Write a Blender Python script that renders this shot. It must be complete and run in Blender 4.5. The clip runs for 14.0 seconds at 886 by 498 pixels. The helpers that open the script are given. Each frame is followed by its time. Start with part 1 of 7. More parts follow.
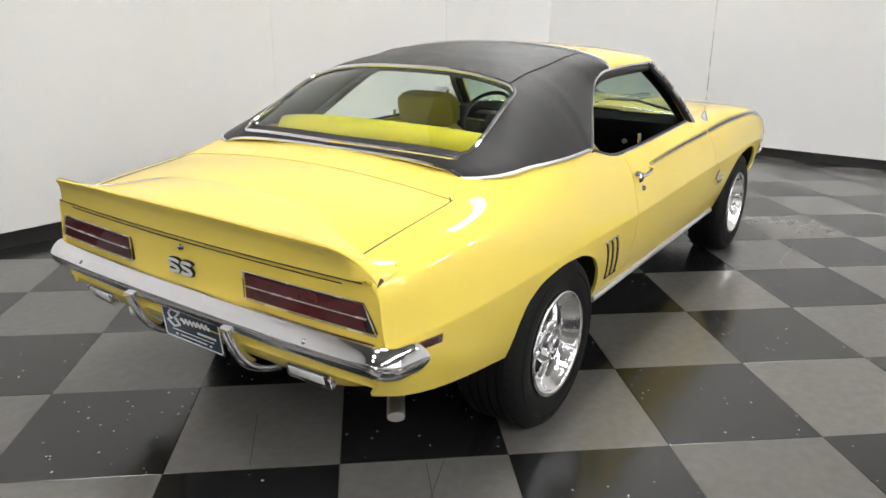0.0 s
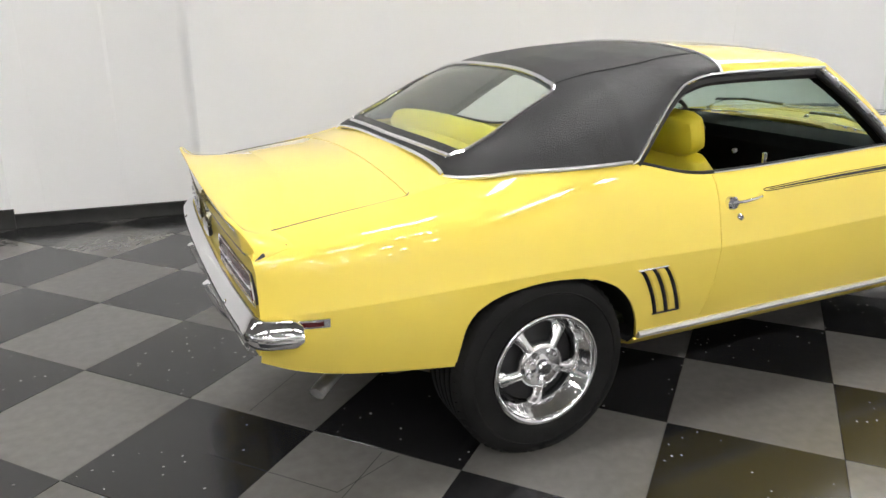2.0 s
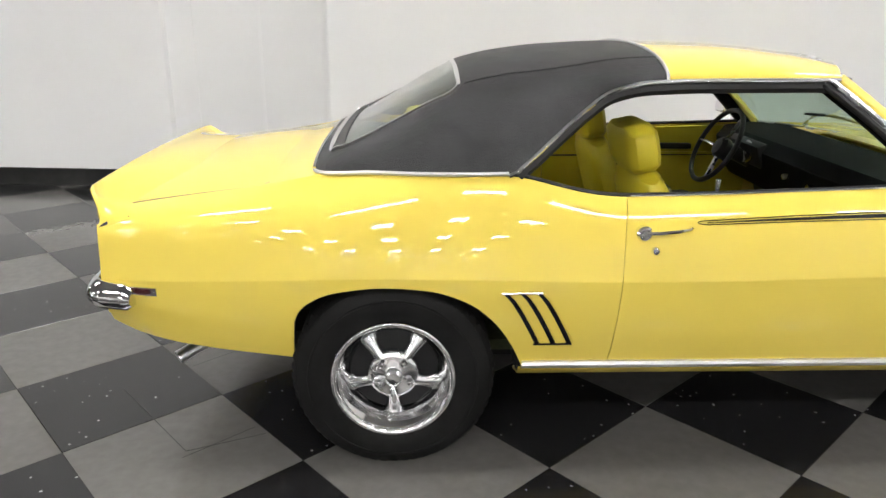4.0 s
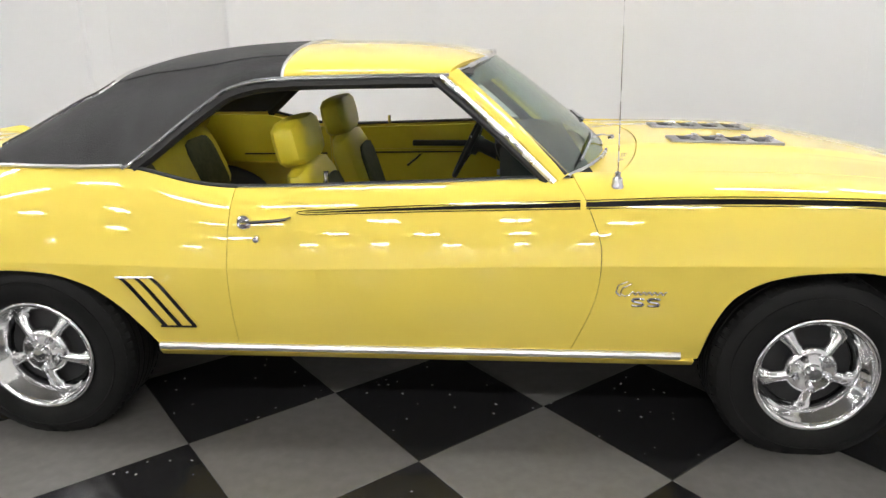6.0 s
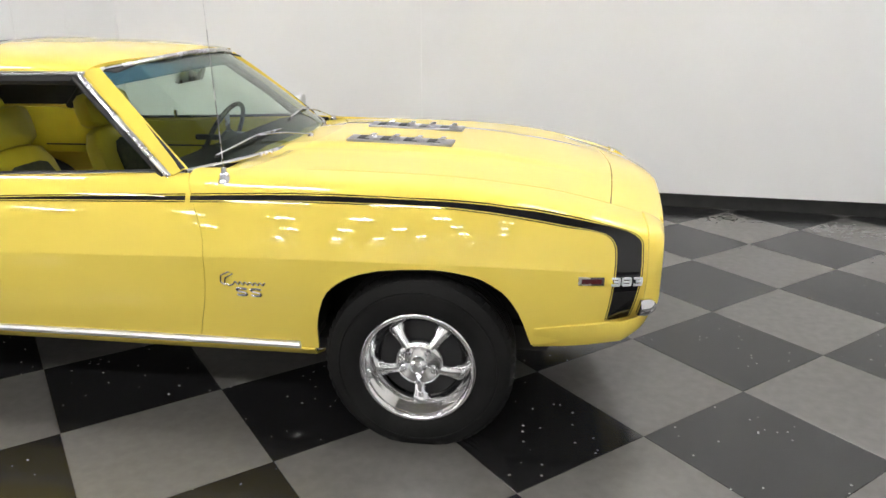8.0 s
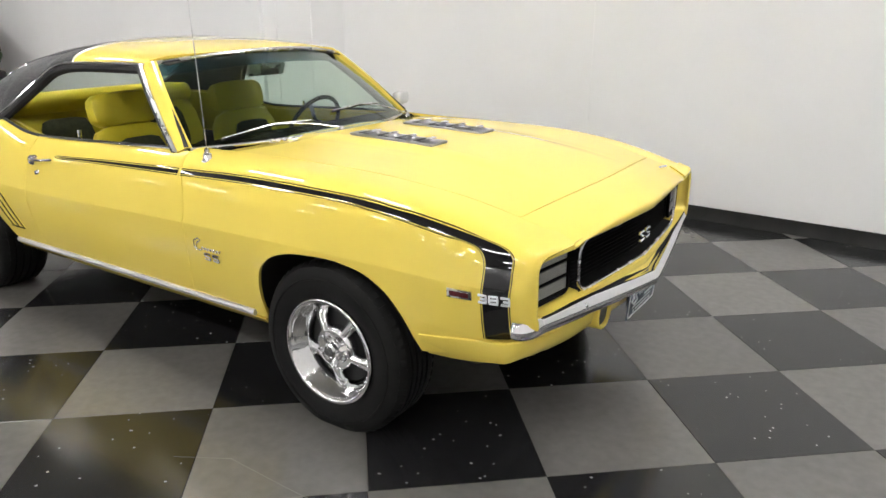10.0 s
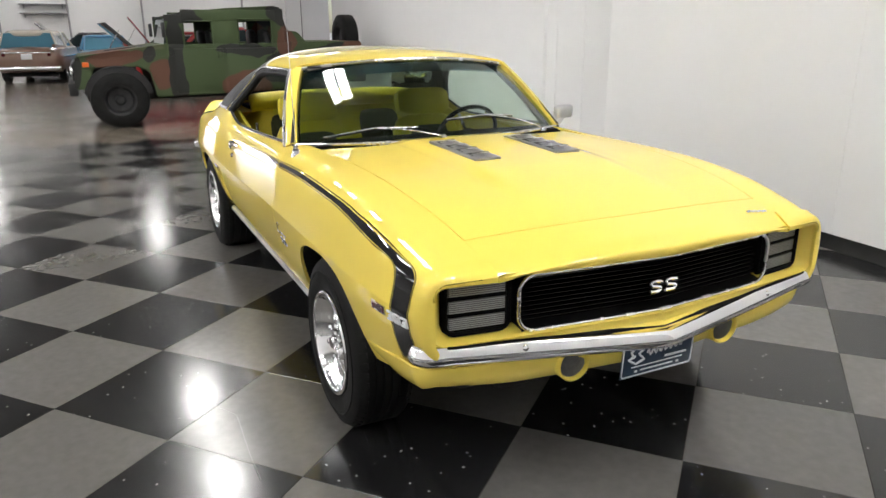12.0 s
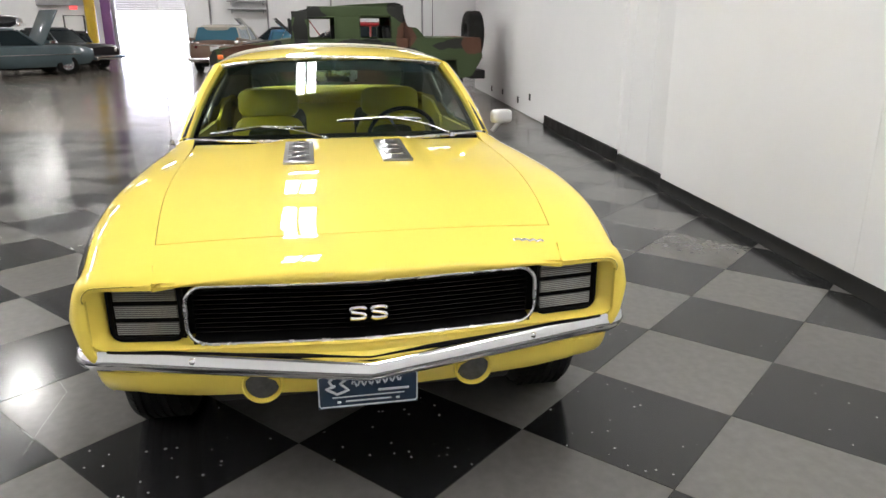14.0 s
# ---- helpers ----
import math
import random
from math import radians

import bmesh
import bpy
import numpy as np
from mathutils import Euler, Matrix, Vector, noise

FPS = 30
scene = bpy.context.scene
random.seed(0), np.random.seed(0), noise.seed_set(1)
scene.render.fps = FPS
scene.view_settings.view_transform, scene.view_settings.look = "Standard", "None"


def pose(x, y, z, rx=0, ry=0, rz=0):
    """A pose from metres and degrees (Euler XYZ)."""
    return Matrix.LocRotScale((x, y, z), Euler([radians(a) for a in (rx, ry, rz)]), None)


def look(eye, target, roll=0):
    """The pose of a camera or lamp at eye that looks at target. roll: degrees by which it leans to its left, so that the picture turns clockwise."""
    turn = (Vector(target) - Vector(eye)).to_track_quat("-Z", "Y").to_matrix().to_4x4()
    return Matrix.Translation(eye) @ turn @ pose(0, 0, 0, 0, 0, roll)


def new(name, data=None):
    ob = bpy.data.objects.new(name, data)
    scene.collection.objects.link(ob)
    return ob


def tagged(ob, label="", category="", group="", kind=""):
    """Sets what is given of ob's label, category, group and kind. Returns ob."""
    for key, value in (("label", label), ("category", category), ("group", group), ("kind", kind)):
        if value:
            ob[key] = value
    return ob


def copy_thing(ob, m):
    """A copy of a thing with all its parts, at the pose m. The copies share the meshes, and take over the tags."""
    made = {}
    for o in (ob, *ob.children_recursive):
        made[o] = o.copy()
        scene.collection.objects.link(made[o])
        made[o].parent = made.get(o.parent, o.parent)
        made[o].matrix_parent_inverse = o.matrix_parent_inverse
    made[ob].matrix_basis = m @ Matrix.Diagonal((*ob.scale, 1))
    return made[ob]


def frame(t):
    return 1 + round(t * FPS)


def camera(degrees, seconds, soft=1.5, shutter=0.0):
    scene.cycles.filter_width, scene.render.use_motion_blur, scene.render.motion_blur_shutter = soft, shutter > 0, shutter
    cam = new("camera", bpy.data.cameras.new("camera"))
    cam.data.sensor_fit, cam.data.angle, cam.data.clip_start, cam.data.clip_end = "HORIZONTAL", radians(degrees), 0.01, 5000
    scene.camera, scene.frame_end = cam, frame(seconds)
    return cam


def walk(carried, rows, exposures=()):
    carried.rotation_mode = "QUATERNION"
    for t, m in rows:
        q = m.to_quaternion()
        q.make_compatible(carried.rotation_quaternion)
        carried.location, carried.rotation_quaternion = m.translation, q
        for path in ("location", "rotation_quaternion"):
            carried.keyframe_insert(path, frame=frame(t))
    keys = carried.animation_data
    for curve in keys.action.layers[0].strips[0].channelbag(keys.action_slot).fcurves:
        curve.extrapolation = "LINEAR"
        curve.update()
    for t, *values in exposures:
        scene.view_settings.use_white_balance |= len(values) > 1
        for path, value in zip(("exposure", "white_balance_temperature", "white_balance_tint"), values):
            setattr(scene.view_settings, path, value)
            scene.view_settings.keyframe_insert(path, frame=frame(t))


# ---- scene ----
cam = camera(64.05, 14.0)
PATH = [
    (0.0, -3.6638, -1.9050, 1.5147, 71.879, -0.379, -55.275),
    (0.5, -3.4563, -2.1731, 1.5117, 71.823, -0.304, -47.491),
    (1.0, -3.2143, -2.3874, 1.4995, 71.994, -0.147, -39.879),
    (1.5, -2.9392, -2.5797, 1.4845, 72.220, -0.029, -32.029),
    (2.0, -2.6420, -2.7303, 1.4746, 72.390, 0.114, -25.033),
    (2.2, -2.5262, -2.7770, 1.4653, 72.575, 0.053, -22.528),
    (4.3, -1.0740, -3.0417, 1.4893, 71.943, -0.665, -0.749),
    (4.5, -0.9196, -3.0732, 1.4706, 72.401, -0.655, -0.274),
    (5.0, -0.4982, -3.0847, 1.4875, 71.837, 0.081, 1.091),
    (5.5, -0.0882, -3.0954, 1.4761, 72.077, 0.630, 2.998),
    (6.0, 0.2680, -3.1042, 1.4777, 72.081, 0.560, 3.822),
    (6.5, 0.6454, -3.0895, 1.4855, 71.839, 0.591, 3.298),
    (7.0, 0.9837, -3.1305, 1.5121, 71.505, 0.054, 2.073),
    (7.5, 1.3746, -3.1243, 1.5100, 71.542, -0.140, 3.226),
    (8.0, 1.7555, -3.0866, 1.5024, 71.718, -0.094, 7.381),
    (8.2, 1.9081, -3.0652, 1.5034, 71.680, -0.030, 9.455),
    (10.3, 3.1960, -2.4980, 1.4955, 71.880, 0.190, 38.350),
    (10.5, 3.2790, -2.4130, 1.4965, 71.860, 0.185, 41.560),
    (11.0, 3.5178, -2.1607, 1.4906, 72.326, 0.276, 49.366),
    (11.5, 3.7340, -1.9041, 1.5031, 72.477, 0.678, 56.700),
    (12.0, 3.8893, -1.5957, 1.4961, 72.808, 0.325, 63.765),
    (12.5, 4.0068, -1.2719, 1.4908, 73.003, 0.230, 69.929),
    (13.0, 4.1022, -0.9263, 1.4936, 72.941, 0.098, 74.545),
    (13.5, 4.1442, -0.5494, 1.4934, 72.815, -0.011, 76.965),
    (14.0, 4.2120, -0.1348, 1.5062, 72.539, 0.060, 79.296),
]
walk(cam, [(t, pose(*p)) for t, *p in PATH])

# ---- world and light ----
world = bpy.data.worlds.new("daylight")
scene.world = world
world.use_nodes = True
wn = world.node_tree.nodes
sky = wn.new("ShaderNodeTexSky")
sky.sky_type, sky.sun_disc = "NISHITA", False
sky.sun_elevation, sky.sun_rotation = radians(48), radians(200)
wn["Background"].inputs["Strength"].default_value = 0.12
world.node_tree.links.new(sky.outputs[0], wn["Background"].inputs["Color"])
sun = new("sun", bpy.data.lights.new("sun", "SUN"))
sun.data.energy, sun.data.angle, sun.data.color = 3.0, radians(0.5), (1.0, 0.95, 0.88)
sun.matrix_world = look((-60, -25, 45), (-40, -7, 0))
LAMP_POWER, UP_POWER = 52.0, 11.0


# ---- materials ----
def shader(name, color, rough=0.5, metal=0.0, coat=0.0, coat_rough=0.03, spec=0.5, emit=None, power=0.0, trans=0.0, ior=1.45):
    m = bpy.data.materials.new(name)
    m.use_nodes = True
    b = m.node_tree.nodes["Principled BSDF"]
    b.inputs["Base Color"].default_value = (*color, 1)
    b.inputs["Roughness"].default_value = rough
    b.inputs["Metallic"].default_value = metal
    b.inputs["Coat Weight"].default_value = coat
    b.inputs["Coat Roughness"].default_value = coat_rough
    b.inputs["Specular IOR Level"].default_value = spec
    b.inputs["Transmission Weight"].default_value = trans
    b.inputs["IOR"].default_value = ior
    if emit:
        b.inputs["Emission Color"].default_value = (*emit, 1)
        b.inputs["Emission Strength"].default_value = power
    return m


def node(m, kind, **inputs):
    n = m.node_tree.nodes.new(kind)
    for key, value in inputs.items():
        n.inputs[key.replace("_", " ")].default_value = value
    return n


def join(m, a, b):
    m.node_tree.links.new(a, b)


def coords(m, scale=(1, 1, 1)):
    tc = node(m, "ShaderNodeTexCoord")
    mp = node(m, "ShaderNodeMapping")
    mp.inputs["Scale"].default_value = scale
    join(m, tc.outputs["Object"], mp.inputs["Vector"])
    return mp.outputs["Vector"]


def varied(m, color, second, scale=3.0, detail=4.0, low=0.35, high=0.7, bump=0.0, bump_scale=80.0, rough=None, stretch=(1, 1, 1)):
    """Two tones in patches, a fine relief, and gloss that changes with the patches."""
    b = m.node_tree.nodes["Principled BSDF"]
    vec = coords(m, stretch)
    n = node(m, "ShaderNodeTexNoise", Scale=scale, Detail=detail, Roughness=0.6)
    join(m, vec, n.inputs["Vector"])
    ramp = node(m, "ShaderNodeValToRGB")
    ramp.color_ramp.elements[0].position, ramp.color_ramp.elements[1].position = low, high
    ramp.color_ramp.elements[0].color, ramp.color_ramp.elements[1].color = (*color, 1), (*second, 1)
    join(m, n.outputs["Fac"], ramp.inputs["Fac"])
    join(m, ramp.outputs["Color"], b.inputs["Base Color"])
    if rough:
        mr = node(m, "ShaderNodeMapRange", From_Min=0.3, From_Max=0.7, To_Min=rough[0], To_Max=rough[1])
        join(m, n.outputs["Fac"], mr.inputs["Value"])
        join(m, mr.outputs["Result"], b.inputs["Roughness"])
    if bump:
        n2 = node(m, "ShaderNodeTexNoise", Scale=bump_scale, Detail=3.0)
        join(m, vec, n2.inputs["Vector"])
        bp = node(m, "ShaderNodeBump", Strength=bump, Distance=0.004)
        join(m, n2.outputs["Fac"], bp.inputs["Height"])
        join(m, bp.outputs["Normal"], b.inputs["Normal"])
    return m


def tile_material(name, color, second, chips, chip_color, rough):
    """Vinyl tile: mottled ground with scattered chips, scuffs and a waxed gloss; each tile a little different."""
    m = shader(name, color, rough, spec=0.62)
    b = m.node_tree.nodes["Principled BSDF"]
    geo = node(m, "ShaderNodeNewGeometry")
    info = node(m, "ShaderNodeObjectInfo")
    n = node(m, "ShaderNodeTexNoise", Scale=22.0, Detail=2.0, Roughness=0.5)
    join(m, geo.outputs["Position"], n.inputs["Vector"])
    ramp = node(m, "ShaderNodeValToRGB")
    ramp.color_ramp.elements[0].position, ramp.color_ramp.elements[1].position = 0.25, 0.8
    ramp.color_ramp.elements[0].color, ramp.color_ramp.elements[1].color = (*color, 1), (*second, 1)
    join(m, n.outputs["Fac"], ramp.inputs["Fac"])
    mul = node(m, "ShaderNodeMapRange", From_Min=0.0, From_Max=1.0, To_Min=0.86, To_Max=1.12)
    join(m, info.outputs["Random"], mul.inputs["Value"])
    tint = node(m, "ShaderNodeVectorMath")
    tint.operation = "MULTIPLY"
    join(m, ramp.outputs["Color"], tint.inputs[0])
    join(m, mul.outputs["Result"], tint.inputs[1])
    # chips: small cells of which only a few, in drifts, show
    warp = node(m, "ShaderNodeTexNoise", Scale=60.0, Detail=2.0)
    join(m, geo.outputs["Position"], warp.inputs["Vector"])
    add = node(m, "ShaderNodeVectorMath")
    add.operation = "MULTIPLY_ADD"
    add.inputs[1].default_value = (0.012, 0.012, 0.0)
    join(m, warp.outputs["Color"], add.inputs[0])
    join(m, geo.outputs["Position"], add.inputs[2])
    vor = node(m, "ShaderNodeTexVoronoi", Scale=26.0, Randomness=1.0)
    join(m, add.outputs[0], vor.inputs["Vector"])
    spot = node(m, "ShaderNodeMath")
    spot.operation = "LESS_THAN"
    spot.inputs[1].default_value = 0.12
    join(m, vor.outputs["Distance"], spot.inputs[0])
    drift = node(m, "ShaderNodeTexNoise", Scale=3.2, Detail=4.0, Roughness=0.7)
    join(m, geo.outputs["Position"], drift.inputs["Vector"])
    some = node(m, "ShaderNodeMath")
    some.operation = "GREATER_THAN"
    some.inputs[1].default_value = chips
    sep = node(m, "ShaderNodeSeparateColor")
    join(m, vor.outputs["Color"], sep.inputs["Color"])
    sum_ = node(m, "ShaderNodeMath")
    sum_.operation = "ADD"
    join(m, sep.outputs["Red"], sum_.inputs[0])
    join(m, drift.outputs["Fac"], sum_.inputs[1])
    join(m, sum_.outputs[0], some.inputs[0])
    both = node(m, "ShaderNodeMath")
    both.operation = "MULTIPLY"
    join(m, spot.outputs[0], both.inputs[0])
    join(m, some.outputs[0], both.inputs[1])
    mix = node(m, "ShaderNodeMix")
    mix.data_type = "RGBA"
    mix.inputs["B"].default_value = (*chip_color, 1)
    join(m, both.outputs[0], mix.inputs["Factor"])
    join(m, tint.outputs[0], mix.inputs["A"])
    join(m, mix.outputs["Result"], b.inputs["Base Color"])
    scuff = node(m, "ShaderNodeTexNoise", Scale=2.3, Detail=6.0, Roughness=0.7)
    join(m, geo.outputs["Position"], scuff.inputs["Vector"])
    mr = node(m, "ShaderNodeMapRange", From_Min=0.3, From_Max=0.7, To_Min=rough - 0.03, To_Max=rough + 0.05)
    join(m, scuff.outputs["Fac"], mr.inputs["Value"])
    join(m, mr.outputs["Result"], b.inputs["Roughness"])
    return m


YELLOW = varied(shader("yellow_paint", (0.85, 0.662, 0.118), 0.55, coat=1.0, coat_rough=0.005, spec=0.08), (0.84, 0.653, 0.113), (0.86, 0.671, 0.123), 1.5)
YELLOW_TRIM = varied(shader("yellow_vinyl", (0.60, 0.49, 0.028), 0.45), (0.575, 0.47, 0.026), (0.63, 0.52, 0.035), 6.0, bump=0.25, bump_scale=220)
INSERT = varied(shader("dark_green_cloth", (0.05, 0.055, 0.03), 0.9), (0.045, 0.05, 0.025), (0.075, 0.08, 0.04), 30.0, bump=0.4, bump_scale=300)
VINYL = varied(shader("black_grained_vinyl", (0.016, 0.016, 0.017), 0.42, spec=0.4), (0.010, 0.010, 0.011), (0.034, 0.034, 0.036), 5.0, detail=8.0, bump=0.9, bump_scale=240, rough=(0.34, 0.5))
CHROME = shader("chrome", (0.83, 0.83, 0.85), 0.06, metal=1.0)
BRUSHED = varied(shader("bright_trim", (0.62, 0.62, 0.64), 0.25, metal=1.0), (0.55, 0.55, 0.57), (0.72, 0.72, 0.74), 12.0, rough=(0.16, 0.34))
SATIN = varied(shader("satin_bright_trim", (0.74, 0.74, 0.75), 0.4, metal=1.0), (0.70, 0.70, 0.71), (0.80, 0.80, 0.81), 9.0, rough=(0.36, 0.44))
ALLOY = varied(shader("polished_alloy", (0.78, 0.78, 0.79), 0.14, metal=1.0), (0.74, 0.74, 0.75), (0.87, 0.87, 0.88), 14.0, rough=(0.06, 0.13))
RUBBER = varied(shader("tyre_rubber", (0.007, 0.007, 0.007), 0.62, spec=0.2), (0.006, 0.006, 0.006), (0.013, 0.013, 0.013), 8.0, bump=0.2, bump_scale=90, rough=(0.55, 0.72))
BLACK = varied(shader("satin_black", (0.012, 0.012, 0.013), 0.5), (0.010, 0.010, 0.011), (0.017, 0.017, 0.018), 5.0, rough=(0.42, 0.6))
GRILLE_BLACK = shader("matt_black", (0.003, 0.003, 0.0032), 0.7, spec=0.12)
STRIPE = shader("black_stripe", (0.006, 0.006, 0.007), 0.4, coat=1.0, coat_rough=0.012, spec=0.05)
UNDER = varied(shader("underbody_black", (0.008, 0.008, 0.008), 0.8), (0.006, 0.006, 0.006), (0.014, 0.013, 0.012), 6.0)
GLASS = shader("window_glass", (0.85, 0.95, 0.88), 0.0, trans=1.0, ior=1.45)
SCREEN_GLASS = shader("tinted_windscreen_glass", (0.54, 0.68, 0.58), 0.0, trans=1.0, ior=1.45)
RED_LENS = varied(shader("red_lens", (0.07, 0.004, 0.007), 0.15, coat=0.8), (0.06, 0.004, 0.006), (0.085, 0.005, 0.008), 5.0)
CLEAR_LENS = varied(shader("clear_lens", (0.72, 0.72, 0.70), 0.1, coat=1.0), (0.62, 0.62, 0.6), (0.8, 0.8, 0.78), 40.0)
GREY_LENS = varied(shader("smoked_lens", (0.07, 0.07, 0.07), 0.3), (0.05, 0.05, 0.05), (0.09, 0.09, 0.09), 40.0)
RIB = shader("dull_rib", (0.34, 0.34, 0.34), 0.4, metal=1.0)
PLATE_BLUE = varied(shader("plate_navy", (0.012, 0.03, 0.065), 0.3, coat=0.5), (0.01, 0.026, 0.058), (0.018, 0.04, 0.08), 12.0)
PLATE_WHITE = shader("plate_white", (0.75, 0.77, 0.8), 0.4)
WALL = varied(shader("white_wall_paint", (0.80, 0.80, 0.805), 0.6), (0.785, 0.785, 0.79), (0.82, 0.82, 0.82), 0.7, bump=0.12, bump_scale=160, rough=(0.5, 0.66))
BASE = varied(shader("black_cove_base", (0.014, 0.014, 0.014), 0.5, spec=0.22), (0.011, 0.011, 0.011), (0.022, 0.022, 0.021), 5.0, rough=(0.35, 0.6))
CEILING = varied(shader("grey_ceiling", (0.28, 0.28, 0.28), 0.85), (0.26, 0.26, 0.26), (0.31, 0.308, 0.305), 0.8)
UPLIGHT = shader("lit_top_slot", (0.9, 0.9, 0.9), 0.4, emit=(1.0, 0.985, 0.96), power=UP_POWER)
LAMP = shader("lit_diffuser", (0.9, 0.9, 0.9), 0.4, emit=(1.0, 0.985, 0.96), power=LAMP_POWER)
WHITE_METAL = shader("white_enamel", (0.75, 0.75, 0.75), 0.4)
DARK_TILE = tile_material("dark_vinyl_tile", (0.009, 0.009, 0.010), (0.017, 0.0165, 0.017), 1.10, (0.30, 0.30, 0.29), 0.16)
LIGHT_TILE = tile_material("grey_vinyl_tile", (0.108, 0.104, 0.098), (0.130, 0.125, 0.118), 2.5, (0.30, 0.29, 0.27), 0.17)
CONCRETE = varied(shader("sealed_concrete", (0.22, 0.19, 0.16), 0.16, spec=0.45), (0.125, 0.102, 0.078), (0.18, 0.155, 0.128), 0.9, detail=7.0, bump=0.02, bump_scale=6, rough=(0.14, 0.25))
OUTSIDE = varied(shader("outdoor_pavement", (0.5, 0.49, 0.47), 0.8), (0.45, 0.44, 0.42), (0.55, 0.54, 0.52), 1.0)


# ---- mesh helpers ----
def part(name, bm, material, parent=None, label="", sharp=38.0):
    """Links a bmesh as one mesh object, under a thing or a part."""
    bm.normal_update()
    limit = radians(sharp)
    for e in bm.edges:
        if len(e.link_faces) == 2 and e.calc_face_angle(0.0) > limit:
            e.smooth = False
    for f in bm.faces:
        f.smooth = True
    me = bpy.data.meshes.new(name)
    bm.to_mesh(me)
    bm.free()
    me.materials.append(material)
    ob = new(name, me)
    if parent is not None:
        ob.parent = parent
    if label:
        tagged(ob, label)
    return ob


def thing(name, label, category, at=None, group="", kind=""):
    ob = new(name)
    ob.empty_display_size = 0.1
    if at is not None:
        ob.matrix_basis = at
    return tagged(ob, label, category, group, kind)


def curve_of(points):
    """A smooth function through (x, y) pairs without overshoot."""
    xs, ys = [p[0] for p in points], [p[1] for p in points]
    n = len(xs)
    d = [(ys[i + 1] - ys[i]) / (xs[i + 1] - xs[i]) for i in range(n - 1)]
    s = [d[0]] + [0.0 if d[i - 1] * d[i] <= 0 else 2 * d[i - 1] * d[i] / (d[i - 1] + d[i]) for i in range(1, n - 1)] + [d[-1]]

    def f(x):
        if x <= xs[0]:
            return ys[0]
        if x >= xs[-1]:
            return ys[-1]
        i = max(k for k in range(n - 1) if xs[k] <= x)
        h = xs[i + 1] - xs[i]
        t = (x - xs[i]) / h
        return ((1 + 2 * t) * (1 - t) ** 2 * ys[i] + t * (1 - t) ** 2 * h * s[i]
                + t * t * (3 - 2 * t) * ys[i + 1] + t * t * (t - 1) * h * s[i + 1])
    return f


def bezier(p0, p1, p2, p3, t):
    a, b, c, d = (1 - t) ** 3, 3 * t * (1 - t) ** 2, 3 * t * t * (1 - t), t ** 3
    return tuple(a * i + b * j + c * k + d * l for i, j, k, l in zip(p0, p1, p2, p3))


def sheet(points, thick=0.0, flip=False):
    """A bmesh over a grid of points, given a thickness behind its face."""
    bm = bmesh.new()
    vs = [[bm.verts.new(p) for p in row] for row in points]
    for r0, r1 in zip(vs, vs[1:]):
        for a, b, c, d in zip(r0, r0[1:], r1[1:], r1):
            bm.faces.new((d, c, b, a) if flip else (a, b, c, d))
    bmesh.ops.remove_doubles(bm, verts=bm.verts, dist=1e-5)
    bmesh.ops.dissolve_degenerate(bm, dist=1e-6, edges=bm.edges)
    if thick:
        thicken(bm, thick)
    return bm


def thicken(bm, thick):
    bm.normal_update()
    faces, rim = list(bm.faces), [e for e in bm.edges if len(e.link_faces) == 1]
    under = {v: bm.verts.new(v.co - v.normal * thick) for v in list(bm.verts)}
    sides = []
    for e in rim:
        loop = e.link_loops[0]
        a, b = loop.vert, loop.link_loop_next.vert
        sides.append((b, a, under[a], under[b]))
    for f in faces:
        bm.faces.new([under[v] for v in reversed(f.verts)])
    for q in sides:
        bm.faces.new(q)


def mirrored(bm):
    other = bm.copy()
    for v in other.verts:
        v.co.y = -v.co.y
    bmesh.ops.reverse_faces(other, faces=other.faces)
    return other


def box(bm, size, at=(0, 0, 0), turn=(0, 0, 0), bevel=0.0, segments=2):
    m = pose(*at, *turn) @ Matrix.Diagonal((*size, 1))
    made = bmesh.ops.create_cube(bm, size=1, matrix=m)["verts"]
    if bevel:
        edges = list({e for v in made for e in v.link_edges})
        bmesh.ops.bevel(bm, geom=edges, offset=bevel, segments=segments, affect="EDGES", profile=0.5)
    return bm


def rod(bm, a, b, r, r2=None, seg=12):
    a, b = Vector(a), Vector(b)
    m = Matrix.Translation((a + b) / 2) @ (b - a).to_track_quat("Z", "Y").to_matrix().to_4x4()
    bmesh.ops.create_cone(bm, cap_ends=True, segments=seg, radius1=r, radius2=r if r2 is None else r2, depth=(b - a).length, matrix=m)
    return bm


def pipe(bm, path, r, seg=8, closed=False, flat=1.0):
    """A tube along a path."""
    path = [Vector(p) for p in path]
    n = len(path)
    rings = []
    last = None
    for i, p in enumerate(path):
        nxt = path[(i + 1) % n] if closed or i + 1 < n else p
        prv = path[i - 1] if closed or i > 0 else p
        d = (nxt - prv).normalized()
        if last is None:
            up = Vector((0, 0, 1)) if abs(d.z) < 0.9 else Vector((1, 0, 0))
            side = d.cross(up).normalized()
        else:
            side = (last - d * last.dot(d)).normalized()
        last = side
        up = side.cross(d)
        rad = r(i / max(1, n - 1)) if callable(r) else r
        rings.append([bm.verts.new(p + (side * math.cos(a) + up * math.sin(a) * flat) * rad) for a in [2 * math.pi * k / seg for k in range(seg)]])
    pairs = list(zip(rings, rings[1:])) + ([(rings[-1], rings[0])] if closed else [])
    for r0, r1 in pairs:
        for k in range(seg):
            bm.faces.new((r0[k], r0[(k + 1) % seg], r1[(k + 1) % seg], r1[k]))
    if not closed:
        bm.faces.new(list(reversed(rings[0])))
        bm.faces.new(rings[-1])
    return bm


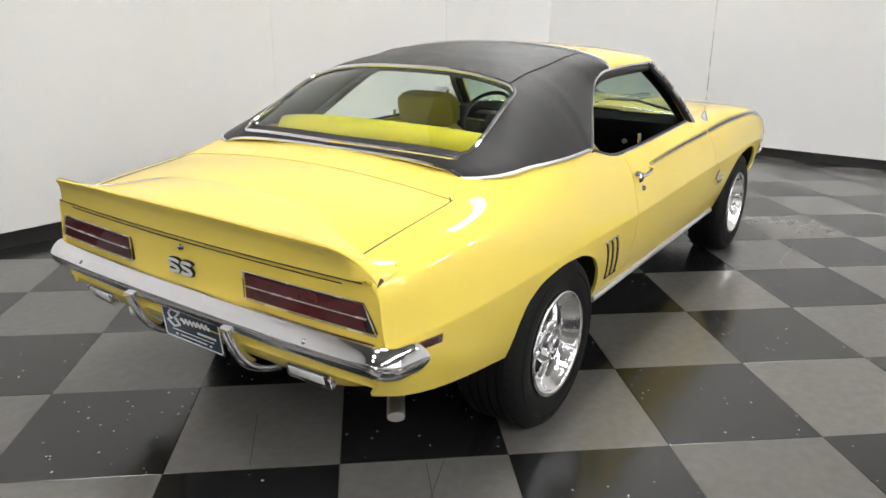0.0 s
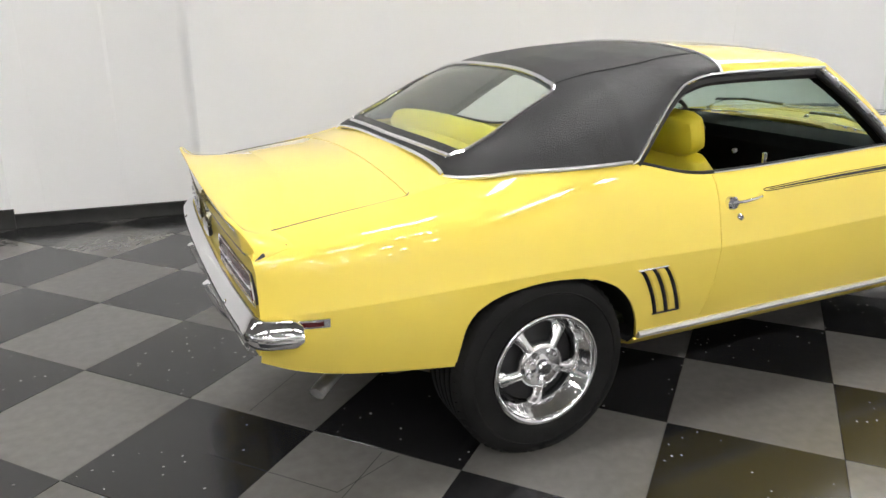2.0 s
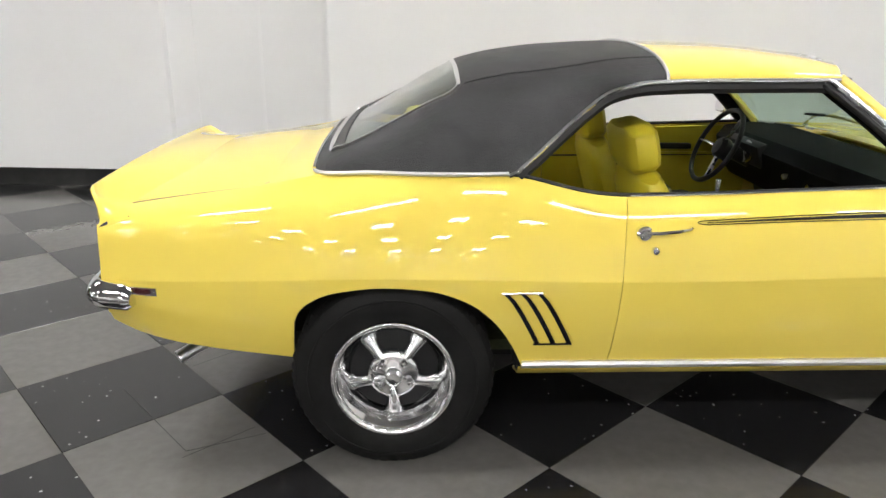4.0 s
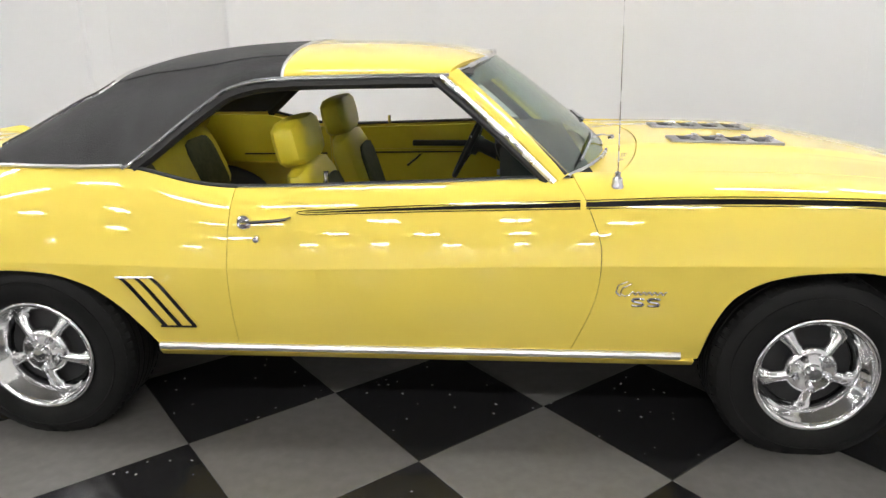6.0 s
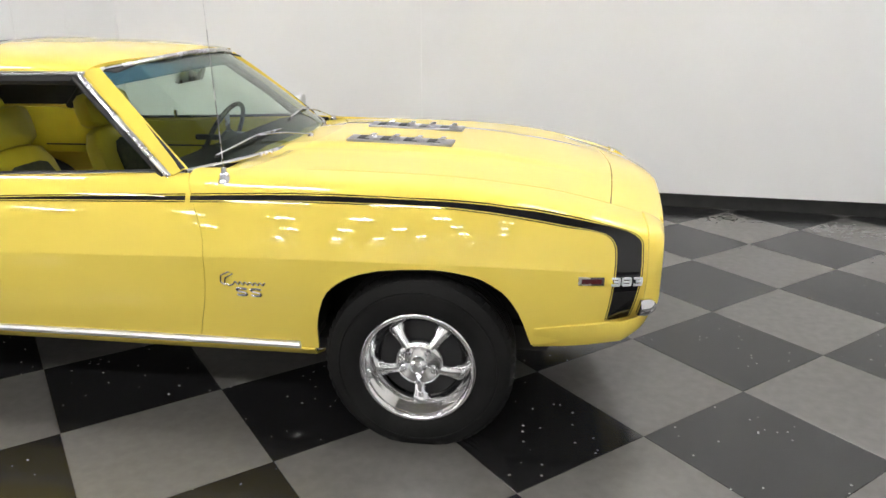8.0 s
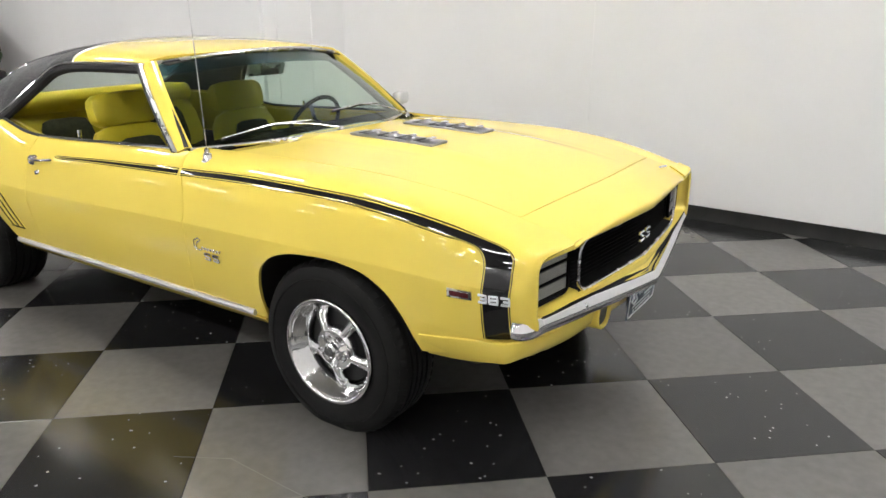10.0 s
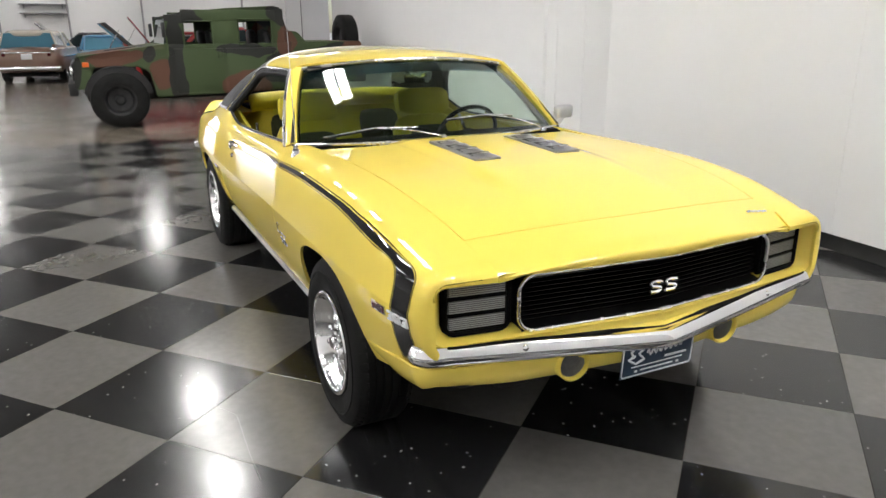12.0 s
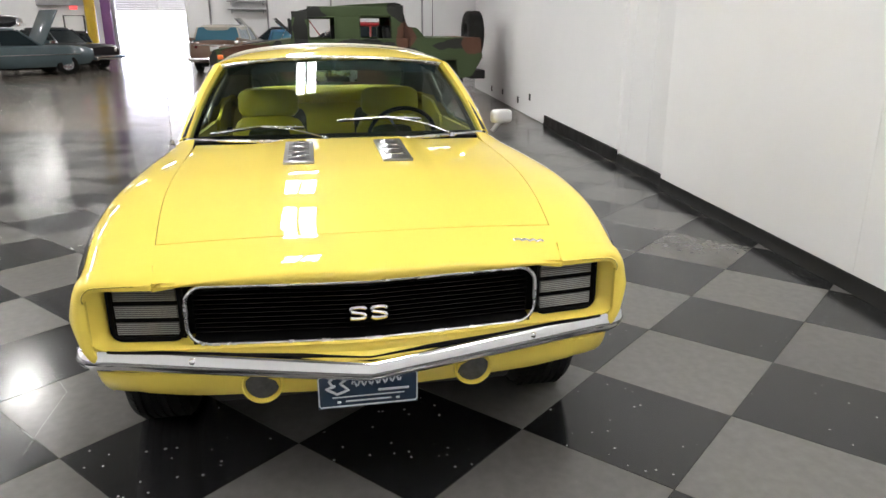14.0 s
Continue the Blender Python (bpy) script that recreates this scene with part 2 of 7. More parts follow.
def lathe(bm, profile, seg=48, axis="Y", at=(0, 0, 0)):
    """Turns (radius, along) pairs round an axis."""
    rings = []
    for r, h in profile:
        ring = []
        for k in range(seg):
            a = 2 * math.pi * k / seg
            c, s = r * math.cos(a), r * math.sin(a)
            co = (c, h, s) if axis == "Y" else (h, c, s) if axis == "X" else (c, s, h)
            ring.append(bm.verts.new(Vector(co) + Vector(at)))
        rings.append(ring)
    for r0, r1 in zip(rings, rings[1:]):
        for k in range(seg):
            bm.faces.new((r0[k], r1[k], r1[(k + 1) % seg], r0[(k + 1) % seg]))
    bmesh.ops.recalc_face_normals(bm, faces=bm.faces)
    return bm


def loft(bm, rings, closed=True, caps=True):
    """Joins rings of points, each with as many points as the next."""
    vs = [[bm.verts.new(p) for p in ring] for ring in rings]
    n = len(vs[0])
    for r0, r1 in zip(vs, vs[1:]):
        for k in range(n if closed else n - 1):
            bm.faces.new((r0[k], r0[(k + 1) % n], r1[(k + 1) % n], r1[k]))
    if caps and closed:
        bm.faces.new(list(reversed(vs[0])))
        bm.faces.new(vs[-1])
    bmesh.ops.recalc_face_normals(bm, faces=bm.faces)
    return bm


def pillow(bm, size, at, turn=(0, 0, 0), power=4.0, seg=12):
    """A cushion: a box with full, rounded sides."""
    m = pose(*at, *turn)
    made = bmesh.ops.create_uvsphere(bm, u_segments=seg * 2, v_segments=seg, radius=1.0)["verts"]
    for v in made:
        x, y, z = v.co
        k = (abs(x) ** power + abs(y) ** power + abs(z) ** power) ** (-1 / power)
        v.co = m @ Vector((x * k * size[0] / 2, y * k * size[1] / 2, z * k * size[2] / 2))
    return bm


def steps(a, b, n):
    return [a + (b - a) * i / n for i in range(n + 1)]

# ---- the hall ----
WALL_TURN = -4.25
WALL_AT = pose(0, 3.03, 0, 0, 0, WALL_TURN)
HALL_W, HALL_E, HALL_S, HALL_H = -36.0, 5.42, -30.0, 6.2


def wall_piece(bm, x0, x1, y0, y1, z0, z1, m=WALL_AT):
    mm = m @ Matrix.Translation(((x0 + x1) / 2, (y0 + y1) / 2, (z0 + z1) / 2)) @ Matrix.Diagonal((x1 - x0, y1 - y0, z1 - z0, 1))
    bmesh.ops.create_cube(bm, size=1, matrix=mm)


def setting(name, bm, material, label):
    ob = part(name, bm, material)
    return tagged(ob, label, name.split("_")[0], kind="structure")


# long white wall: a nearer run, and a run set back behind a rounded corner
bm = bmesh.new()
wall_piece(bm, -2.02, HALL_E + 0.2, 0.0, 0.2, 0, HALL_H)
prof = [(-2.02, 0.0), (-2.035, 0.006), (-2.05, 0.022), (-2.07, 0.055), (-2.11, 0.085)]
prof += [(-3.42, 0.088), (-3.45, 0.06), (-14.0, 0.06), (-14.0, 0.2), (-2.02, 0.2)]
vs0 = [bm.verts.new(WALL_AT @ Vector((x, y, 0))) for x, y in prof]
vs1 = [bm.verts.new(WALL_AT @ Vector((x, y, HALL_H))) for x, y in prof]
for k in range(len(prof) - 1):
    bm.faces.new((vs0[k], vs0[k + 1], vs1[k + 1], vs1[k]))
bmesh.ops.recalc_face_normals(bm, faces=bm.faces)
wall_north = setting("wall_north", bm, WALL, "long white painted wall with faint panel seams")
bm = bmesh.new()
wall_piece(bm, HALL_W - 0.5, -13.8, 6.3, 6.5, 0, HALL_H)
wall_piece(bm, -14.0, -13.8, 0.065, 6.5, 0, HALL_H)
setting("wall_north_far", bm, WALL, "white painted wall of the far hall")
bm = bmesh.new()
wall_piece(bm, HALL_E, HALL_E + 0.2, HALL_S - 1, 0.0, 0, HALL_H)
setting("wall_east", bm, WALL, "plain white painted end wall")
bm = bmesh.new()
wall_piece(bm, HALL_W - 1, HALL_E + 1, HALL_S - 0.2, HALL_S, 0, HALL_H)
setting("wall_south", bm, WALL, "plain white painted wall of the hall")

# thin battens over the panel seams of the long wall
for x in (-2.62, -3.2, 0.78, 3.2):
    bm = bmesh.new()
    y = (0.086 if x > -3.43 else 0.062) if x < -2.1 else 0.0
    wall_piece(bm, x - 0.012, x + 0.012, y - 0.003, y + 0.002, 0.12, HALL_H)
    setting("trim_seam", bm, WALL, "narrow white cover strip on a wall seam")

# black cove base along the walls
bm = bmesh.new()
for x0, x1, h, y in ((-2.02, HALL_E, 0.105, 0.0), (-3.4, -2.1, 0.105, 0.06), (-6.75, -3.4, 0.15, 0.05)):
    rings = []
    for x in steps(x0, x1, 6):
        rings.append([WALL_AT @ Vector((x, y + dy, z)) for dy, z in ((0.01, 0.002), (-0.022, 0.002), (-0.02, 0.012), (-0.008, 0.035), (-0.007, h - 0.004), (-0.003, h), (0.01, h))])
    loft(bm, rings)
loft(bm, [[WALL_AT @ Vector((HALL_E + dx, y, z)) for dx, z in ((0.01, 0.002), (-0.022, 0.002), (-0.02, 0.012), (-0.008, 0.035), (-0.007, 0.101), (-0.003, 0.105), (0.01, 0.105))] for y in steps(0.0, -30.0, 8)])
loft(bm, [[WALL_AT @ Vector((x + dx, y + dy, z)) for dx, dy, z in ((0, 0.012, 0.002), (-0.008, -0.022, 0.002), (-0.008, -0.020, 0.012), (-0.004, -0.008, 0.035), (-0.004, -0.007, 0.101), (0, -0.003, 0.105), (0, 0.012, 0.105))] for x, y in ((-2.0, 0.0), (-2.02, 0.0), (-2.035, 0.006), (-2.05, 0.022), (-2.07, 0.055), (-2.11, 0.083), (-3.42, 0.086))])
setting("baseboard", bm, BASE, "black vinyl cove base along the white wall")

# far wall with an open roll-up door
DOOR_Y0, DOOR_Y1, DOOR_H = -9.45, -5.95, 3.0
bm = bmesh.new()
x0, x1 = HALL_W - 0.25, HALL_W
for y0, y1, z0, z1 in ((DOOR_Y1, 11.0, 0, HALL_H), (-34.0, DOOR_Y0, 0, HALL_H), (DOOR_Y0, DOOR_Y1, DOOR_H, HALL_H)):
    box(bm, (x1 - x0, y1 - y0, z1 - z0), ((x0 + x1) / 2, (y0 + y1) / 2, (z0 + z1) / 2))
setting("wall_west", bm, WALL, "white far wall with a wide open door")
door = tagged(new("door_1"), "white roll-up door, raised in its opening", "roll-up door", kind="structure")
bm = bmesh.new()
for k in range(8):
    box(bm, (0.04, DOOR_Y1 - DOOR_Y0 - 0.1, 0.115), (HALL_W - 0.1, (DOOR_Y0 + DOOR_Y1) / 2, DOOR_H - 0.06 - 0.12 * k + 0.22), bevel=0.012)
part("slat_curtain", bm, WHITE_METAL, door)
for y in (DOOR_Y0, DOOR_Y1):
    bm = box(bmesh.new(), (0.12, 0.12, DOOR_H), (HALL_W + 0.06, y, DOOR_H / 2), bevel=0.01)
    part("door_track", bm, WHITE_METAL, door)

# ceiling, ground and outdoors
bm = box(bmesh.new(), (44.5, 48, 0.2), (-15, -11.5, HALL_H + 0.1))
setting("ceiling", bm, CEILING, "grey painted hall ceiling")
bm = box(bmesh.new(), (43.0, 48, 0.3), (-15.0, -11.5, -0.163))
setting("floor", bm, CONCRETE, "brown sealed concrete floor of the hall")
bm = box(bmesh.new(), (400, 400, 0.2), (-236.2, 0, -0.125))
setting("ground", bm, OUTSIDE, "pale sunlit concrete yard outside the door")
# glowing panel added beyond the door to give its white daylight glare
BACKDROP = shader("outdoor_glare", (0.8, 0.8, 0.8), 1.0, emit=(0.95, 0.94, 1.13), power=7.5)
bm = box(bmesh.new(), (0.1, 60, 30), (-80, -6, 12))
setting("backdrop", bm, BACKDROP, "glowing white panel in place of the daylight outside the door")


# ---- ceiling lights ----
def ceiling_light():
    ob = thing("ceiling_light", "white twin-strip fluorescent high-bay ceiling light, switched on", "ceiling light", group="hall lights")
    bm = box(bmesh.new(), (1.26, 0.62, 0.07), (0, 0, 0.035), bevel=0.01)
    box(bm, (1.26, 0.04, 0.05), (0, 0, -0.02), bevel=0.006)
    rod(bm, (0.45, 0, 0.07), (0.45, 0, 0.6), 0.006)
    rod(bm, (-0.45, 0, 0.07), (-0.45, 0, 0.6), 0.006)
    part("housing", bm, WHITE_METAL, ob)
    for y in (-0.155, 0.155):
        bm = bmesh.new()
        loft(bm, [[(x, y + 0.125 * math.cos(a), 0.0 - 0.028 * math.sin(a)) for a in steps(0, math.pi, 8)] for x in (-0.61, 0.61)])
        part("diffuser", bm, LAMP, ob)
    part("top_slot", box(bmesh.new(), (1.1, 0.30, 0.01), (0, 0, 0.076), bevel=0.003), UPLIGHT, ob)
    return ob


# long rows of lights: a dense one over the car, sparser ones over the rest of the hall
first = ceiling_light()
first.matrix_basis = pose(-1.0, -0.6, HALL_H - 0.6, 0, 0, WALL_TURN)
for x in (-3.9, -6.8, -9.7, -23.5):
    copy_thing(first, pose(x, -0.6 - 0.03 * (x + 1.0), HALL_H - 0.6, 0, 0, WALL_TURN))
for j in range(1, 5):
    for x in (4.6, 2.3, 0.0, -2.3, -4.6, -6.9, -10.1, -17.0, -23.9, -30.8):
        copy_thing(first, pose(x, 0.5 - 6.65 * j, HALL_H - 0.6, 0, 0, WALL_TURN + (90 if j > 1 else 0)))
# two lights ahead of the car, then unseen ones added to brighten the far walls
for x, y in ((3.0, 0.6), (4.8, 2.2), (-16.2, 5.6), (-20.0, 5.6), (-23.9, 5.6), (-28.5, 5.6), (-33.4, 5.6), (-33.8, -0.6), (-33.8, -6.1), (-33.8, -12.8)):
    copy_thing(first, pose(x, y, HALL_H - 0.6, 0, 0, WALL_TURN))

# ---- the yellow coupe: lines of its body ----
car = thing("coupe", "yellow two-door classic coupe with black vinyl roof and chrome five-spoke wheels", "car")


def line_of(points, sigma=0.09, calm=None):
    """A body line: the curve through the points, evened out, and more so between the wheels if calm is given."""
    if calm:
        near, far = line_of(points, sigma), line_of(points, calm)

        def mixed(x):
            k = min(1.0, max(0.0, (abs(x) - 1.35) / 0.5))
            k = k * k * (3 - 2 * k)
            return far(x) * (1 - k) + near(x) * k
        return mixed
    f = curve_of(points)
    a, b = points[0][0], points[-1][0]
    xs = steps(a - 0.6, b + 0.6, 400)
    sa, sb = (f(a + 0.03) - f(a)) / 0.03, (f(b) - f(b - 0.03)) / 0.03
    ys = [f(x) if a <= x <= b else f(a) + sa * (x - a) if x < a else f(b) + sb * (x - b) for x in xs]
    h = xs[1] - xs[0]
    n = int(3 * sigma / h)
    ker = [math.exp(-0.5 * (k * h / sigma) ** 2) for k in range(-n, n + 1)]
    tot = sum(ker)
    pad = [ys[0]] * n + ys + [ys[-1]] * n
    even = [sum(w * pad[i + k] for k, w in enumerate(ker)) / tot for i in range(len(ys))]

    def g(x):
        t = min(len(xs) - 1.001, max(0.0, (x - xs[0]) / h))
        i = int(t)
        return even[i] + (even[i + 1] - even[i]) * (t - i)
    return g


bottom_z = curve_of([(-2.34, 0.505), (-2.22, 0.462), (-2.09, 0.436), (-1.72, 0.392), (-1.5, 0.36), (-0.95, 0.335), (0.95, 0.335), (1.3, 0.36), (1.77, 0.405), (2.0, 0.455), (2.12, 0.50), (2.2, 0.52)])
bottom_w = line_of([(-2.34, 0.74), (-2.1, 0.80), (-1.7, 0.825), (-0.95, 0.80), (0.95, 0.80), (1.7, 0.82), (2.0, 0.80), (2.12, 0.76), (2.2, 0.72)])
crease_z = line_of([(-2.34, 0.665), (-2.1, 0.675), (-1.7, 0.69), (-1.38, 0.70), (-1.0, 0.69), (-0.6, 0.67), (0.0, 0.685), (0.6, 0.705), (1.0, 0.715), (1.4, 0.72), (1.8, 0.715), (2.1, 0.70), (2.2, 0.70)], 0.2, 0.3)
crease_w = line_of([(-2.34, 0.795), (-2.25, 0.832), (-2.1, 0.858), (-1.7, 0.888), (-1.38, 0.897), (-1.0, 0.890), (-0.6, 0.878), (0.0, 0.876), (0.6, 0.888), (1.0, 0.902), (1.4, 0.905), (1.8, 0.892), (2.0, 0.876), (2.12, 0.855), (2.2, 0.83)], 0.13, 0.28)
crease_k = line_of([(-2.34, 0.05), (-0.9, 0.05), (-0.3, 0.0), (0.2, 0.12), (0.6, 0.28), (1.2, 0.34), (1.8, 0.2), (2.2, 0.1)])
top_w = line_of([(-2.34, 0.664), (-1.75, 0.668), (-1.68, 0.674), (-1.62, 0.692), (-1.545, 0.73), (-1.43, 0.771), (-1.0, 0.785), (-0.8, 0.775), (-0.62, 0.768), (0.0, 0.765), (0.46, 0.765), (0.54, 0.74), (0.64, 0.685), (0.8, 0.665), (1.6, 0.648), (2.0, 0.62), (2.2, 0.60)], 0.03)
top_z = line_of([(-2.34, 0.868), (-2.1, 0.905), (-1.80, 0.946), (-1.66, 0.975), (-1.5, 0.997), (-1.0, 1.004), (-0.85, 0.972), (-0.75, 0.948), (-0.62, 0.934), (0.0, 0.95), (0.46, 0.966), (0.7, 0.968), (1.0, 0.973), (1.4, 0.965), (1.8, 0.926), (2.0, 0.881), (2.12, 0.849), (2.2, 0.823)], 0.035)
gap_rear = curve_of([(0.33, -0.640), (0.40, -0.637), (0.69, -0.629), (0.85, -0.620), (0.95, -0.608)])
gap_front = curve_of([(0.33, 0.54), (0.41, 0.568), (0.574, 0.618), (0.66, 0.630), (0.74, 0.632), (0.90, 0.585), (0.98, 0.54)])
arch_rear = curve_of([(-1.706, 0.40), (-1.700, 0.515), (-1.656, 0.60), (-1.554, 0.647), (-1.399, 0.664), (-1.267, 0.655), (-1.137, 0.613), (-1.047, 0.542), (-0.976, 0.437), (-0.930, 0.33)])
arch_front = curve_of([(0.998, 0.33), (1.015, 0.465), (1.068, 0.594), (1.166, 0.661), (1.281, 0.689), (1.433, 0.698), (1.566, 0.680), (1.663, 0.63), (1.724, 0.549), (1.775, 0.40)])
ARCHES = ((-1.706, -0.930, arch_rear), (0.998, 1.775, arch_front))


crown_w = line_of([(-2.34, 0.664), (-2.1, 0.665), (-1.8, 0.668), (-1.6, 0.684), (-1.4, 0.714), (-1.2, 0.734), (-1.0, 0.745), (-0.8, 0.740), (-0.62, 0.730), (0.0, 0.714), (0.46, 0.700), (0.66, 0.684), (0.8, 0.668), (0.95, 0.662), (1.6, 0.648), (2.0, 0.62), (2.2, 0.60)], 0.06)
crown_z = line_of([(-2.34, 0.868), (-2.1, 0.905), (-1.8, 0.948), (-1.6, 0.990), (-1.4, 1.036), (-1.2, 1.055), (-1.0, 1.040), (-0.8, 0.995), (-0.62, 0.962), (0.0, 0.968), (0.46, 0.977), (0.7, 0.975), (1.0, 0.973), (1.4, 0.965), (1.8, 0.926), (2.0, 0.881), (2.12, 0.849), (2.2, 0.823)], 0.06)
end_tilt = line_of([(-2.34, 82), (-1.9, 80), (-1.6, 66), (-1.35, 52), (-1.0, 50), (-0.7, 60), (-0.3, 71), (0.0, 80), (0.3, 85), (0.6, 86), (2.2, 88)], 0.10)
reach_low = line_of([(-2.34, 0.55), (-1.9, 0.66), (-1.6, 0.63), (-1.3, 0.54), (-1.0, 0.48), (-0.7, 0.57), (-0.3, 0.65), (0.0, 0.62), (0.3, 0.64), (0.6, 0.62), (0.9, 0.69), (1.4, 0.70), (1.8, 0.64), (2.0, 0.57), (2.2, 0.50)], 0.12)
reach_top = line_of([(-2.34, 0.62), (-1.9, 0.62), (-1.6, 0.46), (-1.3, 0.30), (-1.0, 0.23), (-0.7, 0.29), (-0.3, 0.30), (0.0, 0.30), (0.3, 0.32), (0.6, 0.40), (0.9, 0.46), (1.2, 0.50), (1.5, 0.60), (1.8, 0.70), (2.2, 0.74)], 0.12)


def side(x, v):
    """The right flank at x: v 0 at the sill, 0.4 on the crease, 1 at the top edge; one full curve from the crease up."""
    zc, wc = crease_z(x), crease_w(x)
    if v <= 0.4:
        zb, wb = bottom_z(x), bottom_w(x)
        t = 1 - v / 0.4
        k = crease_k(x)
        return wc - (wc - wb) * (k * t + (1 - k) * t * t), zc - (zc - zb) * t
    zt, wt = crown_z(x), crown_w(x)
    size = math.hypot(wc - wt, zt - zc)
    lean, tilt = radians(12.6), radians(end_tilt(x))
    a, b = reach_low(x) * size, reach_top(x) * size
    return bezier((wc, zc), (wc - a * math.sin(lean), zc + a * math.cos(lean)), (wt + b * math.sin(tilt), zt - b * math.cos(tilt)), (wt, zt), (v - 0.4) / 0.6)


def v_at(x, z):
    lo, hi = 0.0, 1.0
    for _ in range(30):
        mid = (lo + hi) / 2
        if side(x, mid)[1] < z:
            lo = mid
        else:
            hi = mid
    return lo


def on_side(x, z, out=0.0):
    """A point of the right flank at x and height z, pushed out."""
    w, zz = side(x, v_at(x, z))
    return Vector((x, -w - out, zz))


ROWS = steps(0, 0.39, 9) + [0.396, 0.4, 0.404] + steps(0.42, 1.0, 22)


def flank(x_low, x_high, columns, v_max=lambda x: 1.0):
    """A grid over the flank between two upright edges, given as functions of height; wheel openings left free."""
    grid = []
    for u in columns:
        a, b = x_low(0.7), x_high(0.7)
        x0 = a + (b - a) * u
        start = 0.0
        for p, q, arch in ARCHES:
            if p <= x0 <= q:
                start = v_at(x0, arch(x0))
        col = []
        for v in ROWS:
            v = min(max(v, start), v_max(x0))
            z = side(x0, v)[1]
            x = x0 + (x_low(z) - a) * max(0.0, 1 - (x0 - a) / 0.33) ** 2 + (x_high(z) - b) * max(0.0, 1 - (b - x0) / 0.33) ** 2
            w, z = side(x, v)
            col.append((x, -w, z))
        grid.append(col)
    return grid


def columns_for(a, b, marks, n):
    us = set(steps(0, 1, n))
    for m in marks:
        for d in (-0.0006, 0.0006, 0.004, -0.004, 0.01, -0.01, 0.02, -0.02, 0.03, -0.03):
            u = (m + d - a) / (b - a)
            if 0 < u < 1:
                us.add(u)
    return sorted(us)


def both_sides(name, make, material, parent=None, label=""):
    """One part on the right, and its mirror image on the left."""
    bm = make()
    other = mirrored(bm)
    return part(name, bm, material, parent or car, label), part(name, other, material, parent or car, label)


# flanks; the quarter ends under the vinyl roof and along the sill of the rear side window
GAP = 0.0013


def door_top(x):
    return v_at(x, top_z(x))


def belt_w(x):
    """Half width of the body at the sill of the side windows."""
    return side(x, v_at(x, top_z(x)))[0]


def quarter_top(x):
    return 1.0 if x < -1.56 else v_at(x, 1.008 if x < -1.02 else min(1.008, top_z(x)))


quarter_r, quarter_l = both_sides("rear_quarter", lambda: sheet(flank(lambda z: -2.322, lambda z: gap_rear(z) - GAP, columns_for(-2.322, gap_rear(0.7), (-1.706, -0.930), 84), quarter_top), 0.012, True), YELLOW)
door_r, door_l = both_sides("door", lambda: sheet(flank(lambda z: gap_rear(z) + GAP, lambda z: gap_front(z) - GAP, steps(0, 1, 40), door_top), 0.012, True), YELLOW)
fender_r, fender_l = both_sides("front_fender", lambda: sheet(flank(lambda z: gap_front(z) + GAP, lambda z: 2.14, columns_for(gap_front(0.7), 2.14, (0.998, 1.775), 80)), 0.012, True), YELLOW)


def arch_lip(a, b, arch):
    rows = []
    for x in steps(a + 0.0007, b - 0.0007, 60):
        p = on_side(x, arch(x))
        rows.append([p + Vector((0, 0.001, 0)), p + Vector((0, 0.006, 0.001)), p + Vector((0, 0.012, 0.003))])
    return sheet(rows, 0.004)


for a, b, arch in ARCHES:
    both_sides("wheel_arch_lip", lambda: arch_lip(a, b, arch), YELLOW)


def wheel_house(a, b, arch):
    """The black inside of a wheel opening, from its lip inwards, closed by an inner wall."""
    rows, mid = [], (a + b) / 2
    for x in steps(a + 0.001, b - 0.001, 44):
        z = arch(x) + 0.003
        w = side(x, v_at(x, z))[0]
        rows.append([(mid + (x - mid) * wide, -y, 0.33 + (z - 0.33) * high) for y, wide, high in ((w - 0.009, 1.0, 1.0), (w - 0.03, 1.015, 1.015), (w - 0.08, 1.08, 1.08), (0.7, 1.12, 1.12), (0.5, 1.12, 1.12))] + [(mid, -0.495, 0.33)])
    return sheet(rows, 0.004)


for a, b, arch in ARCHES:
    both_sides("wheel_house", lambda: wheel_house(a, b, arch), UNDER)

# hood, header, cowl
hood_crown = curve_of([(0.55, 0.022), (0.9, 0.020), (1.2, 0.016), (1.5, 0.014), (1.8, 0.017), (2.0, 0.029), (2.2, 0.042)])


def deck_z(x, y):
    """Height of the hood and nose between the two fender edges."""
    wt = top_w(x) - 0.0028
    t = min(1.0, abs(y) / wt)
    z = top_z(x) + hood_crown(x) * (1 - t * t)
    ridge = math.exp(-((abs(y) - 0.34) / 0.05) ** 2) * 0.004
    centre = 0.016 * max(0.0, min(1.0, (0.33 - abs(y)) / 0.06)) if abs(y) < 0.36 else 0.0
    fade = min(1.0, max(0.0, (2.05 - x) / 0.5))
    return z + (ridge + centre) * fade


def lip_x(y):
    """Front edge of the nose in plan: a shallow arrow."""
    a = abs(y)
    return 2.272 - 0.06 * (a / 0.75) - 0.02 * (a / 0.75) ** 3


def hood_front(y):
    return 2.03 + 0.045 * (1 - (abs(y) / 0.6) ** 1.5)


def hood_back(y):
    return 0.865 - 0.15 * (abs(y) / 0.66) ** 2


YS = sorted(set(steps(-1, 1, 44) + [s * v for s in (-1, 1) for v in (0.5, 0.53, 0.56)]))


def hood_grid(front, back, n, drop=0.0):
    grid = []
    for t in steps(0, 1, n):
        row = []
        for s in YS:
            y = s * 0.62
            for _ in range(3):
                x = back(y) + (front(y) - back(y)) * t
                y = s * (top_w(x) - 0.0028)
            row.append((x, y, deck_z(x, y) - drop))
        grid.append(row)
    return grid


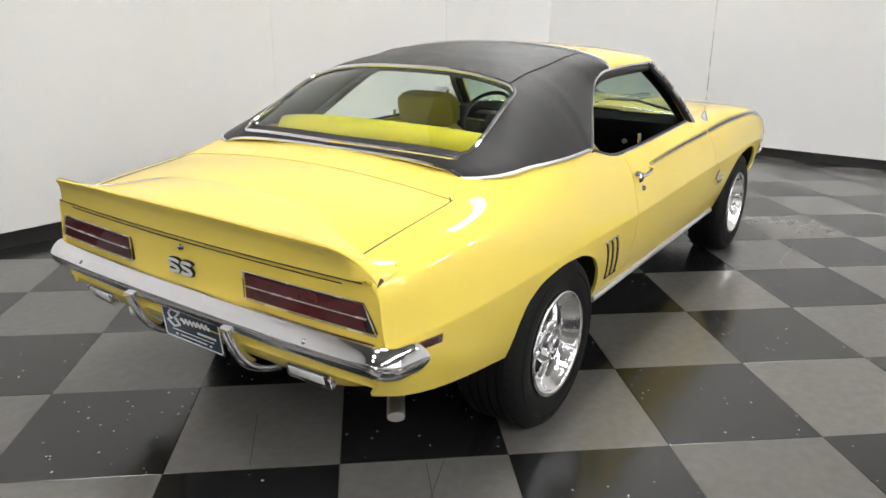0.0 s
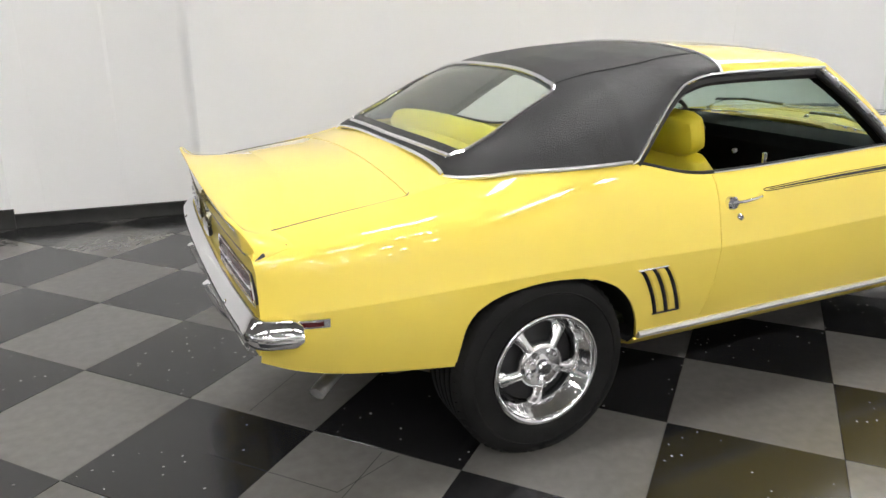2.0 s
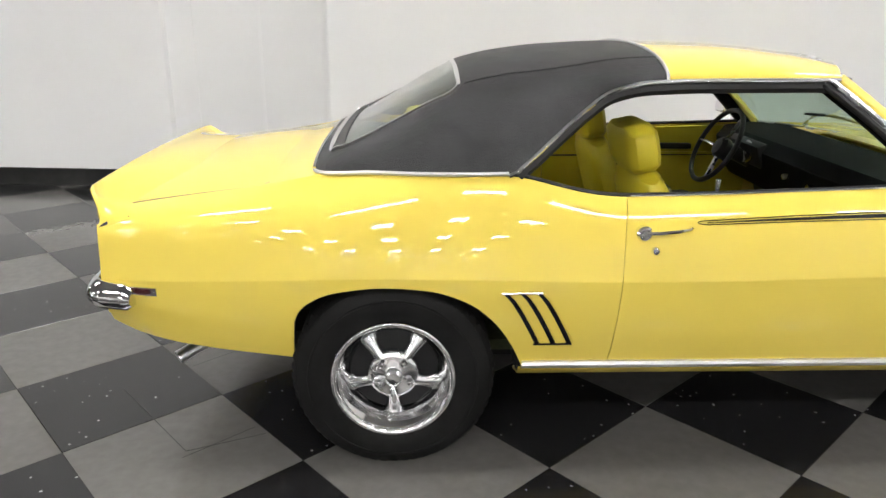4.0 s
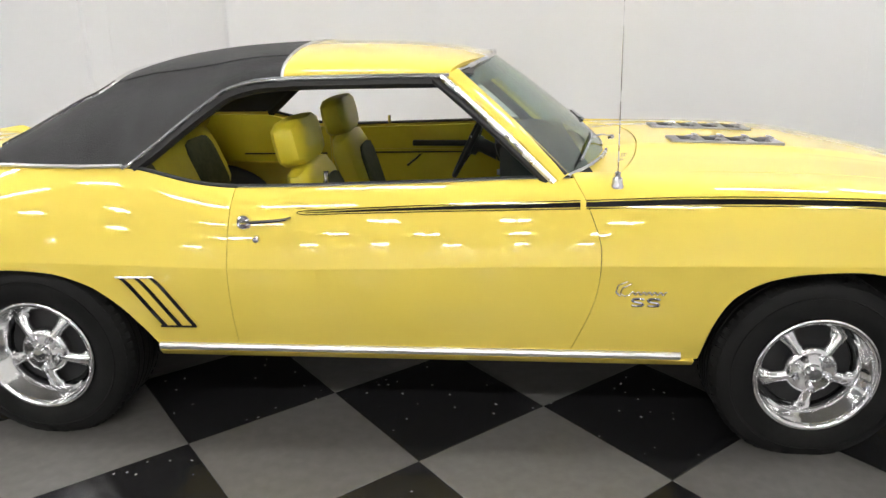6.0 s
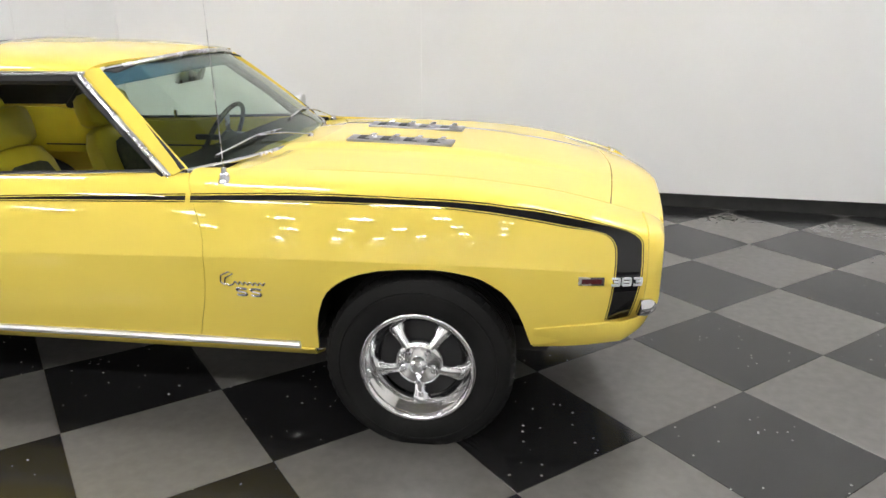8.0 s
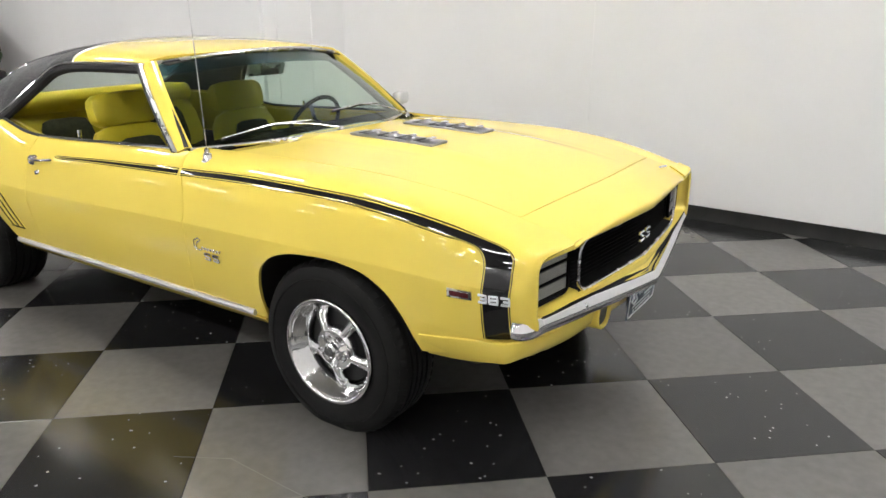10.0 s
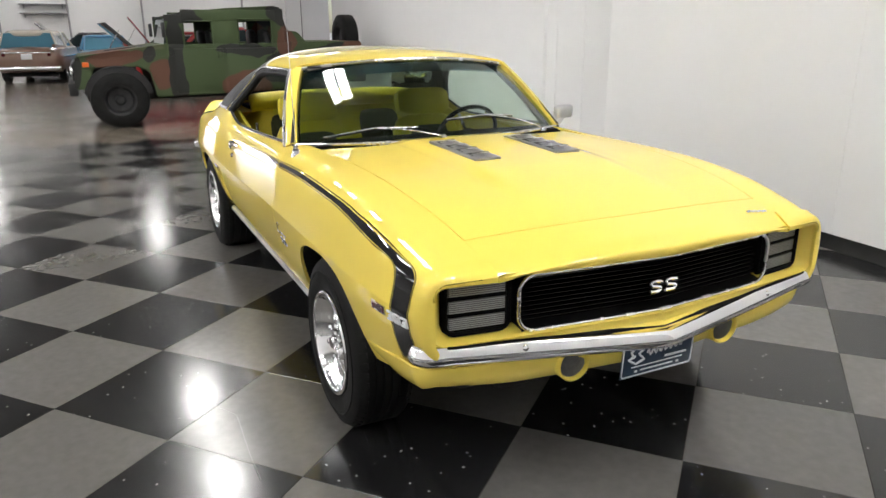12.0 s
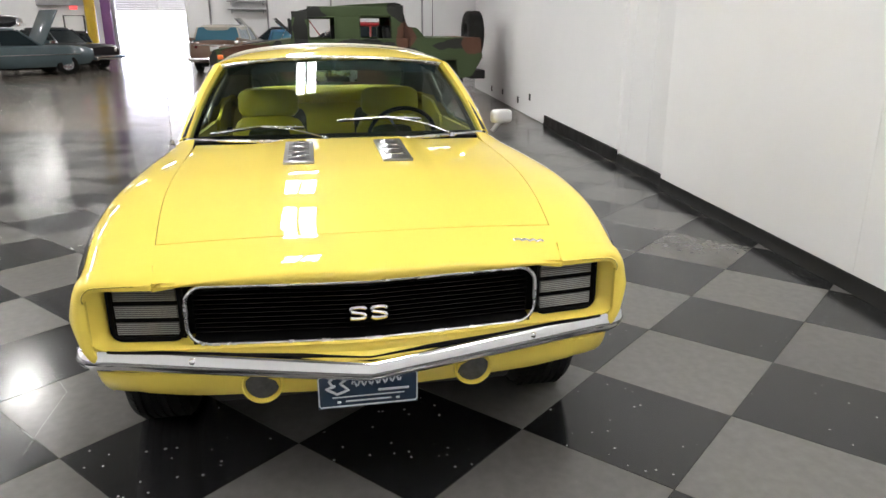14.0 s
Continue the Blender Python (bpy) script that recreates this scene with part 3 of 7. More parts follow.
hood = part("hood", sheet(hood_grid(hood_front, hood_back, 44), 0.012, True), YELLOW, car)


LIP_ROLL = ((0.004, 0.12), (0.006, 0.35), (0.005, 0.65), (0.0, 1.0))


def header_grid():
    """The nose panel, from the hood's front edge to a lip that rolls down over the grille, deepest in the middle."""
    grid = []
    for t in steps(0, 1, 18):
        row = []
        for s in steps(-1, 1, 48):
            y = s * 0.60
            for _ in range(3):
                a = hood_front(y) + 0.0035
                x = a + (lip_x(y) - a) * t
                y = s * (top_w(min(x, 2.2)) + 0.0012)
            xx = min(x, 2.2)
            z = deck_z(xx, y * (top_w(xx) / max(top_w(xx), abs(y)))) - max(0.0, x - 2.2) * 0.34
            z -= (0.006 + 0.011 * s ** 4) * t ** 5
            row.append((x, y, z))
        grid.append(row)
    last = grid[-1]
    for out, fall in LIP_ROLL:
        grid.append([(x + out, y, z + (min(z, 0.803) - z) * fall) for x, y, z in last])
    return grid


header = header_grid()
part("header_panel", sheet(header, 0.012, True), YELLOW, car)

cowl = part("cowl_panel", sheet([[(hood_back(y) - 0.004 - d, y, deck_z(hood_back(y), y) - 0.003 - 0.022 * (d / 0.2)) for y in steps(-0.66, 0.66, 30)] for d in (0.2, 0.14, 0.07, 0.0)], 0.008, True), YELLOW, car)
for s in (-1, 1):
    for k in range(10):
        y = s * (0.33 + 0.0145 * k)
        bm = box(bmesh.new(), (0.026, 0.006, 0.003), (hood_back(y) - 0.045, y, deck_z(hood_back(y), y) - 0.0088), (0, -6, 0), bevel=0.001)
        part("cowl_slot", bm, BLACK, cowl)

# front face: surround, grille, headlight covers
def face_x(y, back=0.0):
    return lip_x(y) - 0.010 - back


def face_strip(y0, y1, z0, z1, n=24, back0=0.0, back1=0.0, thick=0.012):
    rows = []
    for t in steps(0, 1, 5):
        rows.append([(face_x(y, back0 + (back1 - back0) * t), y, (z0(y) if callable(z0) else z0) * (1 - t) + (z1(y) if callable(z1) else z1) * t) for y in steps(y0, y1, n)])
    return sheet(rows, thick)


END_W, END_X, OPEN_BOT = 0.795, 2.14, 0.608
rows = []
for z, back in ((0.525, 0.030), (0.540, 0.004), (0.552, -0.008), (0.564, -0.008), (0.572, -0.003), (0.577, 0.002), (0.588, 0.0), (0.598, 0.004), (OPEN_BOT, 0.014)):
    rows.append([(face_x(y, back), y, z) for y in steps(-END_W, END_W, 60)])
surround = part("front_surround", sheet(rows, 0.010), YELLOW, car)


def corner_rows(s):
    """The rounded end of a fender, from the flank round to the rim of the grille opening and the lip over it."""
    rows = []
    edge = [r[-1] for r in header[:-4]]
    lip0 = edge[-1]
    r = 0.04
    for v in steps(0.12, 1.0, 44):
        w, z = side(END_X, v)
        if v < 0.60:
            q, a = (END_W - 0.45 * max(0.0, 0.615 - z), min(max(z, 0.50), 0.76)), 0.0
        elif v < 0.76:
            a = (v - 0.60) / 0.16 * math.pi / 2
            q = (END_W - r + r * math.cos(a), 0.76 + (lip0[2] - 0.76) * math.sin(a))
        else:
            k = (v - 0.76) / 0.24
            q, a = (END_W - r + (lip0[1] - END_W + r) * k, lip0[2]), math.pi / 2
        q = (lip_x(q[0]) + (0.0 if v > 0.6 else -0.010 * max(0.0, (0.60 - z) / 0.08) if z < 0.60 else 0.0), q[0], q[1])
        p0 = (END_X - 0.001, w, z)
        c, sn = math.cos(a), math.sin(a)
        p1 = (END_X + 0.028, w - 0.004 * c - 0.01 * sn, z - 0.012 * sn)
        p2 = (q[0] + 0.003 * c - 0.002 * sn, q[1] + 0.022 * c, q[2] + 0.020 * sn)
        line = [bezier(p0, p1, p2, q, u) for u in steps(0, 1, 12)]
        k = max(0.0, (v - 0.76) / 0.24)
        k = math.sqrt(k * (2 - k))
        if k > 0:
            for i, u in enumerate(steps(0, 1, 12)):
                x = END_X + (lip0[0] - END_X) * u
                j = min(range(len(edge) - 1), key=lambda j: abs((edge[j][0] + edge[j + 1][0]) / 2 - x))
                f = min(1.0, max(0.0, (x - edge[j][0]) / max(1e-6, edge[j + 1][0] - edge[j][0])))
                e = [edge[j][m] + (edge[j + 1][m] - edge[j][m]) * f for m in range(3)]
                e[1] -= 0.001
                line[i] = tuple(line[i][m] * (1 - k * k) + e[m] * k * k for m in range(3))
        x, y, zz = line[-1]
        line += [(x + (out * sn if sn else -0.0015 * (i + 1)), y, zz + (min(zz, 0.803) - zz) * fall) for i, (out, fall) in enumerate(LIP_ROLL)]
        rows.append([(x, s * y, zz) for x, y, zz in line])
    return rows


header = header_grid()
for s in (-1, 1):
    part("front_corner", sheet(corner_rows(s), 0.008, s < 0), YELLOW, surround)

grille = part("grille", face_strip(-0.76, 0.76, 0.58, 0.83, 50, 0.088, 0.088), GRILLE_BLACK, car)
for k in range(12):
    z = 0.622 + 0.0148 * k
    bm = bmesh.new()
    loft(bm, [[(face_x(y, 0.054) + dx, y, z + 0.6 * dz) for dx, dz in ((0, -0.003), (0.008, -0.002), (0.008, 0.002), (0, 0.003), (-0.02, 0.003), (-0.02, -0.003))] for y in steps(-0.505, 0.505, 36)])
    part("grille_bar", bm, GRILLE_BLACK, grille)


def ring_path(y0, y1, z0, z1, r, back):
    pts = []
    for cy, cz, a0 in ((y1 - r, z1 - r, 0), (y0 + r, z1 - r, 90), (y0 + r, z0 + r, 180), (y1 - r, z0 + r, 270)):
        for a in steps(a0, a0 + 90, 5):
            pts.append((cy + r * math.cos(radians(a)), cz + r * math.sin(radians(a))))
    out = []
    for (y, z), (y2, z2) in zip(pts, pts[1:] + pts[:1]):
        n = max(1, int(abs(y2 - y) / 0.05))
        out += [(y + (y2 - y) * k / n, z + (z2 - z) * k / n) for k in range(n)]
    return [(face_x(y, back), y, z) for y, z in out]


# the yellow throat that leads from the rim back to the headlights
def throat_ring(half, z0, z1, r, back):
    pts = []
    for cy, cz, a0 in ((half - r, z1 - r, 0), (-half + r, z1 - r, 90), (-half + r, z0 + r, 180), (half - r, z0 + r, 270)):
        pts += [(cy + r * math.cos(radians(a)), cz + r * math.sin(radians(a))) for a in steps(a0, a0 + 90, 6)]
        if a0 in (0, 180):
            sg = -1 if a0 == 0 else 1
            y0 = pts[-1][0]
            pts += [(y0 + sg * 2 * (half - r) * k / 40, pts[-1][1]) for k in range(1, 40)]
    pts.append(pts[0])
    return [(face_x(y, back), y, z) for y, z in pts]


throat = [throat_ring(END_W + dy, OPEN_BOT + dz, 0.803 - 0.4 * dz, 0.04, back) for dy, dz, back in ((0.0, 0.0, -0.006), (-0.004, 0.002, 0.006), (-0.022, 0.004, 0.022), (-0.045, 0.008, 0.05), (-0.052, 0.012, 0.075))]
part("grille_throat", sheet(throat, 0.004), YELLOW, surround)

part("grille_shelf", sheet([[(face_x(y, back), y, z) for y in steps(-0.507, 0.507, 36)] for back, z in ((0.090, 0.630), (0.060, 0.626), (0.016, 0.619), (0.014, 0.612))], 0.003, True), GRILLE_BLACK, grille)
GR_HALF, GR_BOT, GR_TOP = 0.520, 0.612, 0.794
part("grille_trim", pipe(bmesh.new(), ring_path(-GR_HALF, GR_HALF, GR_BOT, GR_TOP, 0.055, 0.012), 0.0062, 8, True), BRUSHED, grille, "bright metal trim round the grille")


def headlight(s):
    a, b = min(s * 0.532, s * 0.742), max(s * 0.532, s * 0.742)
    cover = part("headlight_cover", face_strip(a, b, 0.618, 0.798, 8, 0.052, 0.048), GRILLE_BLACK, car, "ribbed grey headlight cover between black bars")
    for k in range(3):
        z0 = 0.634 + 0.053 * k
        a, b = min(s * 0.548, s * 0.726), max(s * 0.548, s * 0.726)
        lens = part("lens", face_strip(a, b, z0, z0 + 0.040, 8, 0.044, 0.040, 0.004), GREY_LENS, cover)
        bm = bmesh.new()
        for i in range(6):
            z = z0 + 0.0045 + 0.0064 * i
            pipe(bm, [(face_x(y, 0.0395), y, z) for y in steps(s * 0.550, s * 0.724, 6)], 0.0017, 6)
        part("rib", bm, RIB, lens)
    path = ring_path(min(s * 0.537, s * 0.738), max(s * 0.537, s * 0.738), 0.622, 0.798, 0.03, 0.040)
    part("cover_frame", pipe(bmesh.new(), path, 0.008, 8, True), GRILLE_BLACK, cover)


headlight(-1)
headlight(1)


def letter_s(w, h, r, at, plane="yz", flip=1):
    """A block S of rounded bars, as a raised badge."""
    pts = [(0.5, 0.36), (0.38, 0.46), (0, 0.5), (-0.38, 0.45), (-0.48, 0.28), (-0.36, 0.1), (0, 0.0), (0.36, -0.1), (0.48, -0.28), (0.38, -0.45), (0, -0.5), (-0.38, -0.46), (-0.5, -0.36)]
    path = []
    for a, b in zip(pts, pts[1:]):
        path += [(a[0] + (b[0] - a[0]) * k / 3, a[1] + (b[1] - a[1]) * k / 3) for k in range(3)]
    path.append(pts[-1])
    if plane == "yz":
        pos = [(at[0], at[1] + flip * p[0] * w, at[2] + p[1] * h) for p in path]
    else:
        pos = [(at[0] + flip * p[0] * w, at[1], at[2] + p[1] * h) for p in path]
    return pos


def badge_pair(at, w, h, r, step, plane, flip, parent, material, backing=None):
    for k in (-0.5, 0.5):
        shift = (0, flip * k * step, 0) if plane == "yz" else (flip * k * step, 0, 0)
        p = [Vector(q) + Vector(shift) for q in letter_s(w, h, r, at, plane, flip)]
        if backing:
            d = Vector((-0.002 if at[0] > 0 else 0.002, 0, 0)) if plane == "yz" else Vector((0, 0.002 if at[1] < 0 else -0.002, 0))
            part("badge_backing", pipe(bmesh.new(), [q + d * 2.2 for q in p], r * 1.35, 6), backing, parent)
        part("badge_letter", pipe(bmesh.new(), p, r, 6), material, parent, "bright raised badge letter")


badge_pair((face_x(0, 0.016), 0.0, 0.694), 0.046, 0.036, 0.006, 0.062, "yz", 1, grille, CHROME)

# front bumper
def front_bumper():
    bm = bmesh.new()
    rings = []
    prof = ((0.0, -0.5), (0.35, -0.5), (0.66, -0.42), (0.88, -0.26), (0.98, -0.10), (1.0, 0.02), (0.95, 0.14), (0.84, 0.34), (0.72, 0.46), (0.58, 0.51), (0.15, 0.44), (0.0, 0.40))
    for s in [math.copysign(abs(k) ** 0.6, k) for k in steps(-1, 1, 110)]:
        a = abs(s)
        bend = min(1.0, max(0.0, a - 0.93) / 0.07)
        y = 0.80 * s if a < 0.93 else math.copysign(0.744 + 0.108 * math.sin(bend * math.pi / 2), s)
        x = 2.318 - 0.12 * (min(a, 0.93) * 0.8 / 0.744) ** 1.15 - 0.066 * (1 - math.cos(bend * math.pi / 2))
        turn = 0 if a < 0.9 else min(1.0, (a - 0.9) / 0.1) * radians(75)
        nx, ny = math.cos(turn), math.copysign(math.sin(turn), s)
        z = 0.523 + 0.050 * a ** 0.95
        h = 0.062 + 0.014 * a - 0.012 * bend
        rings.append([(x - 0.045 * nx + nx * 0.045 * p, y - 0.045 * ny + ny * 0.045 * p, z + q * h) for p, q in prof])
    loft(bm, rings)
    return bm


bumper_f = part("front_bumper", front_bumper(), CHROME, car, "chrome front bumper blade with a pointed centre")
for y in (-0.51, 0.51):
    bm = bmesh.new()
    bmesh.ops.create_uvsphere(bm, u_segments=14, v_segments=8, radius=0.013, matrix=pose(2.318 - 0.12 * (abs(y) / 0.744) ** 1.15 - 0.010, y, 0.523 + 0.050 * (abs(y) / 0.8) ** 0.95 + 0.014) @ Matrix.Diagonal((0.7, 1, 1, 1)))
    part("bumper_bolt", bm, CHROME, bumper_f)
# black strip put in for the shade between surround and bumper
part("bumper_gap_filler", face_strip(-0.75, 0.75, lambda y: 0.534 + 0.043 * abs(y) / 0.75, lambda y: 0.562 + 0.043 * abs(y) / 0.75, 40, 0.0, -0.010), GRILLE_BLACK, car)


def valance_plan(t):
    """Half plan of the front valance, from the wheel opening round the corner to the centre."""
    if t < 0.4:
        k = t / 0.4
        return 1.782 + 0.31 * k, 0.850 - 0.022 * k - 0.012 * k * k
    if t < 0.7:
        k = (t - 0.4) / 0.3
        return bezier((2.092, 0.816, 0), (2.15, 0.796, 0), (2.182, 0.755, 0), (2.196, 0.66, 0), k)[:2]
    k = (t - 0.7) / 0.3
    return 2.196 + 0.055 * k, 0.66 * (1 - k)


valance_top = curve_of([(0.0, 0.486), (0.2, 0.503), (0.4, 0.516), (0.6, 0.53), (1.0, 0.52)])
valance_low = curve_of([(0.0, 0.386), (0.2, 0.402), (0.4, 0.428), (0.55, 0.450), (0.66, 0.452), (0.78, 0.430), (1.0, 0.424)])


def front_valance():
    halves = steps(0, 1, 60)
    spine = [(t, -1) for t in halves] + [(t, 1) for t in reversed(halves[:-1])]
    rows = []
    for k in (0.0, 0.04, 0.1, 0.3, 0.55, 0.8, 0.95, 1.0):
        row = []
        for t, sg in spine:
            x, w = valance_plan(t)
            x2, w2 = valance_plan(min(1.0, t + 0.004))
            x1, w1 = valance_plan(max(0.0, t - 0.004))
            d = math.hypot(x2 - x1, w2 - w1)
            nx, nw = (-(w2 - w1) / d, (x2 - x1) / d)
            tuck = 0.006 * (0 if 0.02 < k < 0.9 else 1) + 0.028 * k * k
            if t < 0.4:
                w = side(min(x, 2.14), v_at(min(x, 2.14), valance_top(t) + (valance_low(t) - valance_top(t)) * k))[0] * (1 - t / 0.4) + w * t / 0.4 + 0.004
            row.append((x - nx * tuck, sg * (w - nw * tuck), valance_top(t) + (valance_low(t) - valance_top(t)) * k))
        rows.append(row)
    return sheet(rows, 0.008, True)


valance = part("front_valance", front_valance(), YELLOW, car)
part("splash_panel", box(bmesh.new(), (0.24, 1.24, 0.006), (2.02, 0, 0.475), bevel=0.002), UNDER, car)
for y in (-0.322, 0.322):
    bm = lathe(bmesh.new(), [(0.0, 0.010), (0.04, 0.007), (0.05, 0.0), (0.052, -0.03)], 28, "X", (2.215, y, 0.474))
    lamp = part("parking_lamp", bm, GREY_LENS, car, "round clear parking lamp under the bumper")
    part("lamp_ring", lathe(bmesh.new(), [(0.051, -0.03), (0.052, 0.010), (0.056, 0.016), (0.061, 0.012), (0.063, -0.05)], 32, "X", (2.215, y, 0.474)), YELLOW, lamp)


def licence_plate(x, y, z, tilt, facing, name_label):
    plate = thing("display_plate", name_label, "plate")
    plate.matrix_basis = pose(x, y, z, 0, tilt, 0 if facing > 0 else 180)
    bm = box(bmesh.new(), (0.006, 0.305, 0.15), (0, 0, 0), bevel=0.002)
    part("plate_panel", bm, PLATE_BLUE, plate)
    part("plate_edge", pipe(bmesh.new(), [(0.004, a, b) for a, b in ((-0.145, -0.068), (0.145, -0.068), (0.15, -0.06), (0.15, 0.06), (0.145, 0.068), (-0.145, 0.068), (-0.15, 0.06), (-0.15, -0.06))], 0.0022, 6, True), PLATE_WHITE, plate)
    swirl = [(-0.105, 0.0), (-0.118, 0.022), (-0.095, 0.043), (-0.05, 0.038), (-0.085, 0.012), (-0.06, -0.012), (-0.095, -0.024), (-0.128, -0.004), (-0.085, 0.012)]
    path = []
    for a, b in zip(swirl, swirl[1:]):
        path += [(0.004, a[0] + (b[0] - a[0]) * k / 3, a[1] + (b[1] - a[1]) * k / 3) for k in range(3)]
    part("plate_swirl", pipe(bmesh.new(), path, 0.0042, 6), PLATE_WHITE, plate)
    wave = [(0.004, -0.05 + 0.15 * t, 0.008 + 0.011 * math.sin(t * 44) + 0.01 * t) for t in steps(0, 1, 40)]
    part("plate_bar", pipe(bmesh.new(), wave, 0.003, 6), PLATE_WHITE, plate)
    for a, b, c, h in ((0.03, 0.125, -0.02, 0.008), (-0.11, 0.11, -0.036, 0.004), (-0.07, 0.07, -0.052, 0.005)):
        part("plate_bar", box(bmesh.new(), (0.003, b - a, h), (0.0035, (a + b) / 2, c), bevel=0.001), PLATE_WHITE, plate)
    for a in (-0.09, 0.09):
        part("plate_bolt", box(bmesh.new(), (0.004, 0.012, 0.008), (0.004, a, -0.053), bevel=0.002), PLATE_WHITE, plate)
    return plate


licence_plate(2.264, 0.0, 0.464, 4, 1, "dark blue dealer plate with white markings under the front bumper")
part("plate_bracket", box(bmesh.new(), (0.03, 0.2, 0.1), (2.243, 0.0, 0.47), bevel=0.004), BLACK, car)

# hood louvres
LOUVRE = shader("dull_grey_metal", (0.40, 0.40, 0.41), 0.30, metal=1.0)
for s in (-1, 1):
    y0 = s * 0.192
    zf = lambda x: deck_z(x, y0)
    tilt = math.degrees(math.atan2(zf(0.95) - zf(1.45), 0.5))
    louvre = part("hood_louvre", box(bmesh.new(), (0.44, 0.118, 0.012), (1.2, y0, zf(1.2) + 0.003), (0, tilt, 0), bevel=0.004), LOUVRE, car, "dull silver hood vent plate with four raised fins over dark pockets")
    for k in range(4):
        x = 1.05 + 0.098 * k
        bm = box(bmesh.new(), (0.058, 0.082, 0.004), (x - 0.002, y0, zf(x) + 0.0095), (0, tilt, 0), bevel=0.001)
        part("vent_pocket", bm, BLACK, louvre)
        bm = bmesh.new()
        loft(bm, [[(x + a + 0.020 * (1 - abs(t)), y0 + t * 0.040, zf(x) + 0.010 + b * (1 - 0.5 * abs(t))) for a, b in ((0.0, 0.0), (0.010, 0.011), (0.018, 0.012), (0.030, 0.0))] for t in steps(-1, 1, 6)])
        part("fin", bm, LOUVRE, louvre)
        part("fin_cap", box(bmesh.new(), (0.020, 0.046, 0.006), (x + 0.034, y0, zf(x) + 0.022), (0, tilt, 0), bevel=0.002), CHROME, louvre)

# hood emblem, fender badges
part("hood_emblem", pipe(bmesh.new(), [(2.138, 0.468 + 0.095 * t, deck_z(2.138, 0.468 + 0.095 * t) + 0.001 + 0.005 * abs(math.sin(t * 12))) for t in steps(0, 1, 40)], 0.005, 6), CHROME, car, "small chrome script emblem on the nose")


def fender_badge(s):
    base = on_side(0.78, 0.61, 0.004)
    m = (lambda p: (p[0], s * abs(p[1]), p[2]))
    pts = [(0.70, 0.60), (0.685, 0.615), (0.69, 0.64), (0.72, 0.655), (0.735, 0.648), (0.705, 0.63), (0.70, 0.61), (0.715, 0.60), (0.73, 0.606)]
    pts += [(0.735 + 0.115 * t, 0.612 + 0.006 * math.sin(t * 40)) for t in steps(0, 1, 40)]
    script = part("script_badge", pipe(bmesh.new(), [m(on_side(x, z, 0.003)) for x, z in pts], 0.003, 6), CHROME, fender_r if s < 0 else fender_l, "chrome script badge")
    for k in (-0.5, 0.5):
        path = [m(on_side(0.785 + k * 0.052 - s * 0 + p[0] - 0, p[2], 0.004)) for p in letter_s(0.038, 0.028, 0, (0, 0, 0.578), "xz", 1)]
        part("badge_letter", pipe(bmesh.new(), path, 0.0048, 6), CHROME, fender_r if s < 0 else fender_l)


fender_badge(-1)
fender_badge(1)


def flank_patch(x0, x1, z0, z1, out, n=10, k=6, thick=0.003):
    return sheet([[tuple(on_side(x, z0 + (z1 - z0) * t, out)) for x in steps(x0, x1, n)] for t in steps(0, 1, k)], thick)


def digit(kind, x, z, w, h):
    """Strokes of a squared numeral in the flank's x and z."""
    if kind == "8":
        return [[(x, z), (x + w, z), (x + w, z + h), (x, z + h), (x, z)], [(x, z + h / 2), (x + w, z + h / 2)]]
    return [[(x, z), (x + w, z), (x + w, z + h), (x, z + h)], [(x + w * 0.3, z + h / 2), (x + w, z + h / 2)]]


def side_markers(s):
    fen = fender_r if s < 0 else fender_l
    qua = quarter_r if s < 0 else quarter_l
    turn = (lambda bm: bm) if s < 0 else mirrored
    part("side_marker", turn(flank_patch(1.918, 2.002, 0.660, 0.690, 0.004, thick=0.008)), BRUSHED, fen, "bright-framed red side marker")
    part("marker_lens", turn(flank_patch(1.928, 1.993, 0.667, 0.684, 0.007)), RED_LENS, fen)
    part("side_marker", turn(flank_patch(-2.255, -2.13, 0.622, 0.650, 0.004, thick=0.008)), BRUSHED, qua, "bright-framed red side marker")
    part("marker_lens", turn(flank_patch(-2.235, -2.15, 0.629, 0.644, 0.007)), RED_LENS, qua)
    n = 0
    for c in "383":
        x = 2.026 + 0.036 * n
        for stroke in digit(c, x, 0.662, 0.025, 0.024):
            path = []
            for a, b in zip(stroke, stroke[1:]):
                path += [(a[0] + (b[0] - a[0]) * k / 3, a[1] + (b[1] - a[1]) * k / 3) for k in range(3)]
            path.append(stroke[-1])
            bm = pipe(bmesh.new(), [on_side(p[0], p[1], 0.007) for p in path], 0.0042, 6)
            part("badge_numeral", turn(bm), PLATE_WHITE, fen, "silver engine-size numeral")
        n += 1


side_markers(-1)
side_markers(1)

# black hockey-stick stripe: a broad band between two pin lines that turns down at the nose
OUTER = [(-0.36, 0.863), (0.0, 0.882), (0.6, 0.907), (1.0, 0.921), (1.426, 0.919), (1.591, 0.912), (1.682, 0.903), (1.773, 0.894), (1.864, 0.879), (1.955, 0.861), (2.02, 0.846), (2.062, 0.835), (2.092, 0.823), (2.110, 0.809), (2.117, 0.795), (2.119, 0.76), (2.119, 0.70), (2.110, 0.60), (2.098, 0.518)]
INNER = [(-0.36, 0.861), (0.0, 0.873), (0.6, 0.892), (1.0, 0.905), (1.426, 0.904), (1.591, 0.894), (1.682, 0.884), (1.773, 0.871), (1.864, 0.856), (1.93, 0.845), (1.972, 0.836), (2.003, 0.826), (2.022, 0.812), (2.032, 0.796), (2.037, 0.78), (2.039, 0.75), (2.038, 0.70), (2.032, 0.60), (2.024, 0.515)]


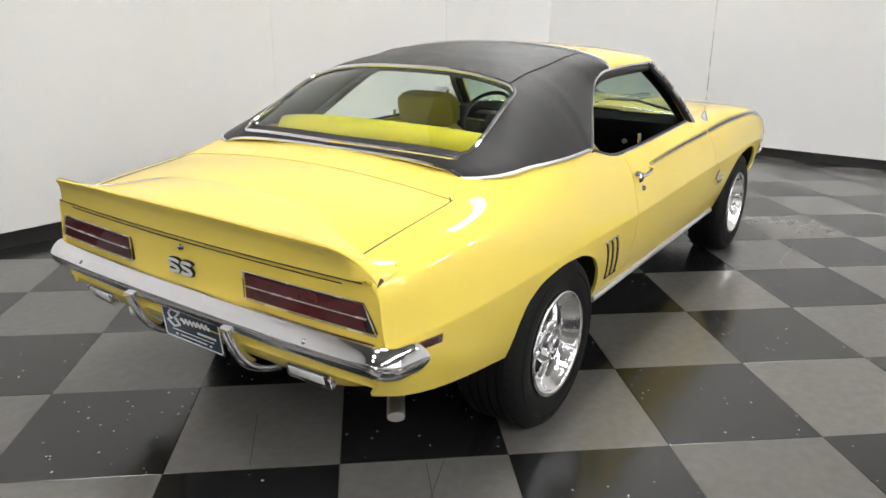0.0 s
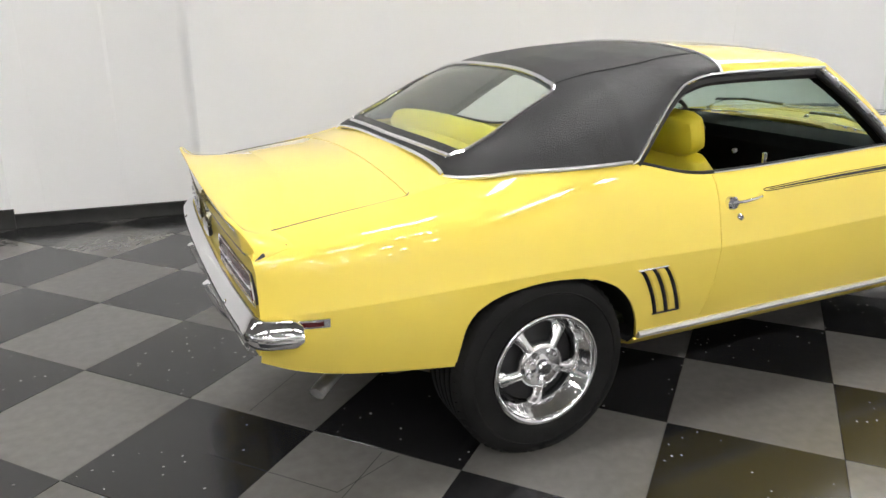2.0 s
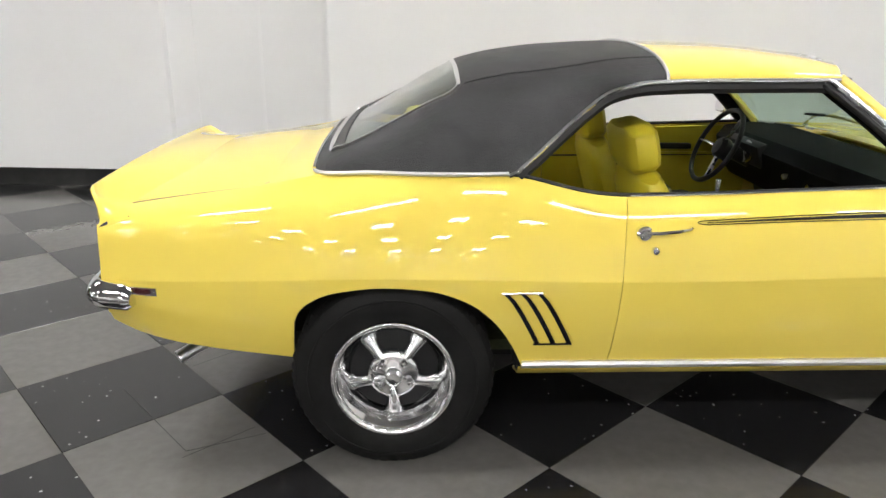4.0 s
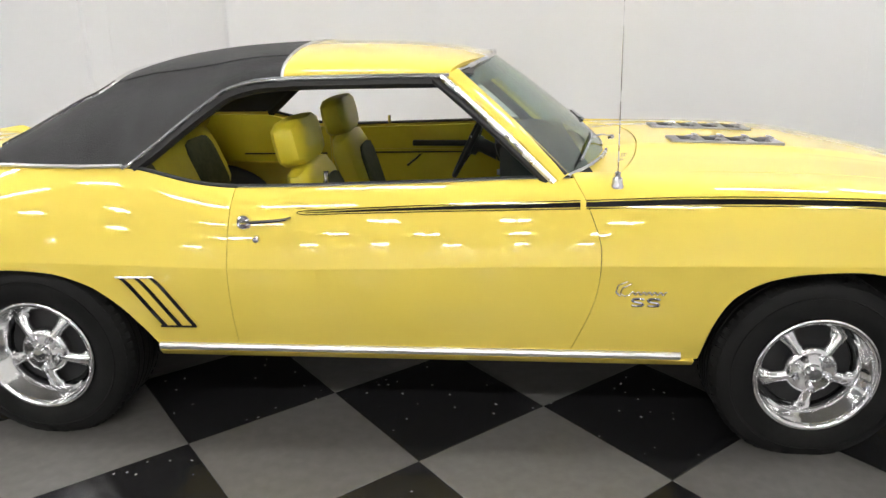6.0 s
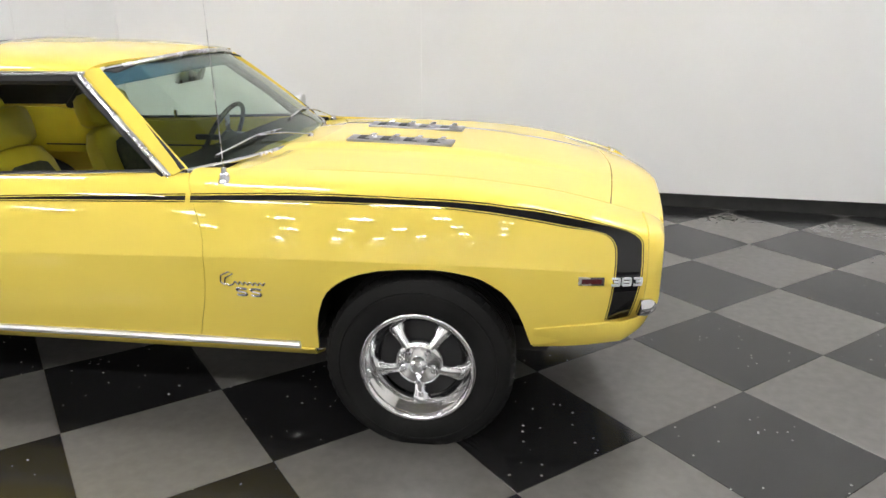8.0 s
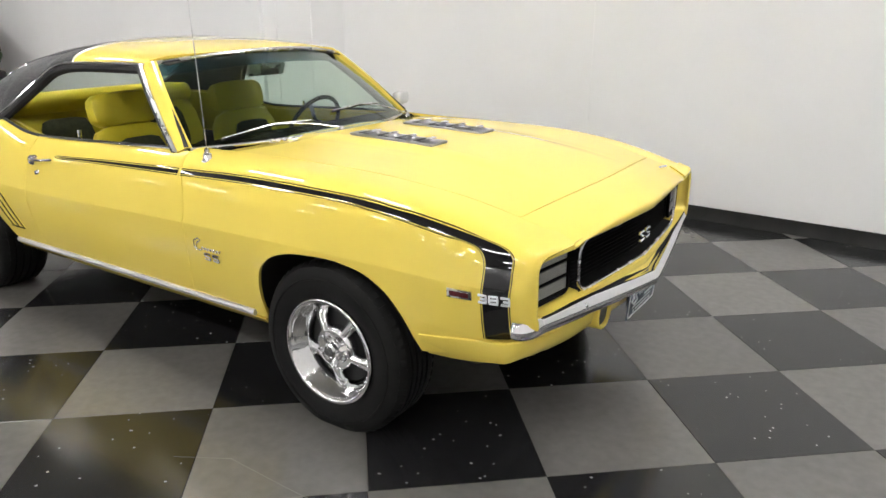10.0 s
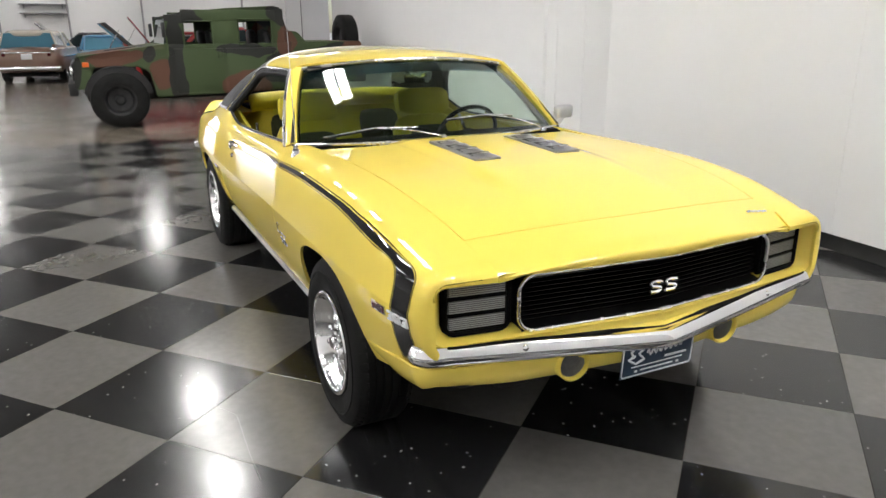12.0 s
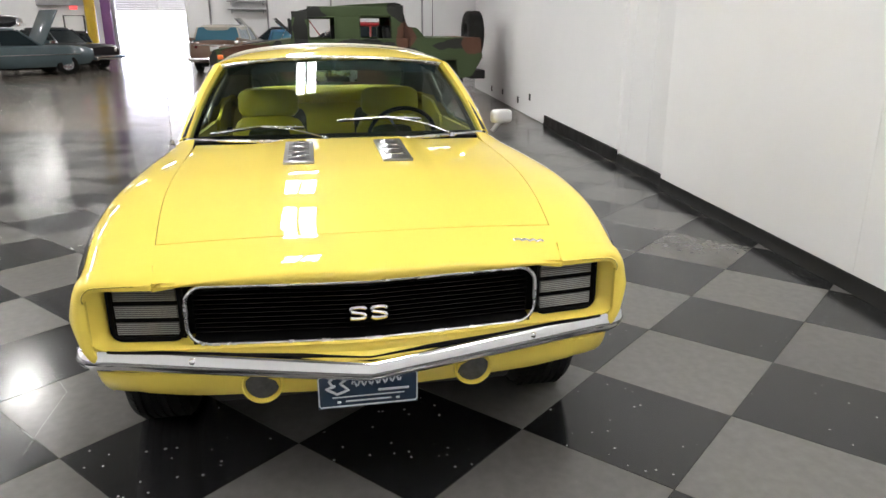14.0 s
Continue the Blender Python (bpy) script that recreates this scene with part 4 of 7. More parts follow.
def spline(points, t):
    """A smooth line through the points, t counted in points."""
    n = len(points)
    i = min(n - 2, int(t))
    f = t - i
    p = [points[max(0, min(n - 1, i + k))] for k in (-1, 0, 1, 2)]
    return tuple(0.5 * (2 * b + (c - a) * f + (2 * a - 5 * b + 4 * c - d) * f * f + (3 * b - a - 3 * c + d) * f ** 3) for a, b, c, d in zip(*p))


def stripe_strip(t0, t1, off0, off1, out=0.0014):
    """Between two offsets: 0 the inner edge of the band, 1 the outer, metres beyond that outside."""
    rows = []
    for t in steps(t0, t1, int((t1 - t0) * 10)):
        i, o = spline(INNER, t), spline(OUTER, t)
        d = (o[0] - i[0], o[1] - i[1])
        size = max(1e-6, math.hypot(*d))
        row = []
        for f, m in (off0, ((off0[0] + off1[0]) / 2, (off0[1] + off1[1]) / 2), off1):
            q = (i[0] + d[0] * (f + m / size), i[1] + d[1] * (f + m / size))
            row.append(tuple(on_side(q[0], q[1], out)))
        rows.append(row)
    return sheet(rows, 0.001, True)


def stripes(s):
    turn = (lambda bm: bm) if s < 0 else mirrored
    last = len(OUTER) - 1
    join = 1 + 0.555 / 0.6
    for a, b, owner in ((0.02, join, door_r if s < 0 else door_l), (join + 0.035, last, fender_r if s < 0 else fender_l)):
        part("stripe_band", turn(stripe_strip(a, b, (0, 0), (1, 0))), STRIPE, owner, "black painted stripe")
        part("pin_line", turn(stripe_strip(a, b, (1, 0.0035), (1, 0.0062))), STRIPE, owner)
        part("pin_line", turn(stripe_strip(a, b, (0, -0.0062), (0, -0.0035))), STRIPE, owner)
    part("pin_line", turn(pipe(bmesh.new(), [on_side(-0.352 - 0.034 * math.cos(a), 0.8625 + 0.0062 * math.sin(a), 0.0014) for a in steps(-math.pi / 2, math.pi / 2, 10)], 0.0014, 4)), STRIPE, door_r if s < 0 else door_l)


stripes(-1)
stripes(1)

# gills ahead of the rear wheels
def gills(s):
    turn = (lambda bm: bm) if s < 0 else mirrored
    qua = quarter_r if s < 0 else quarter_l
    for k in range(3):
        x0 = -1.009 + 0.054 * k
        rows = []
        for t in steps(0, 1, 10):
            z = 0.640 - 0.195 * t
            x = x0 + 0.115 * t ** 0.8
            rows.append([tuple(on_side(x + d, z, o)) for d, o in ((-0.006, 0.001), (0.001, 0.004), (0.012, 0.0015))])
        part("gill", turn(sheet(rows, 0.002, True)), STRIPE, qua, "black slanted gill")
        part("gill_edge", turn(pipe(bmesh.new(), [on_side(x0 + 0.019 + 0.115 * t ** 0.8, 0.640 - 0.195 * t, 0.002) for t in steps(0, 1, 10)], 0.0022, 6)), YELLOW, qua)
    for z, a, b, cap in ((0.444, -0.905, -0.775, STRIPE), (0.644, -1.022, -0.888, BRUSHED)):
        part("gill_cap", turn(pipe(bmesh.new(), [on_side(x, z, 0.004) for x in steps(a, b, 6)], 0.0036, 6)), cap, qua)


gills(-1)
gills(1)

# sill trim, under-sill
def sill(s):
    turn = (lambda bm: bm) if s < 0 else mirrored
    bm = bmesh.new()
    loft(bm, [[(x, -w - 0.004 + dy, 0.352 + dz) for dy, dz in ((0.0, -0.016), (-0.010, -0.012), (-0.014, 0.0), (-0.009, 0.011), (0.0, 0.014), (0.012, 0.0))] for x, w in [(x, side(x, v_at(x, 0.352))[0]) for x in steps(-0.935, 0.935, 40)]])
    part("sill_trim", turn(bm), SATIN, car, "bright sill moulding between the wheels")
    part("under_sill", turn(sheet([[(x, -bottom_w(x) + d, 0.336 - h) for x in steps(-0.945, 0.985, 20)] for d, h in ((0.0, 0.0), (0.02, 0.025), (0.12, 0.06))], 0.01)), YELLOW, car)


sill(-1)
sill(1)

# rear: tail panel, lamps, bumper, spoiler
TAIL = -2.355
rows = []
for t in steps(0, 1, 12):
    z = 0.53 + (0.835 - 0.53) * t
    rows.append([(TAIL + 0.012 * math.sin(t * math.pi) - 0.03 * (1 - min(1, abs(y) / 0.8) ** 2) * 1.0 + 0.03, y, z) for y in [k * (side(-2.322, v_at(-2.322, z))[0] - 0.001) for k in steps(-1, 1, 50)]])
tail_panel = part("tail_panel", sheet(rows, 0.012, True), YELLOW, car)


def tail_x(y):
    return TAIL - 0.03 * (1 - (abs(y) / 0.8) ** 2) + 0.03 + 0.006


def tail_lamp(s):
    """A wide red lamp, slanted at its outer end, split by a bright bar."""
    def quad(y0, y1, z0, z1, slant, out, thick):
        return sheet([[(tail_x(y) - out, y, z0 + (z1 - z0) * t) for y in [s * (y0 + (y1 + slant * (1 - t) - y0) * k) for k in steps(0, 1, 12)]] for t in steps(0, 1, 4)], thick, s > 0)
    lamp = part("tail_lamp", quad(0.288, 0.728, 0.694, 0.778, 0.040, 0.004, 0.01), BLACK, car, "wide dark red tail lamp with a bright dividing bar")
    for z0 in (0.700, 0.7385):
        for k in range(2):
            a, b = (0.294, 0.508) if k == 0 else (0.511, 0.724)
            part("lens", quad(a, b, z0, z0 + 0.034, 0.018 if k else 0.0, 0.009, 0.006), RED_LENS, lamp)
    part("dividing_bar", pipe(bmesh.new(), [(tail_x(s * y) - 0.011, s * y, 0.7365) for y in steps(0.292, 0.742, 14)], 0.0028, 6), BRUSHED, lamp)
    frame_pts = [(0.285, 0.691), (0.772, 0.691), (0.731, 0.781), (0.285, 0.781)]
    path = []
    for a, b in zip(frame_pts, frame_pts[1:] + frame_pts[:1]):
        path += [(tail_x(s * (a[0] + (b[0] - a[0]) * k / 8)) - 0.008, s * (a[0] + (b[0] - a[0]) * k / 8), a[1] + (b[1] - a[1]) * k / 8) for k in range(8)]
    part("lamp_frame", pipe(bmesh.new(), path, 0.0021, 6, True), BRUSHED, lamp)


tail_lamp(-1)
tail_lamp(1)
badge_pair((tail_x(0) - 0.012, 0.004, 0.733), 0.048, 0.040, 0.0068, 0.064, "yz", -1, tail_panel, SATIN, BLACK)
part("trunk_lock", lathe(bmesh.new(), [(0.0, -0.008), (0.008, -0.006), (0.011, 0.0), (0.012, 0.01)], 18, "X", (tail_x(0) - 0.004, 0.002, 0.800)), CHROME, tail_panel)


def rear_bumper():
    bm = bmesh.new()
    rings = []
    prof = ((-0.1, -0.5), (0.35, -0.5), (0.66, -0.43), (0.88, -0.29), (0.98, -0.13), (1.0, -0.02), (0.95, 0.08), (0.74, 0.26), (0.46, 0.42), (0.26, 0.49), (0.10, 0.5), (-0.1, 0.44))
    n = 120
    for k in range(n + 1):
        s = k / n * 2 - 1
        a = abs(s)
        bend = max(0.0, (a - 0.80) / 0.20)
        ang = bend * radians(88)
        if bend <= 0:
            y, x = 0.765 * s / 0.80, -2.405 + 0.022 * (a / 0.8) ** 3
        else:
            along = max(0.0, bend - 0.62) / 0.38
            ang = min(1.0, bend / 0.62) * radians(84)
            y = math.copysign(0.765 + 0.088 * math.sin(ang) + 0.012 * along, s)
            x = -2.383 + 0.085 * (1 - math.cos(ang)) + 0.095 * along
        nx, ny = -math.cos(ang), math.copysign(math.sin(ang), s)
        h = 0.098 - 0.010 * bend
        d = 0.052 - 0.016 * bend
        zc = 0.624 - 0.012 * bend
        rings.append([(x - d * nx + nx * d * p, y - d * ny + ny * d * p, zc + q * h * (1 if bend < 0.9 else 1 - 0.4 * ((bend - 0.9) / 0.1) ** 2)) for p, q in prof])
    loft(bm, rings)
    return bm


bumper_r = part("rear_bumper", rear_bumper(), CHROME, car, "chrome rear bumper wrapping round the corners")
for y in (-0.56, 0.56):
    bm = bmesh.new()
    bmesh.ops.create_uvsphere(bm, u_segments=14, v_segments=8, radius=0.009, matrix=pose(-2.386, y, 0.638))
    part("bumper_bolt", bm, CHROME, bumper_r)
for sg in (-1, 1):
    path = [bezier((-2.402, sg * 0.245, 0.60), (-2.365, sg * 0.245, 0.50), (-2.36, sg * 0.245, 0.43), (-2.20, sg * 0.245, 0.392), t) for t in steps(0, 1, 18)]
    part("bumper_guard", pipe(bmesh.new(), path, 0.021, 12), CHROME, bumper_r, "curved chrome bumper guard tube")

rows = []
for t in steps(0, 1, 12):
    row = []
    for k in steps(-1, 1, 80):
        a = abs(k)
        z = 0.615 - (0.160 - 0.065 * min(1.0, max(0.0, (a - 0.62) / 0.3)) ** 2) * t
        w_end = side(-2.322, v_at(-2.322, max(z, 0.49)))[0] + 0.002
        ang = max(0.0, (a - 0.86) / 0.14) * math.pi / 2
        y = math.copysign((w_end - 0.05) * min(1.0, a / 0.86) + 0.05 * math.sin(ang), k)
        x = -2.352 + 0.012 * min(1.0, a / 0.86) ** 2 + 0.022 * (1 - math.cos(ang)) + 0.012 * t + 0.05 * t ** 3
        row.append((x, y, z))
    rows.append(row)
part("rear_valance", sheet(rows, 0.01), YELLOW, car)
for s in (-1, 1):
    bm = box(bmesh.new(), (0.03, 0.17, 0.052), (-2.338, s * 0.530, 0.505), (0, -16, s * -3), bevel=0.008)
    lamp = part("reverse_lamp", bm, CHROME, car, "clear reversing lamp in a chrome frame")
    part("lens", box(bmesh.new(), (0.012, 0.135, 0.03), (-2.351, s * 0.528, 0.509), (0, -16, s * -3), bevel=0.004), CLEAR_LENS, lamp)
    bm = bmesh.new()
    pipe(bm, [(-1.80, s * 0.50, 0.385), (-1.95, s * 0.55, 0.378), (-2.03, s * 0.605, 0.362), (-2.09, s * 0.648, 0.344), (-2.145, s * 0.690, 0.322)], 0.028, 14, flat=0.8)
    part("exhaust_tip", bm, SATIN, car, "chrome turned-down exhaust tip")
licence_plate(-2.345, 0.03, 0.522, 6, -1, "dark blue dealer plate with white markings under the rear bumper")
part("plate_bracket", box(bmesh.new(), (0.03, 0.2, 0.1), (-2.335, 0.0, 0.53), bevel=0.004), BLACK, car)

# trunk lid, panel before the glass, spoiler
trunk_crown = line_of([(-2.34, 0.052), (-2.2, 0.062), (-2.0, 0.062), (-1.85, 0.050), (-1.78, 0.040), (-1.6, 0.036)], 0.03)


def trunk_z(x, y):
    return top_z(x) + trunk_crown(x) * (1 - min(1, abs(y) / 0.666) ** 2) - 0.002


rows = []
for t in steps(0, 1, 26):
    x = -2.335 + (-1.80 + 2.335) * t
    wmax = 0.6605 - (0.06 * max(0.0, (x + 1.86) / 0.06) ** 2.2 if x > 0 else 0.0)
    rows.append([(x - 0.0 + 0.015 * (1 - k * k) * (t ** 3), k * wmax, trunk_z(x, k * wmax)) for k in steps(-1, 1, 36)])
trunk = part("trunk_lid", sheet(rows, 0.012, True), YELLOW, car)
rows = []
for t in steps(0, 1, 12):
    x = -1.7992 + (-1.622 + 1.7992) * t
    w = crown_w(x) - 0.001
    rows.append([(x + 0.015 * (1 - k * k) * (1 - t) ** 2 - 0.012 * (1 - k * k) * t, k * w, crown_z(x) + (trunk_crown(x) + 0.006 * t) * (1 - k * k) - 0.002) for k in steps(-1, 1, 40)])
part("tulip_panel", sheet(rows, 0.012, True), YELLOW, car)

def top_at(x, w):
    """Height of the rear deck and quarter at x, w from the centre."""
    if w <= top_w(x):
        return trunk_z(x, w)
    lo, hi = 0.6, 1.0
    for _ in range(26):
        mid = (lo + hi) / 2
        if side(x, mid)[0] > w:
            lo = mid
        else:
            hi = mid
    return side(x, lo)[1]


def spoiler_depth(a):
    """How far the spoiler reaches over the deck at half width a, before its ends turn down."""
    taper = min(1.0, max(0.0, (a - 0.30) / 0.38))
    return 0.225 - 0.125 * taper * taper * (3 - 2 * taper)


def spoiler():
    """A ducktail: a lip across the tail whose ends run down into the quarters."""
    rings = []
    for s in steps(-1, 1, 80):
        y = 0.772 * s
        a = abs(y)
        fall = max(0.0, (a - 0.655) / 0.117)
        ease = fall * fall * (3 - 2 * fall)
        deep = spoiler_depth(a) + 0.03 * ease
        lip = -2.392 + 0.060 * ease + 0.02 * (a / 0.8) ** 2
        top = 0.940 + 0.010 * (1 - min(1.0, a / 0.7) ** 2)
        h = top + (top_at(-2.322, a) + 0.011 - top) * ease
        base = min(0.842, h - 0.01)
        front_z = top_at(-2.34 + deep, a) + 0.002
        back = max(lip + 0.004, tail_x(y) - 0.016)
        rings.append([(back, y, base), (back - 0.002, y, base + (h - base) * 0.25), (lip + (back - lip) * 0.72, y, base + (h - base) * 0.55), (lip + (back - lip) * 0.36, y, base + (h - base) * 0.78), (lip + 0.003, y, h - 0.014 * (1 - ease)), (lip, y, h - 0.005 * (1 - ease)), (lip + 0.004, y, h), (lip + 0.012, y, h - 0.0005),
                      (lip + deep * 0.25, y, h - (h - front_z) * 0.42), (lip + deep * 0.55, y, h - (h - front_z) * 0.8), (lip + deep * 0.85, y, front_z + (h - front_z) * 0.03), (-2.34 + deep, y, front_z - 0.002), (-2.34 + deep, y, front_z - 0.02), (back + 0.02, y, base - 0.004)])
    bm = bmesh.new()
    loft(bm, rings)
    return bm


tail_spoiler = part("spoiler", spoiler(), YELLOW, car, "yellow ducktail rear spoiler")


def spoiler_gap():
    """The shadow crease under a spoiler end, laid on the quarter as a black strip, widest in its middle."""
    rows = []
    for t in steps(0, 1, 16):
        x, z = -2.318 + 0.098 * t, 0.836 + 0.034 * t - 0.006 * (2 * t - 1) ** 2
        half = 0.0065 * math.sin(math.pi * (0.08 + 0.9 * t))
        rows.append([on_side(x, z + half, 0.006), on_side(x, z, 0.0045), on_side(x, z - half, 0.0025)])
    return sheet(rows, 0.0015)


both_sides("spoiler_gap", spoiler_gap, BLACK, tail_spoiler)
part("tail_seam", pipe(bmesh.new(), [(tail_x(y) - 0.0155, y, 0.8405) for y in steps(-0.735, 0.735, 30)], 0.0022, 6), BLACK, tail_panel)
# black bead laid along each lid gap to stand in for its shade
for sg in (-1, 1):
    part("trunk_seal", pipe(bmesh.new(), [(x, sg * 0.6635, trunk_z(x, 0.6635) + 0.0002) for x in steps(-2.255, -1.82, 26)] + [(-1.803, sg * 0.659, trunk_z(-1.803, 0.659) - 0.001), (-1.792, sg * 0.649, trunk_z(-1.792, 0.649) + 0.0005), (-1.786, sg * 0.633, trunk_z(-1.786, 0.633) - 0.001)], 0.0030, 6), BLACK, car)
part("tail_seam", pipe(bmesh.new(), [(tail_x(y) - 0.0045, y, 0.822) for y in steps(-0.66, 0.66, 30)], 0.002, 6), BLACK, tail_panel)

# ---- roof, glass and cabin of the coupe ----
roof_line_w = curve_of([(-1.645, 0.60), (-1.62, 0.66), (-1.57, 0.715), (-1.48, 0.76), (-1.3, 0.783), (-1.0, 0.786), (-0.94, 0.760), (-0.828, 0.705), (-0.728, 0.660), (-0.649, 0.638), (-0.515, 0.628), (-0.3, 0.625), (0.12, 0.622), (0.3, 0.60)])
roof_edge_z = curve_of([(-1.645, 0.980), (-1.57, 0.994), (-1.4, 1.005), (-1.0, 1.008), (-0.94, 1.045), (-0.828, 1.135), (-0.728, 1.212), (-0.649, 1.262), (-0.515, 1.290), (-0.3, 1.298), (0.12, 1.302), (0.3, 1.29)])
roof_mid_z = curve_of([(-1.72, 0.998), (-1.62, 1.035), (-1.5, 1.10), (-1.35, 1.195), (-1.22, 1.275), (-1.1, 1.325), (-0.95, 1.36), (-0.75, 1.385), (-0.45, 1.398), (-0.15, 1.395), (0.08, 1.378), (0.26, 1.345)])
glass_w = curve_of([(-1.56, 0.54), (-1.55, 0.56), (-1.5, 0.565), (-1.3, 0.552), (-1.19, 0.54), (-1.165, 0.525), (-1.15, 0.50)])
SEAM_X = -0.462


def roof_edge_w(x):
    """Half width at the foot of the roof: on the quarter panels it lies on their skin."""
    k = min(1.0, max(0.0, (x + 1.60) / 0.15)) * min(1.0, max(0.0, (-0.97 - x) / 0.05))
    if k <= 0:
        return roof_line_w(x)
    return roof_line_w(x) * (1 - k) + k * (side(x, v_at(x, roof_edge_z(x)))[0] + 0.002)


def roof_point(x, s):
    """The roof's skin: s 0 on the edge over the side window or the quarter, 1 on the centre line."""
    we, ze, zm = roof_edge_w(x), roof_edge_z(x), roof_mid_z(x)
    rise = zm - ze
    shoulder = min(1.0, max(0.0, (x + 1.7) / 0.5))
    tall = min(1.0, max(0.0, (1.26 - ze) / 0.25))
    p1 = (we - 0.010 - 0.115 * tall * shoulder, ze + rise * (0.50 + 0.34 * tall))
    p2 = (we * (0.66 - 0.10 * tall), zm + 0.004 * tall)
    w, z = bezier((we, ze), p1, p2, (0.0, zm), s)
    return w, z


def roof_s(x, w):
    lo, hi = 0.0, 1.0
    for _ in range(26):
        mid = (lo + hi) / 2
        if roof_point(x, mid)[0] > w:
            lo = mid
        else:
            hi = mid
    return lo


def roof_front_x(w):
    """Upper edge of the windscreen in plan."""
    return 0.262 - 0.14 * (w / 0.62) ** 2.2


def roof_rows(xs, s0, s1, n=16):
    """A grid from the right edge over the middle to the left edge."""
    rows = []
    for x in xs:
        half = [roof_point(x, s0(x) + (s1(x) - s0(x)) * k) for k in steps(0, 1, n)]
        rows.append([(x, -w, z) for w, z in half] + [(x, w, z) for w, z in reversed(half[:-1])])
    return rows


# painted front part, ending at the windscreen
rows = []
for t in steps(0, 1, 20):
    row = []
    for k in steps(-1, 1, 40):
        s = 1 - abs(k)
        x = SEAM_X + 0.003
        for _ in range(3):
            w = roof_point(x, s)[0]
            x = SEAM_X + 0.003 + (roof_front_x(w) - SEAM_X - 0.003) * t
        w, z = roof_point(x, s)
        row.append((x, math.copysign(w, k), z))
    rows.append(row)
roof = part("roof_panel", sheet(rows, 0.012, True), YELLOW, car, "yellow painted front part of the roof")

# vinyl rear part
vinyl_xs = [-1.15 + (SEAM_X + 1.15) * t for t in steps(0, 1, 30)]
bm = sheet(roof_rows(vinyl_xs, lambda x: 0.0, lambda x: 1.0, 22), 0.014, True)
vinyl = part("vinyl_roof", bm, VINYL, car, "black grained vinyl roof covering")
for s in (-1, 1):
    rows = []
    for x in [-1.592 + (1.592 - 1.15) * t for t in steps(0, 1, 26)]:
        stop = roof_s(x, glass_w(x))
        rows.append([(x, s * w, z) for w, z in [roof_point(x, stop * k) for k in steps(0, 1, 18)]])
    part("vinyl_sail", sheet(rows, 0.014, s < 0), VINYL, vinyl)


def glass_low(w):
    """Lower edge of the back glass in plan."""
    return -1.592 - 0.018 * max(0.0, 1 - (w / 0.545) ** 2) ** 0.8


rows = []
for t in steps(0, 1, 8):
    row = []
    for k in steps(-1, 1, 48):
        x = -1.58
        for _ in range(4):
            w = abs(k) * roof_edge_w(x)
            x = -1.645 + (glass_low(w) + 1.69) * t
        row.append((x, k * roof_edge_w(x), roof_point(x, roof_s(x, abs(k) * roof_edge_w(x)))[1]))
    rows.append(row)
part("vinyl_strip", sheet(rows, 0.014, True), VINYL, vinyl)
for s in (-1, 1):
    part("vinyl_seam", pipe(bmesh.new(), [(x, s * 0.49, roof_point(x, roof_s(x, 0.49))[1] + 0.001) for x in steps(-1.13, SEAM_X, 24)], 0.0028, 6), VINYL, vinyl)

# bright trims
part("roof_seam_trim", pipe(bmesh.new(), [(SEAM_X, sg * roof_point(SEAM_X, s)[0], roof_point(SEAM_X, s)[1] + 0.002) for sg, ss in ((-1, steps(0, 1, 20)), (1, list(reversed(steps(0, 0.95, 19))))) for s in ss], 0.006, 6), SATIN, car)
for s in (-1, 1):
    part("vinyl_base_trim", pipe(bmesh.new(), [(x, s * (roof_edge_w(x) + 0.005), roof_edge_z(x) + 0.003) for x in steps(-1.645, -1.0, 34)], 0.0075, 6), SATIN, car)
    part("window_trim", pipe(bmesh.new(), [(x, s * (roof_edge_w(x) + 0.005), roof_edge_z(x) - 0.004) for x in steps(-1.0, 0.12, 44)], 0.0072, 8), CHROME, car, "bright trim over the side window")
    part("window_header", pipe(bmesh.new(), [(x, s * (roof_edge_w(x) - 0.012), roof_edge_z(x) - 0.027) for x in steps(-0.97, 0.10, 40)], 0.022, 8), BLACK, car)
part("deck_trim", pipe(bmesh.new(), [(-1.645, y, roof_point(-1.645, roof_s(-1.645, abs(y)))[1] + 0.002) for y in steps(-0.595, 0.595, 30)], 0.0075, 6), CHROME, car)


